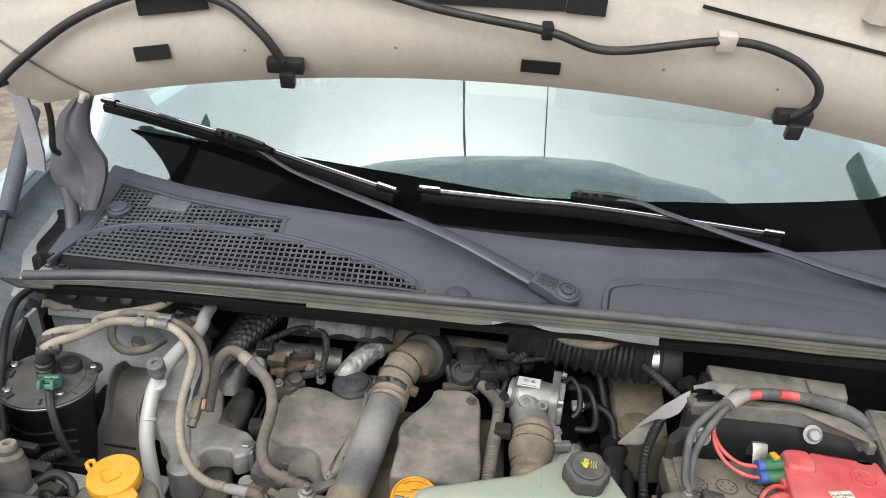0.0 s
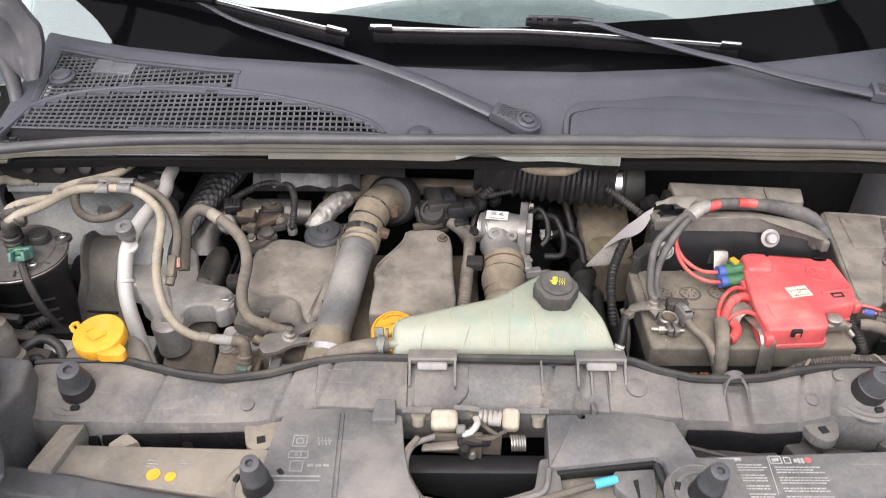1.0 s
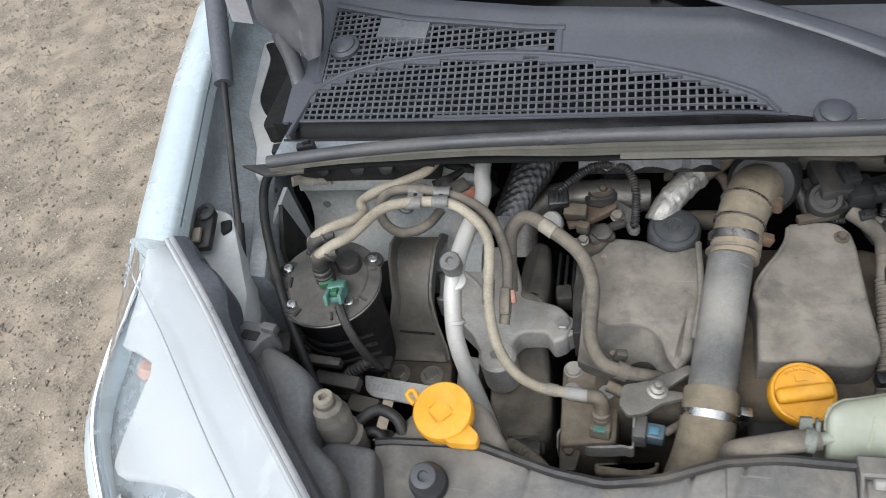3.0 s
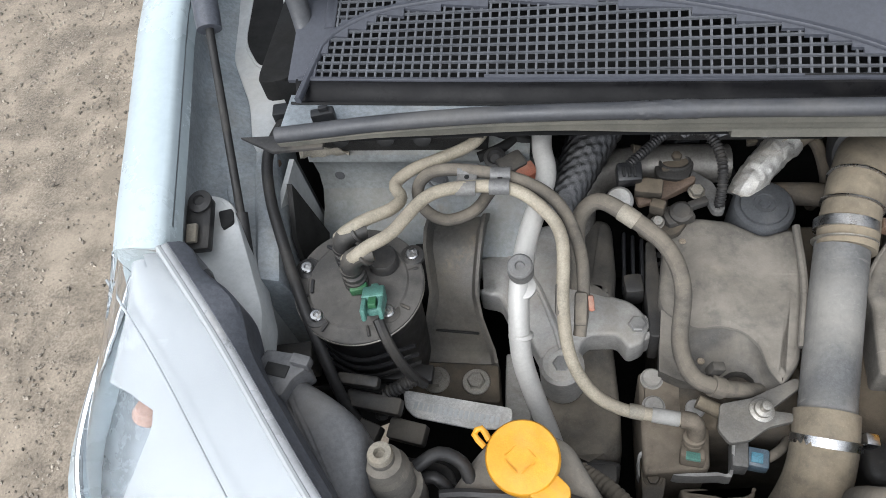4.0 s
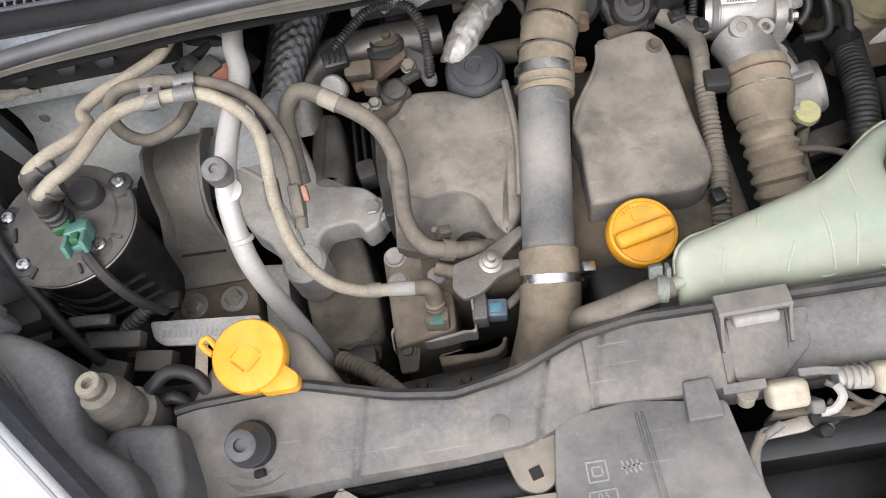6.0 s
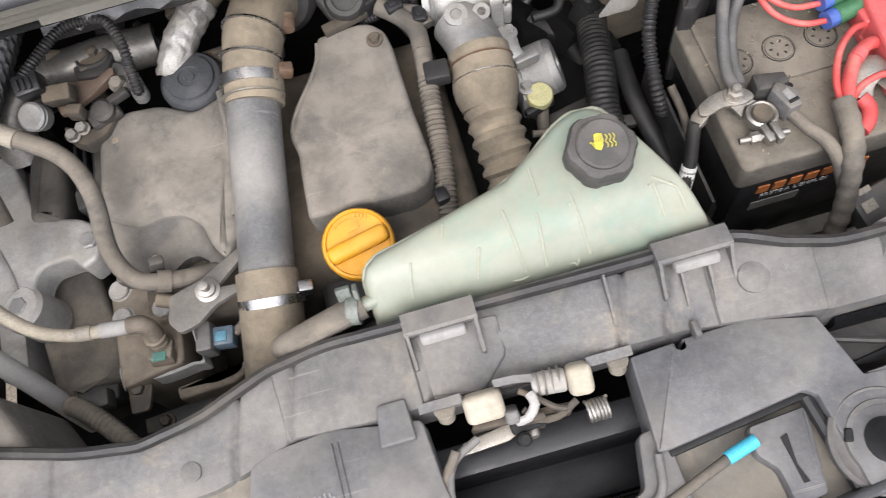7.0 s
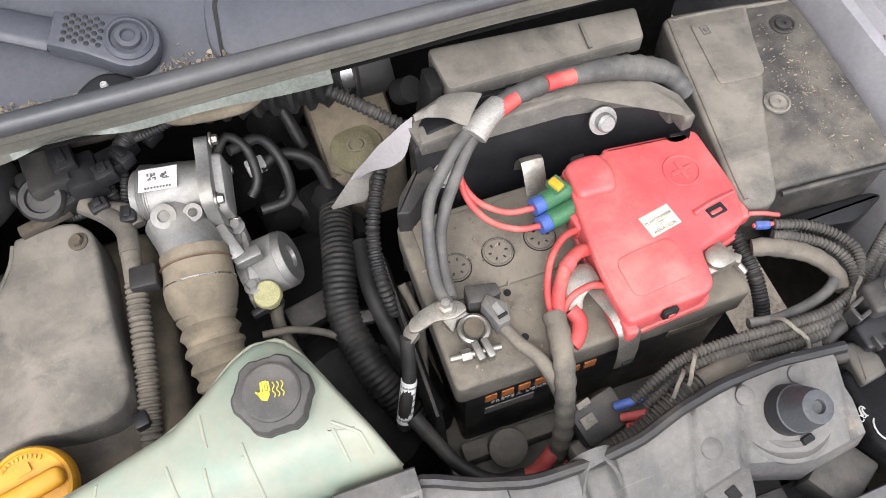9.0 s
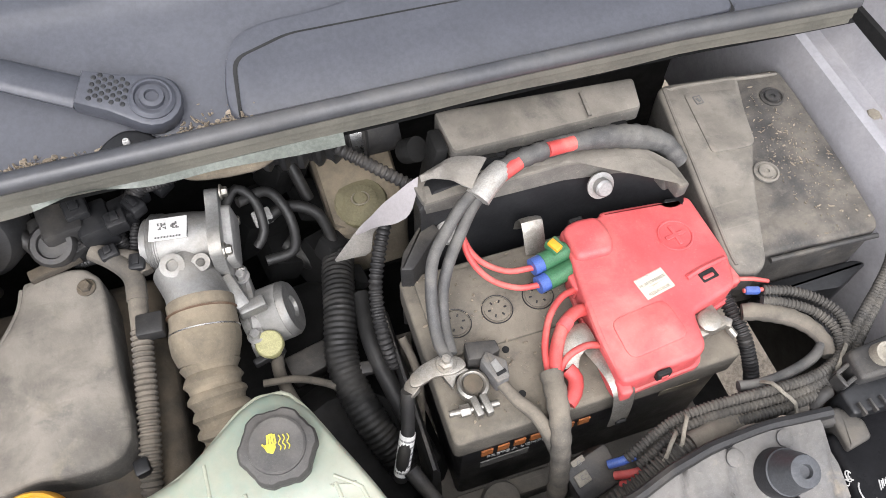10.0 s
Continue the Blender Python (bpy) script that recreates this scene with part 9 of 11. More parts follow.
tube(bm, [(0.150, 0.078, 0.843 + top_z(0.150, 0.078)), (0.143, 0.108, 0.8468 + top_z(0.143, 0.108)), (0.160, 0.104, 0.8468 + top_z(0.160, 0.104)), (0.171, 0.078, 0.843 + top_z(0.171, 0.078))], 0.0015, 8, smooth=False)
part("weld_line", bm, M_bottle_rib, tank, "pale uneven weld line")
bm = bmesh.new()
lathe(bm, [(0.024, -0.01), (0.024, 0.004), (0.020, 0.012)], (0.112, 0.142, 0.857), (0.02, -0.12, 1), 28)
part("neck", bm, M_bottle, tank)
cax = Vector((0.03, -0.16, 1)).normalized()
CC = Vector((0.112, 0.143, 0.860))
bm = bmesh.new()
lathe(bm, [(0.0265, 0.0), (0.0275, 0.002), (0.0275, 0.017), (0.0255, 0.0215), (0.0215, 0.0235)], CC, cax, 72, lobes=6, lobe=0.0022)
lathe(bm, [(0.0215, 0.0225), (0.0212, 0.0262), (0.0195, 0.0275), (0, 0.0280)], CC, cax, 40)
cap = part("cap", bm, M_cap_grey, tank, "dusty black ribbed screw cap", sharp=30)
# raised hot-surface symbol on the cap
turn = Vector((0, 0, 1)).rotation_difference(cax).to_matrix().to_4x4()
m = Matrix.Translation(CC + cax * 0.0281) @ turn @ pose(0, 0, 0, 0, 0, -6) @ Matrix.Diagonal((0.82, 0.82, 1, 1))
bm = bmesh.new()
palm = bmesh.new()
prism(palm, [(-0.0085, -0.006), (-0.0035, -0.008), (-0.0005, -0.003), (-0.0005, 0.001), (-0.008, 0.001), (-0.0115, 0.0005)], 0, 0.0006, 0)
for k in range(4):
    box(palm, (-0.0072 + 0.0022 * k, 0.0048 + 0.0008 * (k in (1, 2)), 0.0003), (0.0018, 0.0085, 0.0006), (0, 0, -4 + 3 * k), 0)
box(palm, (-0.0105, -0.0005, 0.0003), (0.0018, 0.006, 0.0006), (0, 0, 40), 0)
for k in range(3):
    tube(palm, [(0.0030 + 0.0038 * k, -0.006, 0.0005), (0.0042 + 0.0038 * k, -0.003, 0.0005), (0.0022 + 0.0038 * k, 0.0005, 0.0005), (0.0042 + 0.0038 * k, 0.004, 0.0005), (0.0030 + 0.0038 * k, 0.0075, 0.0005)], 0.0006, 6, 0.001)
joined(bm, palm, m)
part("hot_surface_symbol", bm, M_ink_yellow, cap, "yellow steam and palm warning symbol")
# outlet and hose
bm = bmesh.new()
tube(bm, [(-0.096, 0.090, 0.822), (-0.118, 0.086, 0.822)], 0.0065, 12, smooth=False)
part("outlet", bm, M_bottle, tank)
th = thing("coolant_hose", (-0.14, 0.075, 0.81), "dusty grey coolant hose with a green spring clip", "hose")
bm = bmesh.new()
tube(bm, [(-0.108, 0.088, 0.822), (-0.130, 0.083, 0.822), (-0.165, 0.075, 0.820), (-0.182, 0.076, 0.808), (-0.186, 0.085, 0.78), (-0.18, 0.10, 0.72)], 0.0115, 16)
part("tube", bm, M_rubber_dusty, th)
bm = bmesh.new()
lathe(bm, [(0.0120, -0.005), (0.0132, -0.005), (0.0132, 0.005), (0.0120, 0.005)], (-0.116, 0.086, 0.822), (1, -0.2, 0), 20)
box(bm, (-0.120, 0.097, 0.834), (0.012, 0.005, 0.014), (-30, 0, 0), 0.001)
box(bm, (-0.110, 0.095, 0.834), (0.004, 0.010, 0.014), (-30, 0, 0), 0.001)
part("spring_clip", bm, M_seal_green, th, "green spring clip")
bm = bmesh.new()
tube(bm, [(-0.03, 0.16, 0.70), (-0.06, 0.13, 0.70), (-0.10, 0.115, 0.69), (-0.15, 0.10, 0.68)], 0.013, 12)
part("lower_tube", bm, M_rubber, th)

# ---- valve body, boot and sensors on the intake side ----
egr = thing("intake_valve", (0.07, 0.38, 0.76), "cast aluminium intake valve body with a coded label", "valve")
bm = bmesh.new()
tube(bm, [(0.024, 0.418, 0.780), (0.045, 0.412, 0.782), (0.078, 0.405, 0.784), (0.086, 0.404, 0.784)], [0.026, 0.029, 0.029, 0.027], 28)
part("actuator", bm, M_alu, egr, "round aluminium actuator")
fm = pose(0.093, 0.405, 0.778, 10, 0, -8)
bm = bmesh.new()
tmp = bmesh.new()
prism(tmp, rounded([(-0.034, -0.030), (-0.040, 0.000), (-0.030, 0.034), (-0.012, 0.040), (0.014, 0.036), (0.036, 0.040), (0.044, 0.026), (0.036, 0.004), (0.040, -0.026), (0.026, -0.038), (-0.014, -0.036)], 0.008), -0.006, 0.007, 0.002)
joined(bm, tmp, fm @ pose(0, 0, 0, 90, 0, 90))
part("flange", bm, M_alu, egr)
bm = bmesh.new()
tmp = bmesh.new()
prism(tmp, rounded([(-0.028, -0.024), (-0.032, 0.020), (0.024, 0.030), (0.030, -0.022)], 0.010), 0.006, 0.016, 0.003)
joined(bm, tmp, fm @ pose(0, 0, 0, 90, 0, 90))
part("back_plate", bm, M_alu_dusty, egr)
for a, b in ((0.036, 0.030), (-0.028, 0.032), (0.030, -0.028), (-0.026, -0.030)):
    bm = bmesh.new()
    c = fm @ pose(0, 0, 0, 90, 0, 90) @ Vector((a, b, 0.008))
    hexbolt(bm, c, 0.0052, (1, -0.14, 0.0))
    part("flange_bolt", bm, M_zinc, egr)
for k in range(5):
    bm = bmesh.new()
    lathe(bm, [(0.0285, -0.0012), (0.0300, 0.0), (0.0285, 0.0012)], (0.030 + 0.0024 * k, 0.4165 - 0.0006 * k, 0.7805), (1, -0.22, 0.05), 28)
    part("fin", bm, M_alu, egr)
bm = bmesh.new()
tube(bm, [(0.050, 0.385, 0.772), (0.056, 0.362, 0.770), (0.060, 0.340, 0.764)], [0.030, 0.029, 0.031], 26)
part("throat", bm, M_alu, egr)
for c, r in (((0.046, 0.372, 0.800), 0.012), ((0.072, 0.370, 0.796), 0.009)):
    bm = bmesh.new()
    lathe(bm, [(r, -0.012), (r, 0.002), (r * 0.5, 0.002), (r * 0.45, -0.006), (0, -0.006)], c, (0, -0.35, 1), 20)
    part("boss", bm, M_alu, egr)
bm = bmesh.new()
box(bm, (0.092, 0.350, 0.758), (0.016, 0.040, 0.016), (12, 0, 20), 0.004)
box(bm, (0.106, 0.332, 0.752), (0.028, 0.014, 0.014), (0, 0, 10), 0.003)
part("bracket", bm, M_alu, egr)
bm = bmesh.new()
box(bm, (0.0500, 0.4070, 0.8127), (0.036, 0.026, 0.0010), (-3, 0, -8), 0)
lab = part("label", bm, M_white, egr, "white coded label")
bm = bmesh.new()
for k in range(9):
    box(bm, (0.0375 + 0.0028 * k, 0.3985 - 0.0004 * k, 0.8136), (0.0020, 0.0024, 0.0004), (-3, 0, -8), 0)
rng = random.Random(12)
for x0 in (0.0415, 0.0535):
    for i in range(5):
        for j in range(5):
            if rng.random() < 0.55:
                box(bm, (x0 + 0.0016 * i, 0.4065 + 0.0016 * j - 0.14 * (x0 + 0.0016 * i - 0.05), 0.8136), (0.0014, 0.0014, 0.0004), (-3, 0, -8), 0)
part("print", bm, M_ink_grey, lab, kind="stuff")
boot = thing("intake_boot", (0.06, 0.28, 0.74), "beige ribbed rubber intake boot with wire bands", "intake boot")
bm = bmesh.new()
tube(bm, [(0.0595, 0.345, 0.765), (0.0585, 0.322, 0.760), (0.056, 0.303, 0.754), (0.055, 0.288, 0.748)], [0.033, 0.0325, 0.033, 0.0345, 0.033, 0.029], 28, 0.004)
part("cuff", bm, M_beige_rubber, boot)
bm = bmesh.new()
tube(bm, [(0.055, 0.289, 0.748), (0.055, 0.262, 0.740), (0.057, 0.230, 0.726), (0.060, 0.195, 0.705), (0.064, 0.16, 0.68)], 0.0245, 26, rib=0.0045, pitch=0.0155)
part("bellows", bm, M_beige_rubber, boot)
for at, axx in (((0.0590, 0.3335, 0.7635), (-0.04, -0.96, -0.25)), ((0.0578, 0.316, 0.7585), (-0.06, -0.95, -0.28))):
    bm = bmesh.new()
    lathe(bm, [(0.0330, -0.001), (0.0342, -0.0005), (0.0342, 0.0005), (0.0330, 0.001)], at, axx, 36)
    part("wire_band", bm, M_bright if at[1] < 0.33 else M_copper, boot)

act = thing("throttle_actuator", (0.13, 0.34, 0.70), "silver round throttle actuator with a pale capped fitting", "actuator")
AX = (0.95, -0.05, 0.30)
bm = bmesh.new()
lathe(bm, [(0.036, -0.012), (0.036, -0.004), (0.030, -0.002), (0.030, 0.030), (0.027, 0.034), (0.012, 0.034), (0.011, 0.030), (0, 0.030)], (0.112, 0.342, 0.706), AX, 34)
part("drum", bm, M_alu, act)
bm = bmesh.new()
lathe(bm, [(0.0302, 0.004), (0.0306, 0.004), (0.0306, 0.026), (0.0302, 0.026)], (0.112, 0.342, 0.706), AX, 34)
part("label", bm, M_foam, act, "pale label wrapped round the drum")
bm = bmesh.new()
prism(bm, rounded([(0.094, 0.300), (0.092, 0.384), (0.108, 0.388), (0.110, 0.300)], 0.004), 0.69, 0.735, 0.004, tilt=lambda x, y: 0.25 * (y - 0.34))
for q in (0.312, 0.375):
    hexbolt(bm, (0.101, q, 0.735 + 0.25 * (q - 0.34)), 0.006)
part("flange", bm, M_alu_dusty, act)
bm = bmesh.new()
lathe(bm, [(0.011, -0.04), (0.011, -0.006), (0.012, -0.004)], (0.112, 0.300, 0.722), (0, -0.25, 1), 18)
part("fitting", bm, M_seal_green, act)
bm = bmesh.new()
lathe(bm, [(0.0145, -0.006), (0.0145, 0.002), (0.013, 0.0045), (0, 0.005)], (0.112, 0.301, 0.724), (0, -0.25, 1), 26)
part("capped_top", bm, M_cap_yellow, act, "pale yellow cap")
bm = bmesh.new()
box(bm, (0.109, 0.292, 0.716), (0.034, 0.008, 0.010), (0, 0, 15), 0.002)
part("collar", bm, M_rubber, act)

sens = thing("sensor_cluster", (-0.03, 0.43, 0.79), "dusty black sensor housings and plugs on the rail", "sensor")
bm = bmesh.new()
box(bm, (-0.050, 0.462, 0.800), (0.040, 0.075, 0.045), (0, 0, 10), 0.006)
lathe(bm, [(0.022, -0.01), (0.022, 0.01), (0.019, 0.014), (0.014, 0.014), (0.013, 0.010), (0, 0.010)], (-0.058, 0.430, 0.800), (0, -0.6, 1), 24)
part("housing", bm, M_plastic, sens)
bm = bmesh.new()
box(bm, (-0.018, 0.440, 0.802), (0.034, 0.040, 0.032), (0, 0, 10), 0.005)
box(bm, (0.006, 0.446, 0.802), (0.026, 0.028, 0.024), (0, 0, 15), 0.004)
box(bm, (0.020, 0.462, 0.800), (0.030, 0.018, 0.018), (0, 0, 30), 0.004)
part("plug", bm, M_plastic_clean, sens)
bm = bmesh.new()
tube(bm, [(0.018, 0.455, 0.808), (0.036, 0.462, 0.824), (0.055, 0.476, 0.83), (0.08, 0.49, 0.82)], 0.008, 10, rib=0.0015, pitch=0.005)
tube(bm, [(-0.005, 0.436, 0.79), (0.000, 0.420, 0.775), (-0.002, 0.400, 0.765)], 0.007, 10, rib=0.0012, pitch=0.005)
part("conduit", bm, M_rubber, sens)
bm = bmesh.new()
box(bm, (-0.03, 0.49, 0.815), (0.14, 0.025, 0.025), (0, 0, -4), 0.005)
box(bm, (-0.065, 0.415, 0.786), (0.05, 0.012, 0.010), (0, 0, 14), 0.002)
part("rail", bm, M_grime, sens)
for c, sz, q, nm in (((-0.030, 0.452, 0.822), (0.022, 0.030, 0.016), 12, "plug"), ((0.004, 0.430, 0.812), (0.020, 0.018, 0.020), 10, "plug"), ((-0.040, 0.425, 0.790), (0.026, 0.016, 0.024), 25, "socket"), ((0.022, 0.444, 0.812), (0.016, 0.022, 0.016), 35, "plug"),
                     ((-0.075, 0.452, 0.790), (0.024, 0.030, 0.030), 8, "socket"), ((0.050, 0.470, 0.800), (0.020, 0.014, 0.016), 40, "plug"), ((-0.012, 0.410, 0.790), (0.018, 0.014, 0.018), 15, "plug"), ((0.012, 0.395, 0.785), (0.016, 0.018, 0.016), -10, "plug")):
    bm = bmesh.new()
    box(bm, c, sz, (8, 0, q), 0.003)
    box(bm, (c[0], c[1], c[2] + sz[2] / 2), (sz[0] * 0.4, sz[1] * 0.6, 0.005), (8, 0, q), 0.001)
    part(nm, bm, M_plastic_clean if nm == "plug" else M_plastic, sens)
for pts in ([(-0.03, 0.44, 0.80), (-0.02, 0.425, 0.785), (-0.010, 0.405, 0.775), (0.0, 0.385, 0.770)], [(0.02, 0.452, 0.805), (0.014, 0.430, 0.790), (0.008, 0.410, 0.780)], [(-0.07, 0.44, 0.775), (-0.05, 0.425, 0.770), (-0.03, 0.42, 0.775)], [(0.03, 0.46, 0.815), (0.06, 0.452, 0.828), (0.09, 0.462, 0.828), (0.12, 0.48, 0.81)]):
    bm = bmesh.new()
    tube(bm, pts, 0.0042, 10, rib=0.001, pitch=0.0036)
    part("lead", bm, M_rubber, sens)
bm = bmesh.new()
tube(bm, [(0.105, 0.425, 0.80), (0.120, 0.440, 0.805), (0.135, 0.430, 0.79), (0.136, 0.405, 0.77), (0.125, 0.395, 0.76)], 0.005, 10)
part("brown_line", bm, M_black_wire, sens)
# corrugated conduit along the engine cover
con = thing("corrugated_conduit", (0.0, 0.28, 0.76), "dusty corrugated wiring conduit beside the engine cover", "wiring")
bm = bmesh.new()
tube(bm, [(-0.028, 0.420, 0.790), (-0.010, 0.405, 0.785), (0.004, 0.385, 0.780), (0.004, 0.360, 0.775)], 0.010, 12)
tube(bm, [(-0.012, 0.412, 0.786), (0.012, 0.402, 0.784), (0.018, 0.385, 0.78)], 0.007, 10)
tube(bm, [(0.004, 0.362, 0.775), (0.001, 0.330, 0.765)], 0.0095, 12)
part("taped_branch", bm, M_rubber_dusty, con)
bm = bmesh.new()
tube(bm, [(0.001, 0.332, 0.765), (-0.003, 0.290, 0.757), (-0.008, 0.240, 0.748), (-0.015, 0.195, 0.735), (-0.02, 0.17, 0.72)], 0.0085, 14, rib=0.0022, pitch=0.0055)
part("conduit", bm, M_rubber_dusty, con)
bm = bmesh.new()
box(bm, (0.012, 0.330, 0.772), (0.026, 0.024, 0.016), (0, 0, -4), 0.003)
part("clip", bm, M_plastic, con)
bm = bmesh.new()
box(bm, (-0.018, 0.205, 0.745), (0.014, 0.016, 0.018), (0, 0, 10), 0.003)
part("clip", bm, M_plastic_clean, con)

# ---- deep hoses between engine and battery ----
deep = thing("deep_hoses", (0.19, 0.30, 0.66), "dark ribbed hoses and wiring beside the battery", "hose")
for pts, r, rib in (([(0.235, 0.47, 0.66), (0.205, 0.40, 0.69), (0.190, 0.33, 0.70), (0.178, 0.27, 0.69), (0.190, 0.21, 0.67), (0.215, 0.16, 0.63)], 0.0170, 0.0012), ([(0.216, 0.34, 0.70), (0.212, 0.28, 0.70), (0.222, 0.22, 0.68), (0.24, 0.16, 0.64)], 0.010, 0.0),
                    ([(0.15, 0.47, 0.64), (0.19, 0.43, 0.62), (0.20, 0.38, 0.60)], 0.014, 0.0)):
    bm = bmesh.new()
    tube(bm, pts, r, 14, rib=rib, pitch=0.006)
    part("tube", bm, M_black_wire, deep)
bm = bmesh.new()
tube(bm, [(0.255, 0.360, 0.80), (0.238, 0.330, 0.785), (0.226, 0.300, 0.77), (0.222, 0.265, 0.75), (0.226, 0.24, 0.72)], 0.0060, 12, rib=0.0016, pitch=0.0055)
part("conduit", bm, M_rubber, deep)
bm = bmesh.new()
tube(bm, [(0.118, 0.430, 0.795), (0.150, 0.442, 0.785), (0.165, 0.420, 0.760), (0.160, 0.390, 0.745), (0.130, 0.385, 0.745)], 0.0055, 10)
tube(bm, [(0.140, 0.430, 0.755), (0.165, 0.440, 0.755), (0.195, 0.430, 0.740), (0.205, 0.405, 0.70)], 0.0065, 10)
tube(bm, [(0.16, 0.52, 0.80), (0.175, 0.50, 0.78), (0.19, 0.46, 0.73)], 0.007, 10)
part("vacuum_line", bm, M_black_wire, deep)
for pts, r in (([(0.115, 0.300, 0.700), (0.112, 0.285, 0.680), (0.118, 0.262, 0.655), (0.130, 0.235, 0.64)], 0.007), ([(0.095, 0.272, 0.700), (0.130, 0.268, 0.695), (0.165, 0.250, 0.690), (0.185, 0.225, 0.68)], 0.0040), ([(0.240, 0.262, 0.735), (0.246, 0.230, 0.715), (0.240, 0.200, 0.69), (0.232, 0.170, 0.66)], 0.0045)):
    bm = bmesh.new()
    tube(bm, pts, r, 10)
    part("lead", bm, M_rubber_dusty, deep)
for c, s, q in (((0.150, 0.300, 0.655), (0.060, 0.030, 0.03), 12), ((0.185, 0.262, 0.690), (0.044, 0.014, 0.012), -8), ((0.128, 0.215, 0.645), (0.03, 0.03, 0.03), 30)):
    bm = bmesh.new()
    box(bm, c, s, (8, 0, q), 0.003)
    part("clip_block", bm, M_plastic, deep)
bm = bmesh.new()
box(bm, (0.137, 0.432, 0.757), (0.020, 0.014, 0.014), (0, 0, 10), 0.002)
part("joint", bm, M_pale_grey, deep, "small white joint")
# brackets coloured black to paint the deep gap's shade
for x, y, z, s in ((0.17, 0.52, 0.72, 0.05), (0.195, 0.45, 0.62, 0.06), (0.12, 0.50, 0.66, 0.07), (0.20, 0.41, 0.70, 0.03)):
    bm = bmesh.new()
    box(bm, (x, y, z), (s, s * 0.8, s), (10, 20, 30), 0.006)
    box(bm, (x + 0.02, y - 0.03, z - 0.03), (s * 0.6, s, s * 0.5), (0, 30, 10), 0.004)
    part("bracket", bm, M_black, deep)
bm = bmesh.new()
tube(bm, [(0.02, 0.505, 0.855), (0.10, 0.49, 0.850), (0.19, 0.475, 0.845), (0.265, 0.465, 0.845)], 0.042, 24, rib=0.007, pitch=0.016)
lathe(bm, [(0.042, -0.02), (0.042, 0.02), (0.036, 0.03)], (0.265, 0.462, 0.845), (1, -0.1, 0.1), 26)
duct = thing("air_duct", (0.15, 0.48, 0.84), "black bellows air duct under the bulkhead edge", "air duct")
part("bellows", bm, M_rubber, duct)
bm = bmesh.new()
lathe(bm, [(0.0425, -0.006), (0.0437, -0.006), (0.0437, 0.006), (0.0425, 0.006)], (0.252, 0.463, 0.845), (1, -0.1, 0.1), 30)
part("band", bm, M_bright, duct)

sl = thing("insulation_sleeve", (0.125, 0.38, 0.92), "dusty brown foam sleeve below the bulkhead lip", "insulation")
bm = bmesh.new()
tube(bm, [(0.080, 0.392, 0.916), (0.095, 0.385, 0.914), (0.125, 0.382, 0.913), (0.155, 0.380, 0.914), (0.172, 0.386, 0.917)], [0.006, 0.0105, 0.0115, 0.0105, 0.006], 14, flat=0.7)
part("foam", bm, M_beige_rubber, sl)
bm = bmesh.new()
tube(bm, [(0.125, 0.384, 0.910), (0.127, 0.42, 0.900), (0.13, 0.47, 0.895)], 0.004, 8)
part("stem", bm, M_strap_dark, sl)

# ---- brake fluid reservoir ----
M_brake_cap = material("dusty_olive_cap", (0.17, 0.155, 0.085), 0.6, dust=0.6, dust_colour=(0.195, 0.175, 0.115), scale=30)
brake = thing("brake_fluid_reservoir", (0.25, 0.46, 0.68), "dusty brake fluid reservoir with a round cap", "fluid reservoir")
bm = bmesh.new()
prism(bm, rounded([(0.208, 0.415), (0.200, 0.57), (0.300, 0.57), (0.296, 0.420)], 0.014), 0.62, 0.708, 0.008, 3, tilt=lambda x, y: 0.45 * max(0.0, y - 0.47))
part("body", bm, M_beige_rubber, brake)
bm = bmesh.new()
lathe(bm, [(0.0300, -0.012), (0.0305, -0.010), (0.0305, 0.004), (0.028, 0.007), (0.020, 0.0075), (0.018, 0.009), (0.008, 0.009), (0.007, 0.012), (0, 0.0125)], (0.246, 0.447, 0.716), (0, -0.15, 1), 72, lobes=24, lobe=0.0006)
part("cap", bm, M_brake_cap, brake, "dusty olive round screw cap")
bm = bmesh.new()
tube(bm, [(0.246 + 0.010 * math.cos(a), 0.446 + 0.010 * math.sin(a), 0.7268 - 0.0015 * math.sin(a)) for a in np.linspace(0, 6.283, 20)], 0.001, 6, smooth=False)
part("yellow_ring", bm, M_beige_hose, brake)

# ---- battery ----
bat = thing("car_battery", (0.39, 0.21, 0.59), "black car battery with a dusty grey lid", "car battery")
bm = bmesh.new()
box(bm, (0.3915, 0.2135, 0.667), (0.268, 0.168, 0.165), bevel=0.006)
case = part("case", bm, M_battery, bat)
bm = bmesh.new()
prism(bm, rounded([(0.249, 0.126), (0.249, 0.301), (0.533, 0.301), (0.533, 0.126)], 0.008), 0.748, 0.783, 0.005, 3)
part("lid", bm, M_battery_top, bat, "dusty grey lid")
bm = bmesh.new()
prism(bm, rounded([(0.262, 0.205), (0.262, 0.292), (0.520, 0.292), (0.520, 0.205)], 0.006), 0.780, 0.786, 0.002)
part("raised_panel", bm, M_battery_top, bat)
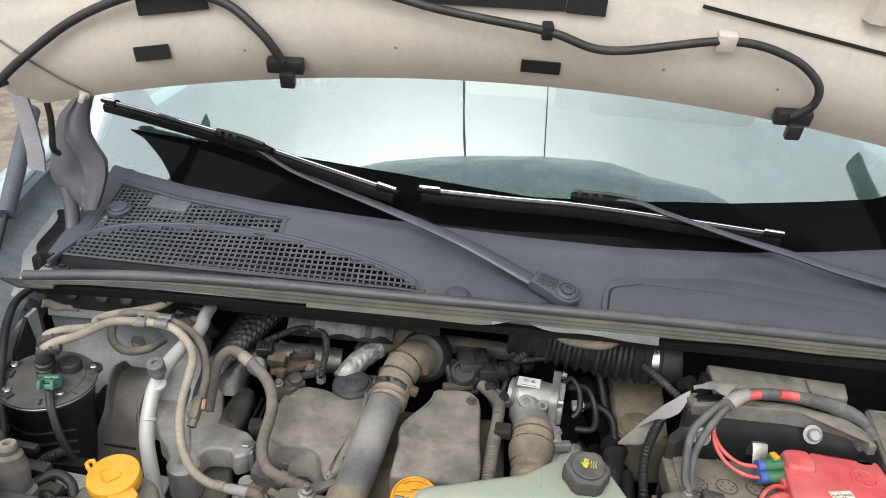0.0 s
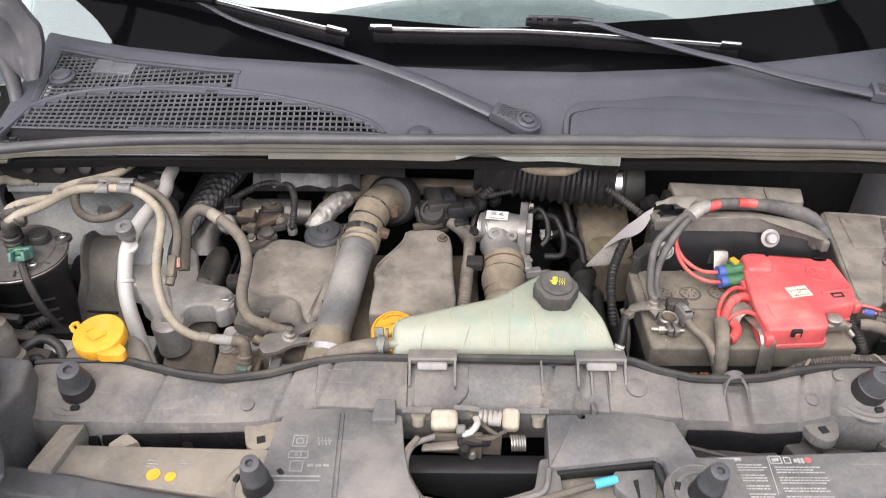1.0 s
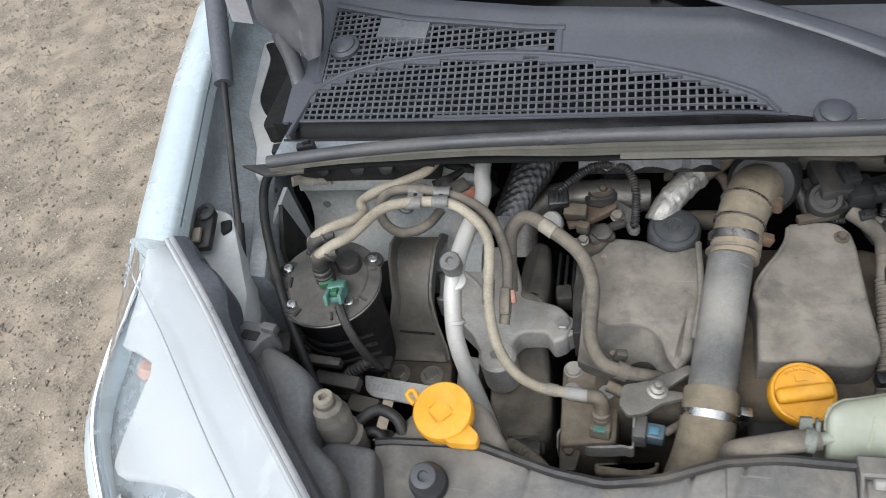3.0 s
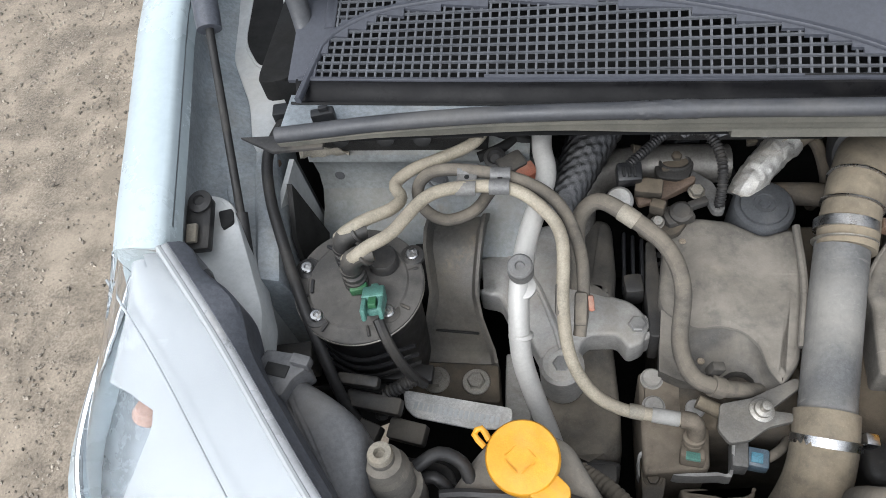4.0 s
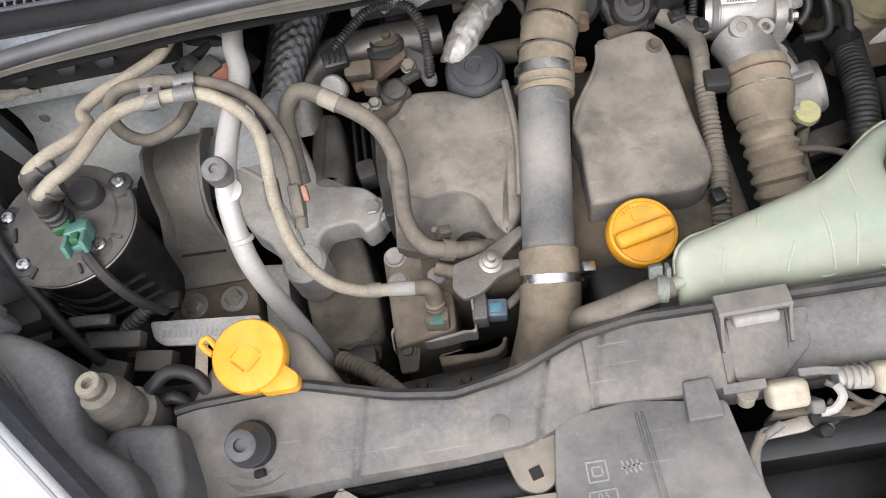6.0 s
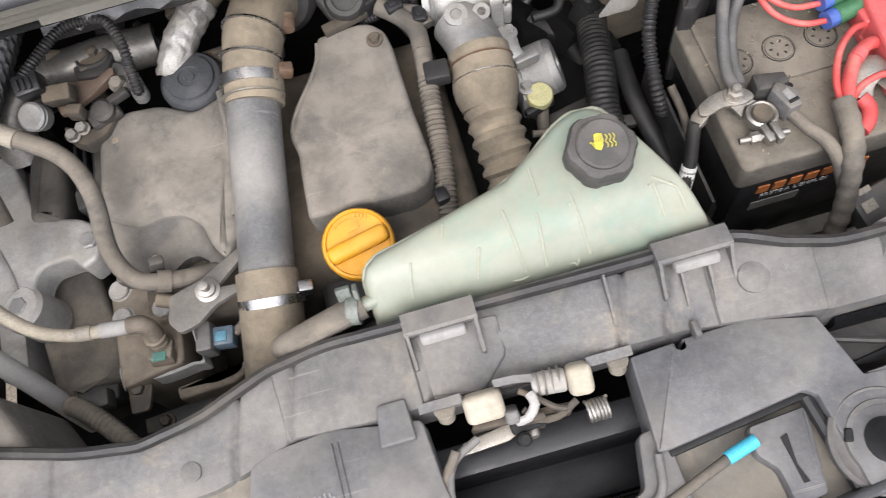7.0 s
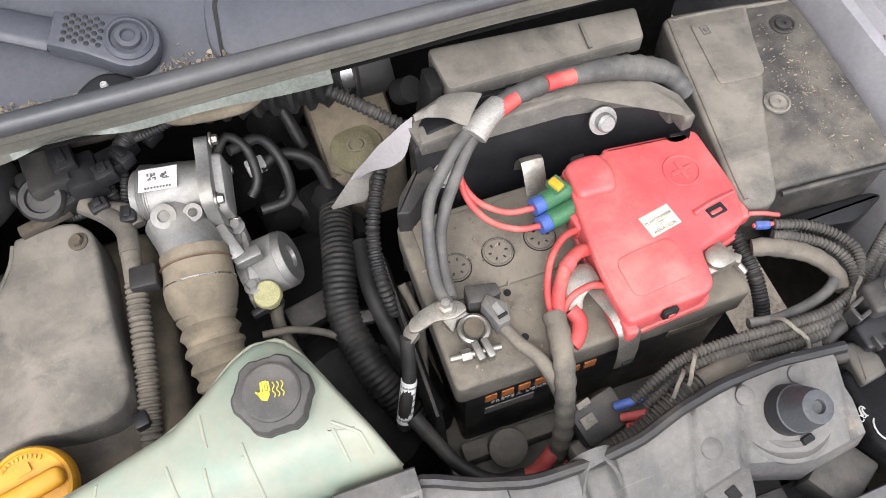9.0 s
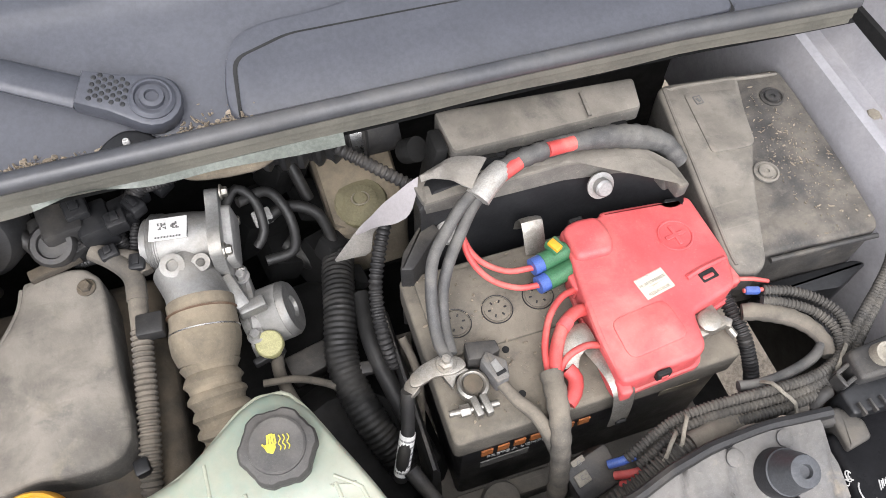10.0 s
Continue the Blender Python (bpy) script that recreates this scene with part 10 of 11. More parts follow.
for k in range(3):
    c = (0.287 + 0.0425 * k, 0.2365 + 0.002 * k, 0.786)
    bm = bmesh.new()
    lathe(bm, [(0.0150, -0.002), (0.0150, 0.0006), (0.0138, 0.0007), (0.0136, -0.0005), (0.0128, -0.0005), (0.0126, 0.0012), (0, 0.0014)], c, n=30)
    plugc = part("cell_cap", bm, M_battery_top, bat)
    bm = bmesh.new()
    for j in range(6):
        a = j * math.pi / 3
        box(bm, (c[0] + 0.0078 * math.cos(a), c[1] + 0.0078 * math.sin(a), c[2] + 0.0014), (0.003, 0.0016, 0.0008), (0, 0, math.degrees(a)), 0)
    tube(bm, [(c[0] + 0.0149 * math.cos(a), c[1] + 0.0149 * math.sin(a), c[2] + 0.0004) for a in np.linspace(0, 2 * math.pi, 33)], 0.0006, 5, smooth=False)
    tagged(part("slot_ring", bm, M_plastic_clean, plugc), kind="stuff")
# faded orange name and lines on the front, as plain bars
bm = bmesh.new()
for k in range(7):
    box(bm, (0.283 + 0.0165 * k, 0.1283, 0.725), (0.0115, 0.0016, 0.013), (0, 0, 0), 0)
tagged(part("faded_print", bm, M_ink_orange, bat, "worn orange bars of print"), kind="stuff")
bm = bmesh.new()
box(bm, (0.303, 0.1280, 0.690), (0.050, 0.0014, 0.015), bevel=0)
part("grey_label", bm, M_ink_grey, bat)
bm = bmesh.new()
box(bm, (0.480, 0.1280, 0.735), (0.040, 0.0014, 0.012), bevel=0)
part("grey_label", bm, M_beige_rubber, bat)
bm = bmesh.new()
prism(bm, [(0.235, 0.075), (0.235, 0.33), (0.55, 0.33), (0.55, 0.075)], 0.56, 0.600, 0.004)
part("tray", bm, M_cover, bat, "dusty battery tray")
bm = bmesh.new()
loft(bm, [[(0.240, y, 0.60), (0.236, y, 0.72), (0.232, y, 0.735), (0.229, y, 0.735), (0.226, y, 0.60)] for y in (0.125, 0.2, 0.30)])
part("tray_side", bm, M_plastic, bat)
bm = bmesh.new()
box(bm, (0.33, 0.112, 0.60), (0.16, 0.02, 0.05), (0, 0, 0), 0.004)
lathe(bm, [(0.02, 0), (0.02, 0.01), (0.012, 0.014)], (0.295, 0.105, 0.625), (0, -0.6, 1), 20)
part("hold_down", bm, M_cover, bat)
# hold-down straps
for x, y0 in ((0.405, 0.128), (0.380, 0.300)):
    bm = bmesh.new()
    if y0 < 0.2:
        pts = [(0.396, 0.172, 0.800), (0.402, 0.140, 0.806), (0.404, 0.122, 0.800), (0.404, 0.114, 0.775), (0.405, 0.112, 0.745)]
    else:
        pts = [(0.388, 0.285, 0.788), (0.388, 0.305, 0.815), (0.389, 0.318, 0.800), (0.390, 0.322, 0.78)]
    tube(bm, pts, 0.011, 8, flat=0.14)
    strap = part("clamp_strap", bm, M_zinc, bat, "bent steel strap")
    if y0 < 0.2:
        bm = bmesh.new()
        box(bm, (0.4055, 0.1095, 0.753), (0.010, 0.003, 0.006), (0, 0, 0), 0.001)
        part("strap_hole", bm, M_ink, strap)

# negative terminal
neg = thing("battery_terminal", (0.27, 0.17, 0.785), "bare metal negative battery terminal clamp with a bolt", "battery terminal", "battery terminals")
bm = bmesh.new()
lathe(bm, [(0.0095, -0.01), (0.0092, 0.012), (0.0086, 0.0135), (0, 0.0137)], (0.280, 0.1695, 0.789), n=28)
part("post", bm, M_grime, neg)
bm = bmesh.new()
tube(bm, [(0.280 + 0.0118 * math.cos(a), 0.1695 + 0.0118 * math.sin(a), 0.795) for a in np.linspace(-1.2, 2 * math.pi - 1.95, 25)], 0.0034, 8, smooth=False, flat=1.8)
box(bm, (0.2765, 0.150, 0.795), (0.007, 0.020, 0.011), (0, 0, 6), 0.002)
box(bm, (0.2855, 0.1495, 0.795), (0.007, 0.020, 0.011), (0, 0, 6), 0.002)
prism(bm, rounded([(0.262, 0.172), (0.270, 0.182), (0.282, 0.184), (0.276, 0.190), (0.256, 0.188)], 0.002), 0.793, 0.7985, 0.001)
part("clamp", bm, M_zinc, neg, "dull plated clamp ring")
bm = bmesh.new()
tube(bm, [(0.252, 0.1515, 0.794), (0.297, 0.148, 0.794)], 0.0032, 10, smooth=False)
lathe(bm, [(0.0058, 0), (0.0058, 0.008), (0.005, 0.009)], (0.262, 0.1508, 0.794), (1, -0.08, 0), 6)
part("clamp_bolt", bm, M_zinc, neg)
bm = bmesh.new()
prism(bm, rounded([(0.229, 0.194), (0.242, 0.2005), (0.262, 0.205), (0.278, 0.197), (0.281, 0.187), (0.268, 0.183), (0.250, 0.186), (0.233, 0.181), (0.226, 0.184)], 0.004), 0.7985, 0.8015, 0.001)
part("lug_strap", bm, M_zinc, neg, "dull plated cable lug")
bm = bmesh.new()
prism(bm, rounded([(0.233, 0.196), (0.223, 0.192), (0.218, 0.180), (0.226, 0.176), (0.236, 0.182)], 0.003), 0.788, 0.7985, 0.001, tilt=lambda x, y: 0.7 * (x - 0.232))
part("lug_end", bm, M_zinc, neg)
bm = bmesh.new()
lathe(bm, [(0.0095, 0), (0.0095, 0.0015), (0.0090, 0.002)], (0.263, 0.194, 0.8015), n=24)
lathe(bm, [(0.0072, 0.002), (0.0072, 0.007), (0.0042, 0.008), (0.0042, 0.014), (0, 0.0145)], (0.263, 0.194, 0.8015), n=6)
part("nut", bm, M_zinc, neg)
bm = bmesh.new()
prism(bm, rounded([(0.282, 0.189), (0.284, 0.207), (0.312, 0.201), (0.313, 0.190), (0.300, 0.186)], 0.002), 0.785, 0.808, 0.002)
part("sensor_block", bm, M_plastic, neg)
bm = bmesh.new()
prism(bm, rounded([(0.291, 0.184), (0.299, 0.192), (0.314, 0.178), (0.311, 0.162), (0.299, 0.160)], 0.002), 0.790, 0.811, 0.002)
plug2 = part("socket", bm, M_cross, neg, "dusty grey socket")
bm = bmesh.new()
prism(bm, [(0.299, 0.179), (0.305, 0.182), (0.309, 0.168), (0.302, 0.166)], 0.8095, 0.8120, 0.0005)
part("lead_clip", bm, M_foam, plug2)
bm = bmesh.new()
prism(bm, [(0.3005, 0.1685), (0.3095, 0.1705), (0.3100, 0.1675), (0.3010, 0.1652)], 0.8095, 0.8124, 0.0003)
part("socket_gap", bm, M_ink, plug2)
for c in ((0.323, 0.198), (0.322, 0.153)):
    bm = bmesh.new()
    lathe(bm, [(0.0035, -0.001), (0.0035, 0.0006), (0, 0.0006)], (*c, 0.7832), n=12)
    part("lid_hole", bm, M_ink, neg)
# positive clamp on the far side
pos = thing("battery_terminal", (0.51, 0.17, 0.785), "bare metal positive battery terminal under the red cover", "battery terminal", "battery terminals")
bm = bmesh.new()
box(bm, (0.505, 0.160, 0.800), (0.030, 0.026, 0.012), (0, 0, 10), 0.003)
lathe(bm, [(0.011, 0), (0.011, 0.008), (0.008, 0.010)], (0.504, 0.157, 0.803), n=20)
box(bm, (0.522, 0.155, 0.798), (0.014, 0.010, 0.010), (0, 0, -40), 0.002)
part("clamp", bm, M_zinc, pos)
bm = bmesh.new()
tube(bm, [(0.523, 0.158, 0.796), (0.530, 0.142, 0.790)], 0.0035, 8, smooth=False)
part("bolt", bm, M_zinc, pos)

# ---- red fuse cover on the battery ----
red = thing("battery_fuse_cover", (0.47, 0.20, 0.79), "bright red plastic fuse cover on the battery", "fuse cover")
shape = rounded([(0.408, 0.262), (0.408, 0.284), (0.425, 0.290), (0.452, 0.288), (0.454, 0.293), (0.518, 0.286), (0.522, 0.280), (0.532, 0.280), (0.536, 0.286), (0.547, 0.283), (0.551, 0.212), (0.541, 0.179), (0.500, 0.168), (0.491, 0.166), (0.486, 0.134), (0.478, 0.127), (0.402, 0.122), (0.398, 0.130), (0.399, 0.175), (0.402, 0.222)], 0.006)
bm = bmesh.new()
prism(bm, shape, 0.787, 0.820, 0.005, 3)
shell = part("shell", bm, M_red, red)
bm = bmesh.new()
prism(bm, rounded([(0.409, 0.246), (0.409, 0.283), (0.424, 0.288), (0.447, 0.286), (0.452, 0.262), (0.446, 0.244)], 0.008), 0.80, 0.8275, 0.006, 3)
part("raised_corner", bm, M_red, red)
bm = bmesh.new()
cx, cy = sum(p[0] for p in shape) / len(shape), sum(p[1] for p in shape) / len(shape)
prism(bm, [(x + 0.0028 * (1 if x > cx else -1), y + 0.0024 * (1 if y > cy else -1)) for x, y in shape], 0.7865, 0.7925, 0.0015)
part("foot_flange", bm, M_red, red, "moulded foot flange")
for x, y, s, q in ((0.4035, 0.124, (0.012, 0.016, 0.018), 0), (0.549, 0.196, (0.012, 0.022, 0.016), 8), (0.405, 0.232, (0.012, 0.018, 0.022), 4)):
    bm = bmesh.new()
    box(bm, (x, y, 0.801), s, (0, 0, q), 0.003, 3)
    part("corner_tab", bm, M_red, red)
bm = bmesh.new()
prism(bm, rounded([(0.415, 0.140), (0.413, 0.180), (0.470, 0.186), (0.476, 0.146)], 0.01), 0.815, 0.8213, 0.001)
part("shallow_panel", bm, M_red, red)
bm = bmesh.new()
tube(bm, [(0.500, 0.199, 0.820), (0.520, 0.204, 0.820), (0.545, 0.208, 0.819)], 0.003, 8)
part("ridge", bm, M_red, red)
bm = bmesh.new()
tube(bm, [(0.404, 0.205, 0.816), (0.401, 0.17, 0.816), (0.402, 0.135, 0.815)], 0.004, 8)
part("ridge", bm, M_red, red)
bm = bmesh.new()
tube(bm, [(0.512 + 0.0165 * math.cos(a), 0.245 + 0.0165 * math.sin(a), 0.8202) for a in np.linspace(0, 2 * math.pi, 33)], 0.0013, 6, smooth=False)
box(bm, (0.512, 0.245, 0.8202), (0.022, 0.0042, 0.0022), (0, 0, 8), 0.0005, 1)
box(bm, (0.512, 0.245, 0.8202), (0.0042, 0.022, 0.0027), (0, 0, 8), 0.0005, 1)
part("plus_sign", bm, M_red, red, "moulded plus sign")
bm = bmesh.new()
box(bm, (0.521, 0.196, 0.8195), (0.018, 0.011, 0.003), (0, 0, 10), 0.001, 1)
win = part("latch_window", bm, M_ink, red)
bm = bmesh.new()
box(bm, (0.520, 0.1945, 0.8206), (0.012, 0.004, 0.003), (0, 0, 10), 0.001, 1)
part("latch_tongue", bm, M_red, win)
for x, y, q in ((0.428, 0.292, 3), (0.527, 0.284, -8), (0.438, 0.1225, 2)):
    bm = bmesh.new()
    box(bm, (x, y - 0.001, 0.8145), (0.014, 0.005, 0.0118), (0, 0, q), 0.001, 1)
    slot = part("catch_slot", bm, M_ink, red)
    bm = bmesh.new()
    box(bm, (x + 0.001, y - 0.0022, 0.8120), (0.007, 0.004, 0.0075), (0, 0, q), 0.001, 1)
    part("catch", bm, M_red, slot)
bm = bmesh.new()
box(bm, (0.4685, 0.203, 0.8203), (0.031, 0.022, 0.0008), (0, 0, 11), 0)
tag = part("sticker", bm, M_cream, red, "small white sticker")
for i, (txt, sz) in enumerate((("C :", 0.0046), ("PLAFONNIER", 0.0050), ("GT", 0.0046), ("AERATEUR", 0.0050))):
    dy = 0.0078 - 0.0052 * i
    lettering("sticker_words", txt, sz, pose(0.4685 - dy * 0.19, 0.203 + dy, 0.8208, 0, 0, 11), M_ink, tag, 0.0001)
bm = bmesh.new()
for off in (0.0102, 0.0,):
    box(bm, (0.4685 - off * 0.19, 0.203 + off - 0.0 * off - 0.0, 0.8207) if off else (0.469, 0.2003 + 0.0022, 0.82068), (0.029, 0.0004, 0.0003), (0, 0, 11), 0)
part("sticker_line", bm, M_ink_grey, tag, kind="stuff")
# green fuse plug
gp = thing("green_plug", (0.40, 0.255, 0.80), "green connector with a yellow key beside the red cover", "connector")
for y, z in ((0.262, 0.812), (0.245, 0.806)):
    bm = bmesh.new()
    tube(bm, [(0.380, y - 0.002, z), (0.408, y + 0.004, z)], 0.0095, 14, smooth=False)
    part("barrel", bm, M_green_dark, gp)
    bm = bmesh.new()
    tube(bm, [(0.370, y - 0.004, z), (0.382, y - 0.0015, z)], 0.0088, 14, smooth=False)
    part("collar", bm, M_blue, gp, "blue collar")
bm = bmesh.new()
box(bm, (0.396, 0.268, 0.821), (0.014, 0.016, 0.010), (0, 0, 20), 0.002)
part("key_holder", bm, M_green_dark, gp)
bm = bmesh.new()
box(bm, (0.3945, 0.266, 0.827), (0.008, 0.013, 0.005), (0, 0, 25), 0.001)
part("yellow_key", bm, M_yellow, gp)


# ---- cables round the battery ----
def cable(name, label, runs, mat, r, rib=0.0):
    ob = thing(name, runs[0][0], label, "cable")
    for pts in runs:
        bm = bmesh.new()
        tube(bm, pts, r, 10, 0.005, rib=rib, pitch=0.0036)
        part("strand", bm, mat, ob)
    return ob


cable("grey_cable", "two thick grey battery cables to the negative clamp", [[(0.332, 0.314, 0.880), (0.316, 0.306, 0.876), (0.297, 0.292, 0.866), (0.276, 0.272, 0.852), (0.266, 0.245, 0.832), (0.262, 0.215, 0.812), (0.266, 0.196, 0.806)],
                                                                           [(0.336, 0.312, 0.876), (0.322, 0.302, 0.870), (0.306, 0.286, 0.858), (0.290, 0.270, 0.840), (0.278, 0.250, 0.824), (0.272, 0.225, 0.810), (0.270, 0.20, 0.806)]], M_grey_wire, 0.0058)
cable("red_wire", "two thin red wires to the green plug", [[(0.334, 0.318, 0.878), (0.318, 0.308, 0.866), (0.311, 0.296, 0.846), (0.320, 0.276, 0.826), (0.345, 0.262, 0.812), (0.372, 0.258, 0.811)],
                                                       [(0.330, 0.314, 0.874), (0.314, 0.300, 0.856), (0.312, 0.280, 0.832), (0.326, 0.259, 0.814), (0.350, 0.245, 0.806), (0.374, 0.241, 0.806)]], M_red_wire, 0.0030)
cable("red_wire", "thin red wires looping from the red cover into grey tape", [[(0.401, 0.226, 0.806), (0.384, 0.220, 0.812), (0.366, 0.205, 0.810), (0.352, 0.180, 0.806), (0.346, 0.155, 0.803)],
                                                                              [(0.402, 0.166, 0.806), (0.386, 0.168, 0.812), (0.368, 0.165, 0.808), (0.354, 0.154, 0.803)]], M_red_wire, 0.0033)
thick = cable("red_power_cable", "thick red power cables from the red cover", [[(0.402, 0.204, 0.806), (0.388, 0.201, 0.812), (0.372, 0.190, 0.812), (0.358, 0.170, 0.808), (0.350, 0.148, 0.803)]], M_red_wire, 0.0062)
bm = bmesh.new()
tube(bm, [(0.364, 0.156, 0.803), (0.368, 0.146, 0.800), (0.362, 0.134, 0.798), (0.354, 0.128, 0.796)], 0.0072, 12)
part("sleeve", bm, M_red_wire, thick)
bm = bmesh.new()
tube(bm, [(0.396, 0.180, 0.806), (0.382, 0.178, 0.810), (0.370, 0.168, 0.806), (0.366, 0.155, 0.803)], [0.012, 0.013, 0.011, 0.008], 10, flat=0.3)
part("cable_lug", bm, M_zinc, thick, "bare metal cable lug")
bm = bmesh.new()
tube(bm, [(0.380, 0.196, 0.8125), (0.372, 0.190, 0.8125)], 0.0068, 12, smooth=False)
part("sleeve_seam", bm, M_red, thick)
# taped bundle going down in front of the battery
tb = thing("taped_cable_bundle", (0.34, 0.08, 0.7), "cable bundle wrapped in dusty grey tape", "cable")
bm = bmesh.new()
tube(bm, [(0.349, 0.158, 0.802), (0.346, 0.138, 0.800), (0.341, 0.115, 0.795), (0.336, 0.095, 0.775), (0.330, 0.075, 0.74), (0.322, 0.062, 0.70), (0.315, 0.055, 0.66)], [0.0100, 0.0092, 0.0085, 0.0085, 0.0085, 0.0085], 16, rib=0.0010, pitch=0.014)
part("tape_wrap", bm, M_rubber_dusty, tb)
bm = bmesh.new()
tube(bm, [(0.304, 0.164, 0.798), (0.313, 0.143, 0.797), (0.322, 0.130, 0.795), (0.330, 0.112, 0.784), (0.342, 0.085, 0.74)], [0.0055, 0.0062, 0.0068, 0.0062], 12)
part("branch", bm, M_rubber_dusty, tb)
bm = bmesh.new()
tube(bm, [(0.320, 0.066, 0.715), (0.304, 0.058, 0.70), (0.290, 0.056, 0.695)], 0.0075, 12)
tube(bm, [(0.328, 0.060, 0.70), (0.330, 0.052, 0.69), (0.328, 0.045, 0.67)], 0.0075, 12)
part("red_branch", bm, M_red_wire, tb, "red cable ends")
bm = bmesh.new()
tube(bm, [(0.291, 0.056, 0.695), (0.262, 0.062, 0.692), (0.236, 0.085, 0.705), (0.222, 0.110, 0.715), (0.210, 0.135, 0.725)], [0.0095, 0.0085, 0.007, 0.007, 0.008], 12)
part("black_branch", bm, M_rubber, tb)
# earth strap down from the negative clamp
es = thing("earth_cable", (0.22, 0.16, 0.75), "black earth cable with a white printed tag", "cable")
bm = bmesh.new()
tube(bm, [(0.224, 0.184, 0.792), (0.221, 0.176, 0.780), (0.216, 0.160, 0.758), (0.206, 0.144, 0.735), (0.200, 0.134, 0.71)], 0.0065, 12)
part("cable", bm, M_rubber, es)
bm = bmesh.new()
tube(bm, [(0.2155, 0.159, 0.7565), (0.2015, 0.1365, 0.7185)], 0.0074, 14, smooth=False)
wt = part("tag", bm, M_white, es, "white printed tag")
bm = bmesh.new()
for k in range(6):
    c = Vector((0.2140, 0.1565, 0.7523)).lerp(Vector((0.2030, 0.1388, 0.7224)), k / 5)
    lathe(bm, [(0.0074, -0.0010), (0.00752, -0.0010), (0.00752, 0.0010), (0.0074, 0.0010)], c, (-0.0140, -0.0225, -0.0380), 14)
tagged(part("tag_bars", bm, M_ink_dim, wt), kind="stuff")

# wrapped bundle along the tray wall
lettering("printed_words", "PRETE A L'EMPLOI", 0.0088, pose(0.318, 0.1278, 0.7105, 90, 0, 0), M_ink_dim, bat, 0.0006)
wb = thing("red_grey_cable_bundle", (0.43, 0.34, 0.86), "red and grey cable bundle taped along the tray wall", "cable")
main = [(0.345, 0.318, 0.884), (0.371, 0.328, 0.886), (0.400, 0.334, 0.884), (0.430, 0.337, 0.881), (0.470, 0.337, 0.876), (0.505, 0.334, 0.867), (0.532, 0.328, 0.854), (0.548, 0.316, 0.835)]
bm = bmesh.new()
tube(bm, main, [0.0085, 0.0085, 0.0085, 0.0085, 0.0105, 0.0115, 0.0105, 0.009], 14, rib=0.0008, pitch=0.013)
part("tape_wrap", bm, M_grey_wire, wb)
for i, j in ((0, 1), (2, 3)):
    a, b = Vector(main[i]) + Vector((0.006, -0.002, 0.003)), Vector(main[j]) + Vector((0.004, -0.002, 0.002))
    bm = bmesh.new()
    tube(bm, [a, a.lerp(b, 0.5), b], 0.0072, 12)
    part("red_strand", bm, M_red_wire, wb, "red insulated strand")
bm = bmesh.new()
tube(bm, [(0.328, 0.304, 0.882), (0.338, 0.311, 0.886), (0.352, 0.320, 0.888), (0.358, 0.324, 0.887)], [0.0125, 0.0115, 0.0105], 14, flat=0.8)
part("silver_wrap", bm, M_silver_tape, wb, "silver tape wrap")

# ---- battery tray wall and neighbouring boxes ----
wall = thing("battery_tray_wall", (0.42, 0.33, 0.75), "black plastic wall behind the battery with bolts", "battery tray")
bm = bmesh.new()
sec = []
for x, y, z in ((0.282, 0.338, 0.845), (0.300, 0.345, 0.858), (0.36, 0.346, 0.862), (0.43, 0.342, 0.860), (0.50, 0.328, 0.848), (0.530, 0.305, 0.838), (0.535, 0.285, 0.832)):
    sec.append([(x, y + 0.014, 0.66), (x, y + 0.014, z - 0.004), (x, y + 0.010, z), (x, y - 0.006, z), (x, y - 0.010, z - 0.006), (x, y - 0.020, 0.66)])
loft(bm, sec)
part("panel", bm, M_plastic_clean, wall, sharp=40)
for c, q in (((0.460, 0.312, 0.836), 0), ((0.310, 0.328, 0.800), 0)):
    bm = bmesh.new()
    lathe(bm, [(0.014, 0.0), (0.014, 0.002), (0.009, 0.0025), (0.009, 0.010), (0.007, 0.012)], c, (0, -0.85, 0.5), 18)
    part("bolt", bm, M_alu, wall)
bm = bmesh.new()
prism(bm, rounded([(0.286, 0.332), (0.282, 0.362), (0.300, 0.366), (0.318, 0.356), (0.318, 0.334)], 0.004), 0.835, 0.853, 0.002)
part("corner_bracket", bm, M_cover, wall)
bm = bmesh.new()
lathe(bm, [(0.006, -0.001), (0.006, 0.0006), (0, 0.0006)], (0.302, 0.347, 0.8535), n=16)
part("bracket_hole", bm, M_ink, wall)
bm = bmesh.new()
prism(bm, rounded([(0.250, 0.292), (0.258, 0.310), (0.292, 0.345), (0.300, 0.325), (0.275, 0.300), (0.262, 0.288)], 0.003), 0.70, 0.815, 0.003)
part("side_bracket", bm, M_plastic, wall)
bm = bmesh.new()
prism(bm, rounded([(0.519, 0.290), (0.514, 0.318), (0.535, 0.312), (0.538, 0.294)], 0.004), 0.83, 0.842, 0.002)
part("end_bracket", bm, M_cover, wall)
bm = bmesh.new()
prism(bm, rounded([(0.286, 0.330), (0.340, 0.328), (0.426, 0.327), (0.481, 0.319), (0.507, 0.309), (0.519, 0.295), (0.522, 0.274), (0.534, 0.276), (0.531, 0.304), (0.518, 0.320), (0.506, 0.331), (0.433, 0.344), (0.346, 0.348), (0.290, 0.351)], 0.003), 0.838, 0.853, 0.003, 2, tilt=lambda x, y: 0.012 * math.sin((x - 0.28) * 12))
part("top_ledge", bm, M_cover, wall, "dusty beige top ledge")
# torn insulation sheet, its white inner side folded out
M_flap = material("dusty_silver_sheet", (0.235, 0.225, 0.21), 0.5, metal=0.2, dust=0.5, dust_colour=(0.225, 0.20, 0.165), scale=30, bump=0.4)
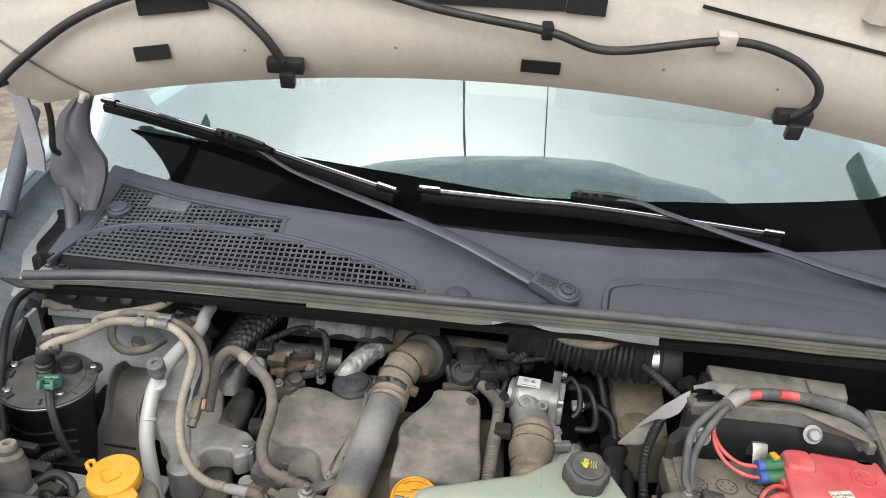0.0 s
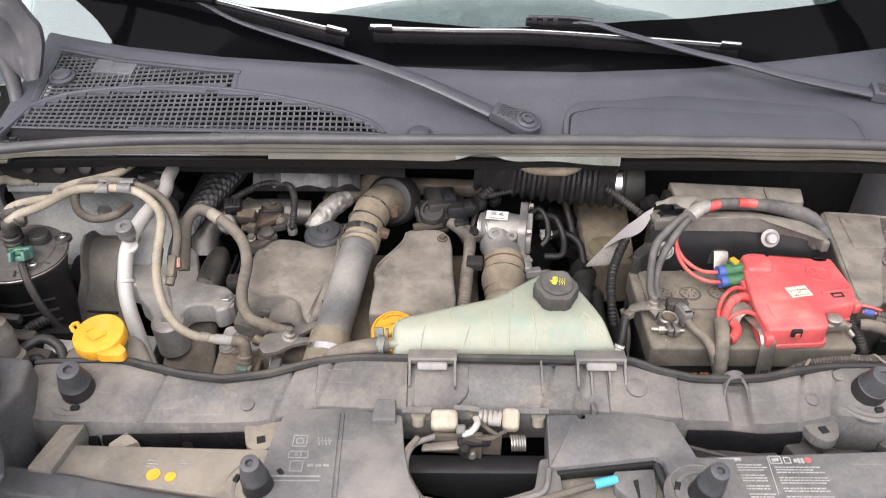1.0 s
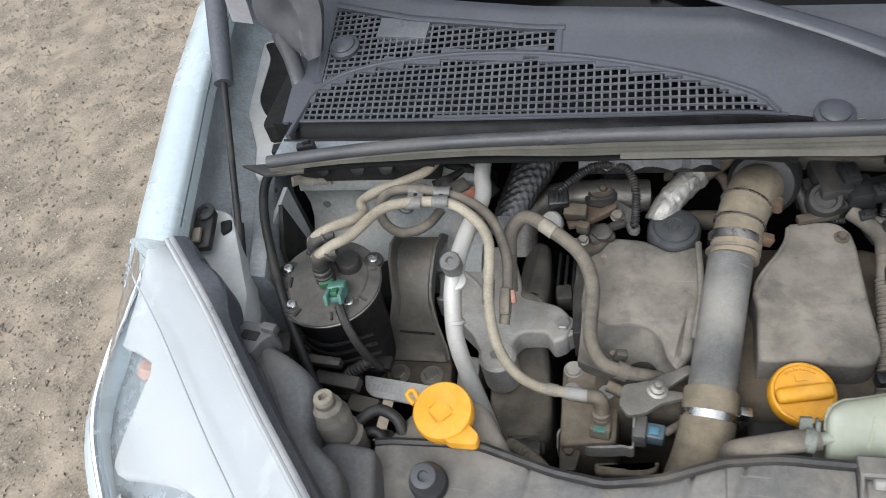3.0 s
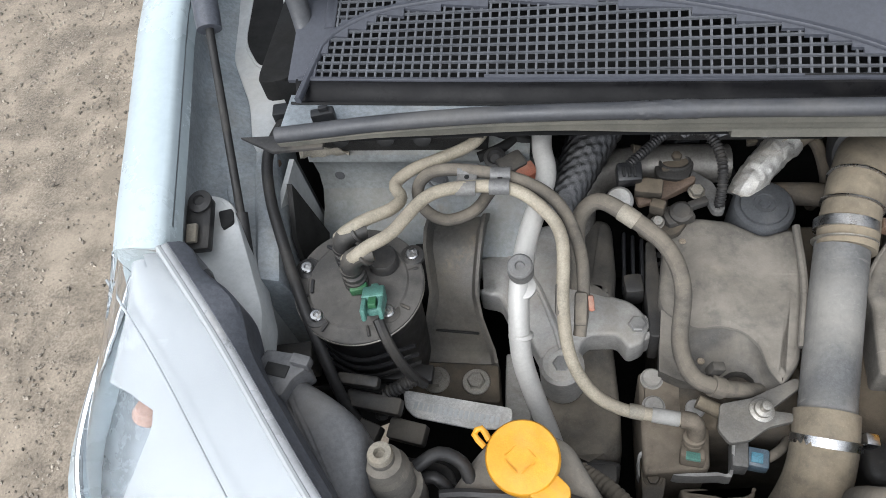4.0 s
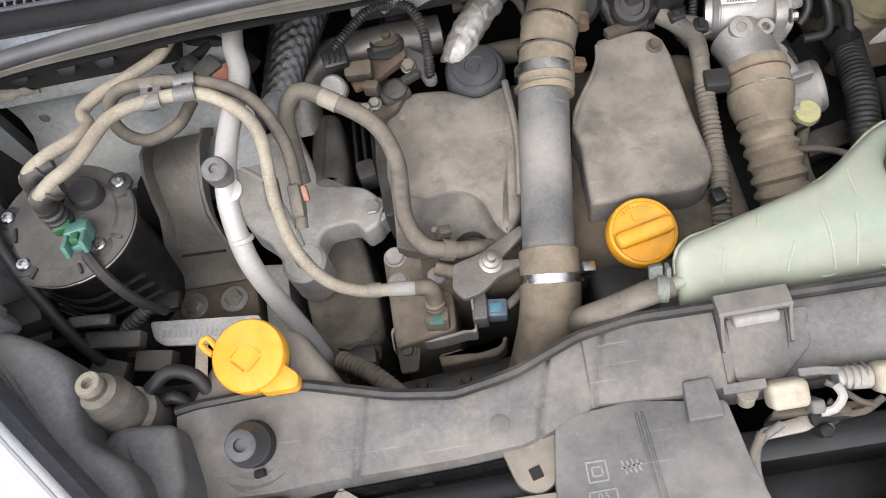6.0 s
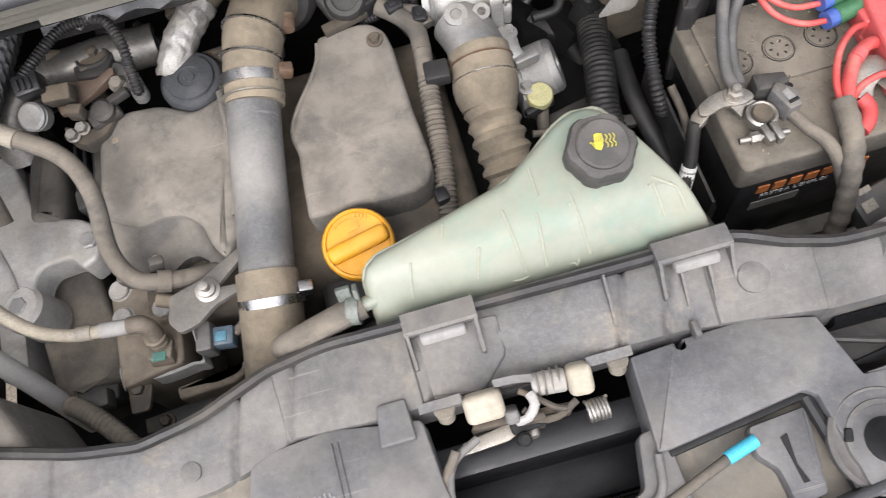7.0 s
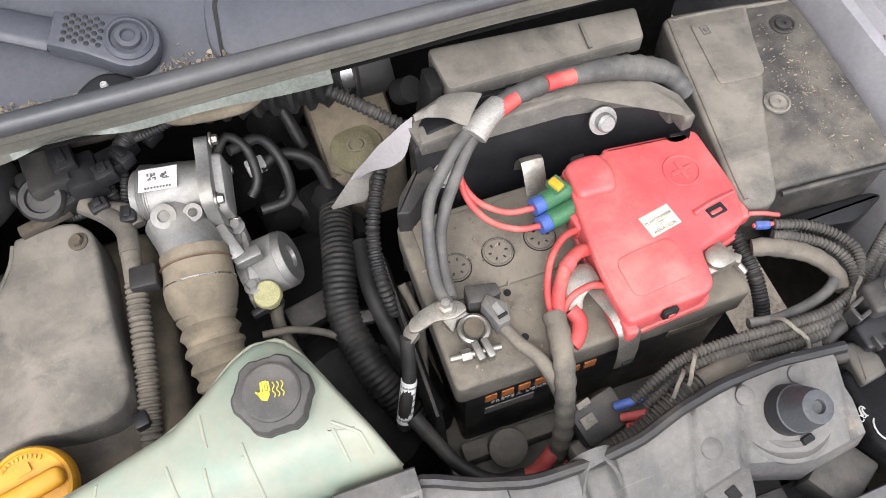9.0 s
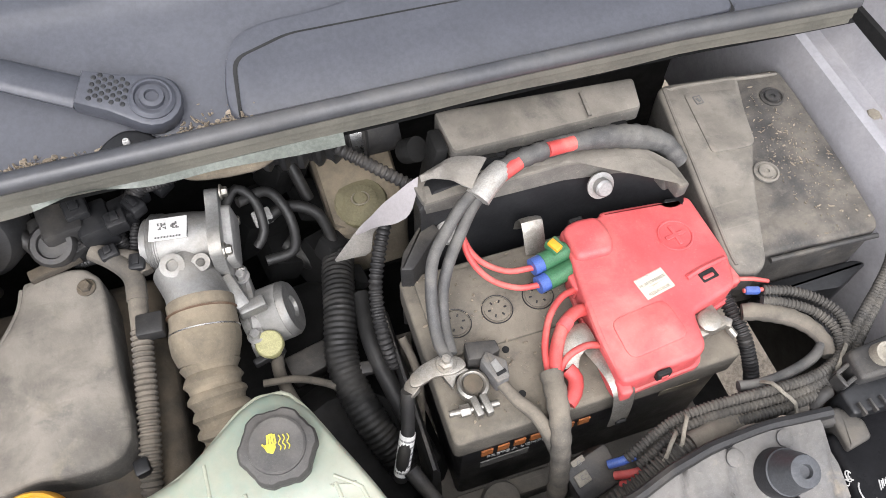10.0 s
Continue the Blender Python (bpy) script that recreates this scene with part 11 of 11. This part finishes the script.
flap = thing("insulation_flap", (0.25, 0.33, 0.82), "torn dusty insulation sheet with a white inner side by the battery", "insulation")


def sheet(name, up, low, bulge, mat, label=""):
    """A thin bent sheet between two edges."""
    bm = bmesh.new()
    a, b = spline(up, 0.003), spline(low, 0.003)
    sec = []
    for k in range(15):
        p, q = a[round(k / 14 * (len(a) - 1))], b[round(k / 14 * (len(b) - 1))]
        row = [p.lerp(q, u) + Vector((0, 0, bulge * math.sin(u * math.pi) + 0.0008 * math.sin(k * 1.1 + u * 5))) for u in (0, 0.25, 0.5, 0.75, 1)]
        sec.append(row + [v + Vector((0, 0, -0.0010)) for v in row[::-1]])
    loft(bm, sec)
    part(name, bm, mat, flap, label, sharp=30)


sheet("outer_sheet", [(0.287, 0.348, 0.874), (0.312, 0.350, 0.886), (0.331, 0.345, 0.892), (0.347, 0.335, 0.894)], [(0.287, 0.341, 0.876), (0.301, 0.334, 0.884), (0.312, 0.322, 0.890), (0.324, 0.309, 0.890)], 0.004, M_flap)
sheet("folded_lining", [(0.289, 0.357, 0.862), (0.267, 0.362, 0.838), (0.244, 0.366, 0.808), (0.225, 0.370, 0.778)], [(0.285, 0.349, 0.850), (0.274, 0.337, 0.835), (0.260, 0.341, 0.820), (0.240, 0.355, 0.800), (0.225, 0.367, 0.776)], -0.001, M_lining, "white inner side")
sheet("torn_tip", [(0.198, 0.366, 0.742), (0.203, 0.367, 0.748), (0.225, 0.371, 0.777), (0.244, 0.367, 0.806), (0.267, 0.363, 0.836)], [(0.199, 0.365, 0.741), (0.217, 0.361, 0.745), (0.235, 0.358, 0.752), (0.243, 0.361, 0.785), (0.262, 0.345, 0.816)], 0.001, M_flap)

ecu = thing("control_unit_cover", (0.43, 0.40, 0.8), "dusty grey control unit cover under the bulkhead edge", "control unit")
bm = bmesh.new()
prism(bm, rounded([(0.325, 0.424), (0.535, 0.408), (0.528, 0.372), (0.330, 0.374)], 0.006), 0.845, 0.866, 0.004, tilt=lambda x, y: 0.12 * (y - 0.40))
part("cover", bm, M_cover, ecu)
bm = bmesh.new()
prism(bm, rounded([(0.335, 0.41), (0.520, 0.40), (0.515, 0.362), (0.340, 0.360)], 0.006), 0.70, 0.842, 0.004)
part("body", bm, M_plastic_clean, ecu)
bm = bmesh.new()
for k in range(6):
    box(bm, (0.365 + 0.028 * k, 0.365, 0.842), (0.018, 0.018, 0.012), (0, 0, -3), 0.003)
part("plug_row", bm, M_dark, ecu)
bm = bmesh.new()
box(bm, (0.472, 0.388, 0.868), (0.004, 0.032, 0.003), (0, 0, -6), 0.001)
part("seam", bm, M_cover, ecu)
bm = bmesh.new()
tube(bm, [(0.225, 0.415, 0.86), (0.250, 0.395, 0.85), (0.285, 0.372, 0.83), (0.310, 0.36, 0.81)], 0.0055, 12, rib=0.0014, pitch=0.0055)
part("conduit", bm, M_rubber, ecu)
bm = bmesh.new()
box(bm, (0.315, 0.392, 0.83), (0.014, 0.03, 0.07), (0, 8, 0), 0.004)
lathe(bm, [(0.013, -0.01), (0.013, 0.01)], (0.298, 0.410, 0.835), (0.4, -0.5, 0.6), 16)
part("bracket", bm, M_dark, ecu)

fuse = thing("fuse_box", (0.65, 0.30, 0.70), "dusty grey fuse box lid with a raised panel", "fuse box")
bm = bmesh.new()
prism(bm, rounded([(0.566, 0.205), (0.582, 0.350), (0.592, 0.434), (0.620, 0.438), (0.742, 0.424), (0.742, 0.380), (0.736, 0.280), (0.727, 0.206), (0.718, 0.198), (0.654, 0.203), (0.600, 0.206)], 0.010), 0.700, 0.801, 0.006, 3)
part("base_lid", bm, M_fuse_dark, fuse, "dark speckled lower lid")
bm = bmesh.new()
prism(bm, rounded([(0.555, 0.202), (0.557, 0.224), (0.592, 0.434), (0.606, 0.438), (0.690, 0.428), (0.656, 0.333), (0.628, 0.280), (0.592, 0.198), (0.578, 0.190), (0.560, 0.194)], 0.008), 0.770, 0.804, 0.005, 3)
part("raised_lid", bm, M_cover, fuse, "pale dusty lid")
bm = bmesh.new()
tube(bm, [(0.562, 0.204, 0.8035), (0.564, 0.226, 0.8035), (0.580, 0.320, 0.8035), (0.597, 0.420, 0.8035), (0.604, 0.429, 0.8035), (0.650, 0.426, 0.8035), (0.735, 0.416, 0.800)], 0.0024, 8)
part("rim", bm, M_cover, fuse)
bm = bmesh.new()
prism(bm, rounded([(0.606, 0.333), (0.616, 0.418), (0.676, 0.406), (0.675, 0.399), (0.658, 0.334), (0.650, 0.329)], 0.006), 0.800, 0.8055, 0.0014)
part("panel", bm, M_cover, fuse)
bm = bmesh.new()
frame_bars(bm, 0.627, 0.404, 0.008, 0.011, 0.001, 0.8058)
box(bm, (0.627, 0.404, 0.8058), (0.003, 0.006, 0.0007), (0, 0, 20), 0)
part("symbol", bm, M_ink_grey, fuse)
for c, m in (((0.648, 0.294, 0.8035), M_cover), ((0.711, 0.386, 0.801), M_plastic)):
    bm = bmesh.new()
    lathe(bm, [(0.0135, -0.001), (0.0135, 0.0015), (0.0115, 0.0022), (0.0105, 0.0005), (0.0085, 0.0005), (0.0082, 0.003), (0.003, 0.0032), (0.0025, 0.0015), (0, 0.0015)], c, n=26)
    part("fastener", bm, m, fuse)
bm = bmesh.new()
tube(bm, [(0.600, 0.201, 0.797), (0.654, 0.198, 0.797), (0.718, 0.194, 0.797)], 0.0030, 8)
part("front_rib", bm, M_plastic, fuse)
bm = bmesh.new()
prism(bm, rounded([(0.600, 0.186), (0.612, 0.202), (0.724, 0.198), (0.735, 0.190), (0.69, 0.172)], 0.006), 0.70, 0.742, 0.004)
part("lower_flange", bm, M_plastic_clean, fuse)

# ---- relay box and harness by the cross panel ----
relay = thing("relay_holder", (0.36, 0.075, 0.72), "grey relay holder with red and blue wires", "relay")
bm = bmesh.new()
box(bm, (0.362, 0.077, 0.736), (0.048, 0.036, 0.036), (15, 0, 14), 0.004)
part("block", bm, M_plastic, relay)
for k in range(2):
    bm = bmesh.new()
    box(bm, (0.3505 + 0.002 * k, 0.072 + 0.013 * k, 0.7555), (0.014, 0.011, 0.003), (15, 0, 14), 0.001)
    fc = part("fuse_cover", bm, M_off, relay, "cream fuse cover")
    lettering("cover_letter", "CG"[k], 0.006, pose(0.3505 + 0.002 * k, 0.072 + 0.013 * k, 0.7572, 15, 0, 14), M_ink_grey, fc, 0.0003)
bm = bmesh.new()
box(bm, (0.366, 0.062, 0.708), (0.070, 0.03, 0.05), (15, 0, 14), 0.004)
part("bracket", bm, M_cover, relay)
cable("red_wire", "short red and blue wire ends at the relay holder", [[(0.380, 0.066, 0.752), (0.390, 0.062, 0.760), (0.402, 0.060, 0.765)], [(0.382, 0.057, 0.750), (0.392, 0.054, 0.758), (0.404, 0.055, 0.766)]], M_red_wire, 0.004)
cable("blue_wire", "short blue wire ends at the relay holder", [[(0.377, 0.076, 0.756), (0.388, 0.074, 0.762), (0.400, 0.074, 0.766)]], M_blue, 0.0042)
harness = cable("corrugated_harness", "bundle of dusty corrugated cable conduits held by pale ties", [
    [(0.392, 0.074, 0.765), (0.434, 0.086, 0.788), (0.464, 0.086, 0.798), (0.491, 0.084, 0.803), (0.534, 0.081, 0.805), (0.568, 0.081, 0.805), (0.597, 0.088, 0.804), (0.619, 0.105, 0.803), (0.627, 0.126, 0.803), (0.617, 0.147, 0.803), (0.597, 0.162, 0.804), (0.570, 0.171, 0.806)],
    [(0.398, 0.064, 0.768), (0.436, 0.076, 0.788), (0.461, 0.078, 0.797), (0.488, 0.076, 0.800), (0.522, 0.074, 0.800), (0.556, 0.073, 0.801), (0.590, 0.080, 0.801), (0.609, 0.097, 0.801), (0.615, 0.117, 0.802), (0.606, 0.137, 0.803), (0.585, 0.153, 0.804), (0.564, 0.162, 0.805)],
    [(0.400, 0.056, 0.768), (0.438, 0.066, 0.788), (0.470, 0.067, 0.797), (0.500, 0.066, 0.799), (0.539, 0.065, 0.799), (0.577, 0.070, 0.799), (0.612, 0.086, 0.799), (0.641, 0.108, 0.800), (0.689, 0.143, 0.803), (0.715, 0.165, 0.803)],
    [(0.500, 0.074, 0.790), (0.560, 0.078, 0.792), (0.600, 0.090, 0.796), (0.620, 0.101, 0.800), (0.643, 0.118, 0.802), (0.672, 0.137, 0.803), (0.699, 0.156, 0.803), (0.72, 0.175, 0.803)]], M_conduit, 0.0041, 0.0012)
bm = bmesh.new()
tube(bm, [(0.505, 0.096, 0.795), (0.526, 0.092, 0.795), (0.556, 0.093, 0.796), (0.583, 0.099, 0.797), (0.600, 0.110, 0.798), (0.603, 0.122, 0.798)], 0.0050, 12)
part("smooth_sleeve", bm, M_grey_wire, harness, "smooth grey sleeve")
bm = bmesh.new()
tube(bm, [(0.362, 0.040, 0.765), (0.390, 0.046, 0.778), (0.418, 0.056, 0.790), (0.440, 0.062, 0.793)], 0.0088, 14, rib=0.0024, pitch=0.0046)
part("thick_conduit", bm, M_conduit, harness)
bm = bmesh.new()
tube(bm, [(0.440, 0.062, 0.793), (0.470, 0.066, 0.793), (0.500, 0.068, 0.790), (0.530, 0.070, 0.789), (0.555, 0.060, 0.79)], [0.010, 0.011, 0.009, 0.006], 12, rib=0.001, pitch=0.02)
part("taped_branch", bm, M_rubber_dusty, harness)
for c, q in (((0.421, 0.066, 0.797), -40), ((0.436, 0.073, 0.802), -30), ((0.531, 0.074, 0.8085), 30), ((0.601, 0.090, 0.8075), -42)):
    bm = bmesh.new()
    tube(bm, [Vector(c) + Euler((0, 0, radians(q))).to_matrix() @ Vector(p) for p in ((-0.003, -0.020, -0.012), (-0.001, -0.012, 0.002), (0, 0.0, 0.003), (0.002, 0.012, 0.002), (0.003, 0.020, -0.010))], 0.0019, 8, flat=0.6)
    part("cable_tie", bm, M_off, harness, "pale cable tie")
bm = bmesh.new()
tube(bm, [(0.597, 0.095, 0.798), (0.601, 0.108, 0.798), (0.597, 0.124, 0.799), (0.584, 0.140, 0.799), (0.560, 0.154, 0.799), (0.545, 0.160, 0.796)], [0.006, 0.007, 0.008, 0.0085, 0.008], 12, rib=0.0006, pitch=0.012)
part("brown_conduit", bm, M_rubber_dusty, harness, "taped brown branch")
cable("red_wire", "thin red wire ends beside the red cover", [[(0.553, 0.188, 0.808), (0.566, 0.184, 0.808), (0.580, 0.178, 0.806)], [(0.552, 0.176, 0.806), (0.566, 0.173, 0.806), (0.576, 0.170, 0.806)]], M_red_wire, 0.0022)
bm = bmesh.new()
box(bm, (0.560, 0.1735, 0.8065), (0.014, 0.007, 0.007), (0, 0, -18), 0.002)
part("blue_joint", bm, M_blue, harness, "blue crimp joint")
cable("corrugated_conduit", "black corrugated conduit beside the battery", [[(0.541, 0.20, 0.79), (0.543, 0.17, 0.785), (0.545, 0.14, 0.775), (0.548, 0.11, 0.74), (0.55, 0.10, 0.68)]], M_rubber, 0.006, 0.0018)
# opposite headlight back
hl2 = thing("headlight", (0.62, 0.05, 0.7), "black plastic back of the opposite headlight", "headlight")
bm = bmesh.new()
prism(bm, rounded([(0.552, 0.034), (0.580, 0.034), (0.600, 0.050), (0.640, 0.060), (0.72, 0.06), (0.72, -0.13), (0.60, -0.12), (0.548, -0.03)], 0.010), 0.60, 0.795, 0.008, 3)
part("housing", bm, M_tray, hl2)
bm = bmesh.new()
prism(bm, rounded([(0.562, 0.014), (0.564, 0.050), (0.574, 0.052), (0.590, 0.034), (0.588, 0.018)], 0.004), 0.74, 0.803, 0.004, 3)
part("lamp_cap", bm, M_plastic, hl2, "dusty grey lamp cap")
bm = bmesh.new()
prism(bm, rounded([(0.578, 0.038), (0.578, 0.060), (0.600, 0.066), (0.660, 0.066), (0.660, 0.030), (0.612, 0.036)], 0.004), 0.74, 0.812, 0.003, 3)
back = part("motor_body", bm, M_plastic_clean, hl2)
for k in range(5):
    bm = bmesh.new()
    box(bm, (0.586 + 0.011 * k, 0.0405, 0.8125), (0.0022, 0.012, 0.007), (0, 0, 6), 0.0006, 1)
    part("rib", bm, M_plastic, back)
bm = bmesh.new()
prism(bm, rounded([(0.594, 0.060), (0.596, 0.088), (0.650, 0.092), (0.655, 0.058)], 0.006), 0.75, 0.826, 0.005, 3)
part("level_motor", bm, M_plastic, hl2, "dusty grey levelling motor")
bm = bmesh.new()
lathe(bm, [(0.0105, -0.01), (0.0105, 0.006), (0.0095, 0.009), (0.006, 0.009), (0.0052, 0.005), (0, 0.005)], (0.622, 0.075, 0.828), (-0.05, -0.2, 1), 22)
part("adjuster_cap", bm, M_off, hl2, "pale cream adjuster cap")
bm = bmesh.new()
for c, s, q in (((0.582, 0.0675, 0.810), (0.004, 0.014, 0.018), 12), ((0.603, 0.075, 0.810), (0.004, 0.014, 0.018), 12), ((0.592, 0.0775, 0.810), (0.024, 0.004, 0.018), 17), ((0.594, 0.0660, 0.810), (0.024, 0.004, 0.018), 17)):
    box(bm, c, s, (0, 0, q), 0.001, 1)
part("socket_frame", bm, M_plastic, hl2)
bm = bmesh.new()
tube(bm, [(0.560, 0.060, 0.79), (0.568, 0.064, 0.800), (0.576, 0.066, 0.800)], 0.006, 10)
tube(bm, [(0.545, 0.052, 0.785), (0.556, 0.046, 0.795), (0.566, 0.044, 0.797)], 0.0075, 10)
part("lead", bm, M_rubber, hl2)
# smudged white chalk marks
bm = bmesh.new()
for k in range(3):
    c = (0.5445 + 0.0035 * k, -0.010 + 0.0022 * k)
    tube(bm, [(c[0] + 0.0020 * math.cos(a), c[1] + 0.0026 * math.sin(a), 0.7956) for a in np.linspace(0.4, 5.4 + 0.5 * k, 9)], 0.0005, 5, smooth=False)
for a0, x, y, r in ((0.3, 0.553, -0.0035, 0.0045), (1.2, 0.5545, -0.004, 0.0035), (2.0, 0.560, -0.020, 0.010)):
    tube(bm, [(x + r * 0.6 * math.cos(a0 + a), y + r * math.sin(a0 + a), 0.7956) for a in np.linspace(0, 3.6, 9)], 0.0007, 5, smooth=False)
for k in range(5):
    tube(bm, [(0.572 + 0.0022 * k, -0.022 + 0.001 * k, 0.7956), (0.575 + 0.0018 * k, -0.014 - 0.001 * (k % 2), 0.7956)], 0.0007, 5, smooth=False)
part("chalk_marks", bm, M_ink_white, hl2, "smudged white chalk marks", kind="stuff")

# dry crumbs fallen on the battery lid and the fuse box
for cat, n, spot in (("battery", 260, lambda r: (r.uniform(0.256, 0.395), r.uniform(0.135, 0.296), 0.7868)), ("fuse box", 420, lambda r: (min(0.728, max(0.60, r.gauss(0.690, 0.022))), min(0.42, max(0.21, r.gauss(0.305, 0.045))), 0.8014))):
    rng = random.Random(n)
    bm = bmesh.new()
    for k in range(n):
        x, y, z = spot(rng)
        if cat == "battery" and y < 0.205:
            z = 0.7834
        s = 0.0004 + 0.0011 * rng.random() ** 2.5
        tmp = bmesh.new()
        bmesh.ops.create_icosphere(tmp, subdivisions=1, radius=s)
        joined(bm, tmp, pose(x, y, z, rng.random() * 60, rng.random() * 60, rng.random() * 180) @ Matrix.Diagonal((1.0 + 2.2 * rng.random() ** 2, 1, 0.5, 1)))
    tagged(part("crumbs", bm, M_dirt), "dry sandy crumbs lying on the " + cat, "dirt", kind="stuff")

# ---- dark clutter beside the headlight ----
cl = thing("side_wiring", (-0.66, 0.15, 0.78), "black wiring plugs and brackets beside the headlight", "wiring")
for c, s, q in (((-0.735, 0.190, 0.78), (0.05, 0.03, 0.04), 10), ((-0.640, 0.150, 0.775), (0.060, 0.018, 0.016), -8), ((-0.605, 0.128, 0.755), (0.040, 0.022, 0.020), -10), ((-0.655, 0.128, 0.750), (0.040, 0.024, 0.020), -20), ((-0.655, 0.165, 0.795), (0.045, 0.012, 0.014), -5)):
    bm = bmesh.new()
    box(bm, c, s, (10, 0, q), 0.003)
    part("plug", bm, M_plastic, cl)
for pts, r in (([(-0.71, 0.15, 0.77), (-0.66, 0.11, 0.74), (-0.60, 0.10, 0.74), (-0.56, 0.085, 0.77), (-0.545, 0.06, 0.80)], 0.006), ([(-0.575, 0.070, 0.83), (-0.555, 0.082, 0.835), (-0.535, 0.078, 0.825), (-0.525, 0.062, 0.81)], 0.0065), ([(-0.575, 0.062, 0.81), (-0.56, 0.066, 0.815), (-0.545, 0.05, 0.80), (-0.55, 0.0, 0.78)], 0.006), ([(-0.56, 0.02, 0.75), (-0.57, 0.05, 0.78), (-0.60, 0.08, 0.76)], 0.005)):
    bm = bmesh.new()
    tube(bm, pts, r, 10)
    part("lead", bm, M_rubber, cl)
bm = bmesh.new()
tube(bm, [(-0.43, 0.118, 0.70), (-0.40, 0.095, 0.715), (-0.375, 0.070, 0.72), (-0.355, 0.045, 0.72)], 0.009, 12, rib=0.0012, pitch=0.006)
part("conduit", bm, M_rubber_dusty, cl)
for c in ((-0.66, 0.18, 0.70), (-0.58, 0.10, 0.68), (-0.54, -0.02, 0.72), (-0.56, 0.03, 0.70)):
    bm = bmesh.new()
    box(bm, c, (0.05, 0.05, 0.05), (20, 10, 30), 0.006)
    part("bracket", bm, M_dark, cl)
bm = bmesh.new()
lathe(bm, [(0.024, -0.06), (0.0245, -0.012), (0.022, -0.002), (0.016, 0.003), (0, 0.004)], (-0.556, -0.030, 0.772), (0.05, -0.25, 1), 28)
part("drum", bm, M_strap_dark, cl, "dark rounded drum")
# bracket beside the filter
bk = thing("filter_bracket", (-0.73, 0.29, 0.8), "dark sheet steel bracket beside the fuel filter", "bracket")
bm = bmesh.new()
loft(bm, [[(-0.748, 0.350, 0.885), (-0.742, 0.350, 0.885), (-0.722, 0.345, 0.80), (-0.728, 0.345, 0.80)], [(-0.740, 0.300, 0.855), (-0.734, 0.300, 0.855), (-0.716, 0.295, 0.78), (-0.722, 0.295, 0.78)], [(-0.728, 0.268, 0.80), (-0.722, 0.268, 0.80), (-0.71, 0.265, 0.74), (-0.716, 0.265, 0.74)]])
part("sheet", bm, M_dark, bk)
# bonnet release cable down the side
rc = thing("bonnet_cable", (-0.74, 0.3, 0.85), "black bonnet release cable along the wing", "cable")
bm = bmesh.new()
tube(bm, [(-0.742, 0.60, 0.915), (-0.745, 0.50, 0.905), (-0.765, 0.43, 0.900), (-0.772, 0.38, 0.898), (-0.760, 0.330, 0.890), (-0.735, 0.275, 0.880), (-0.708, 0.220, 0.865), (-0.690, 0.185, 0.84), (-0.672, 0.150, 0.79), (-0.655, 0.13, 0.74)], 0.0062, 12)
part("sheath", bm, M_rubber, rc)
bm = bmesh.new()
box(bm, (-0.765, 0.435, 0.905), (0.022, 0.018, 0.016), (0, 0, 10), 0.002)
part("clip", bm, M_plastic_clean, rc)
# seal end and its clip
bm = bmesh.new()
prism(bm, [(-0.782, 0.364), (-0.738, 0.366), (-0.690, 0.366), (-0.690, 0.350), (-0.742, 0.344)], 0.941, 0.945, 0.001)
part("end_flap", bm, M_plastic, seal)
bm = bmesh.new()
box(bm, (-0.694, 0.385, 0.952), (0.024, 0.011, 0.016), (0, 0, 14), 0.002)
box(bm, (-0.692, 0.386, 0.962), (0.010, 0.005, 0.006), (0, 0, 14), 0.001)
part("clip", bm, M_plastic_clean, seal)

# overhead wires between far poles, mirrored in the windscreen
for x in (-1.0, 0.02):
    w = thing("overhead_line", (x, 0, 0), "thin black overhead wire between two far wooden poles", "power line", "overhead lines")
    bm = bmesh.new()
    tube(bm, [(x, -40, 8.4), (x, -15, 7.1), (x, 15, 7.1), (x, 40, 8.4)], 0.012, 6, 2.0)
    part("wire", bm, M_black_wire, w)
    for y in (-40, 40):
        bm = bmesh.new()
        tube(bm, [(x, y, -0.1), (x, y, 4), (x, y, 8.6)], [0.16, 0.13, 0.10], 12, 1.0)
        part("pole", bm, M_beige_rubber, w)
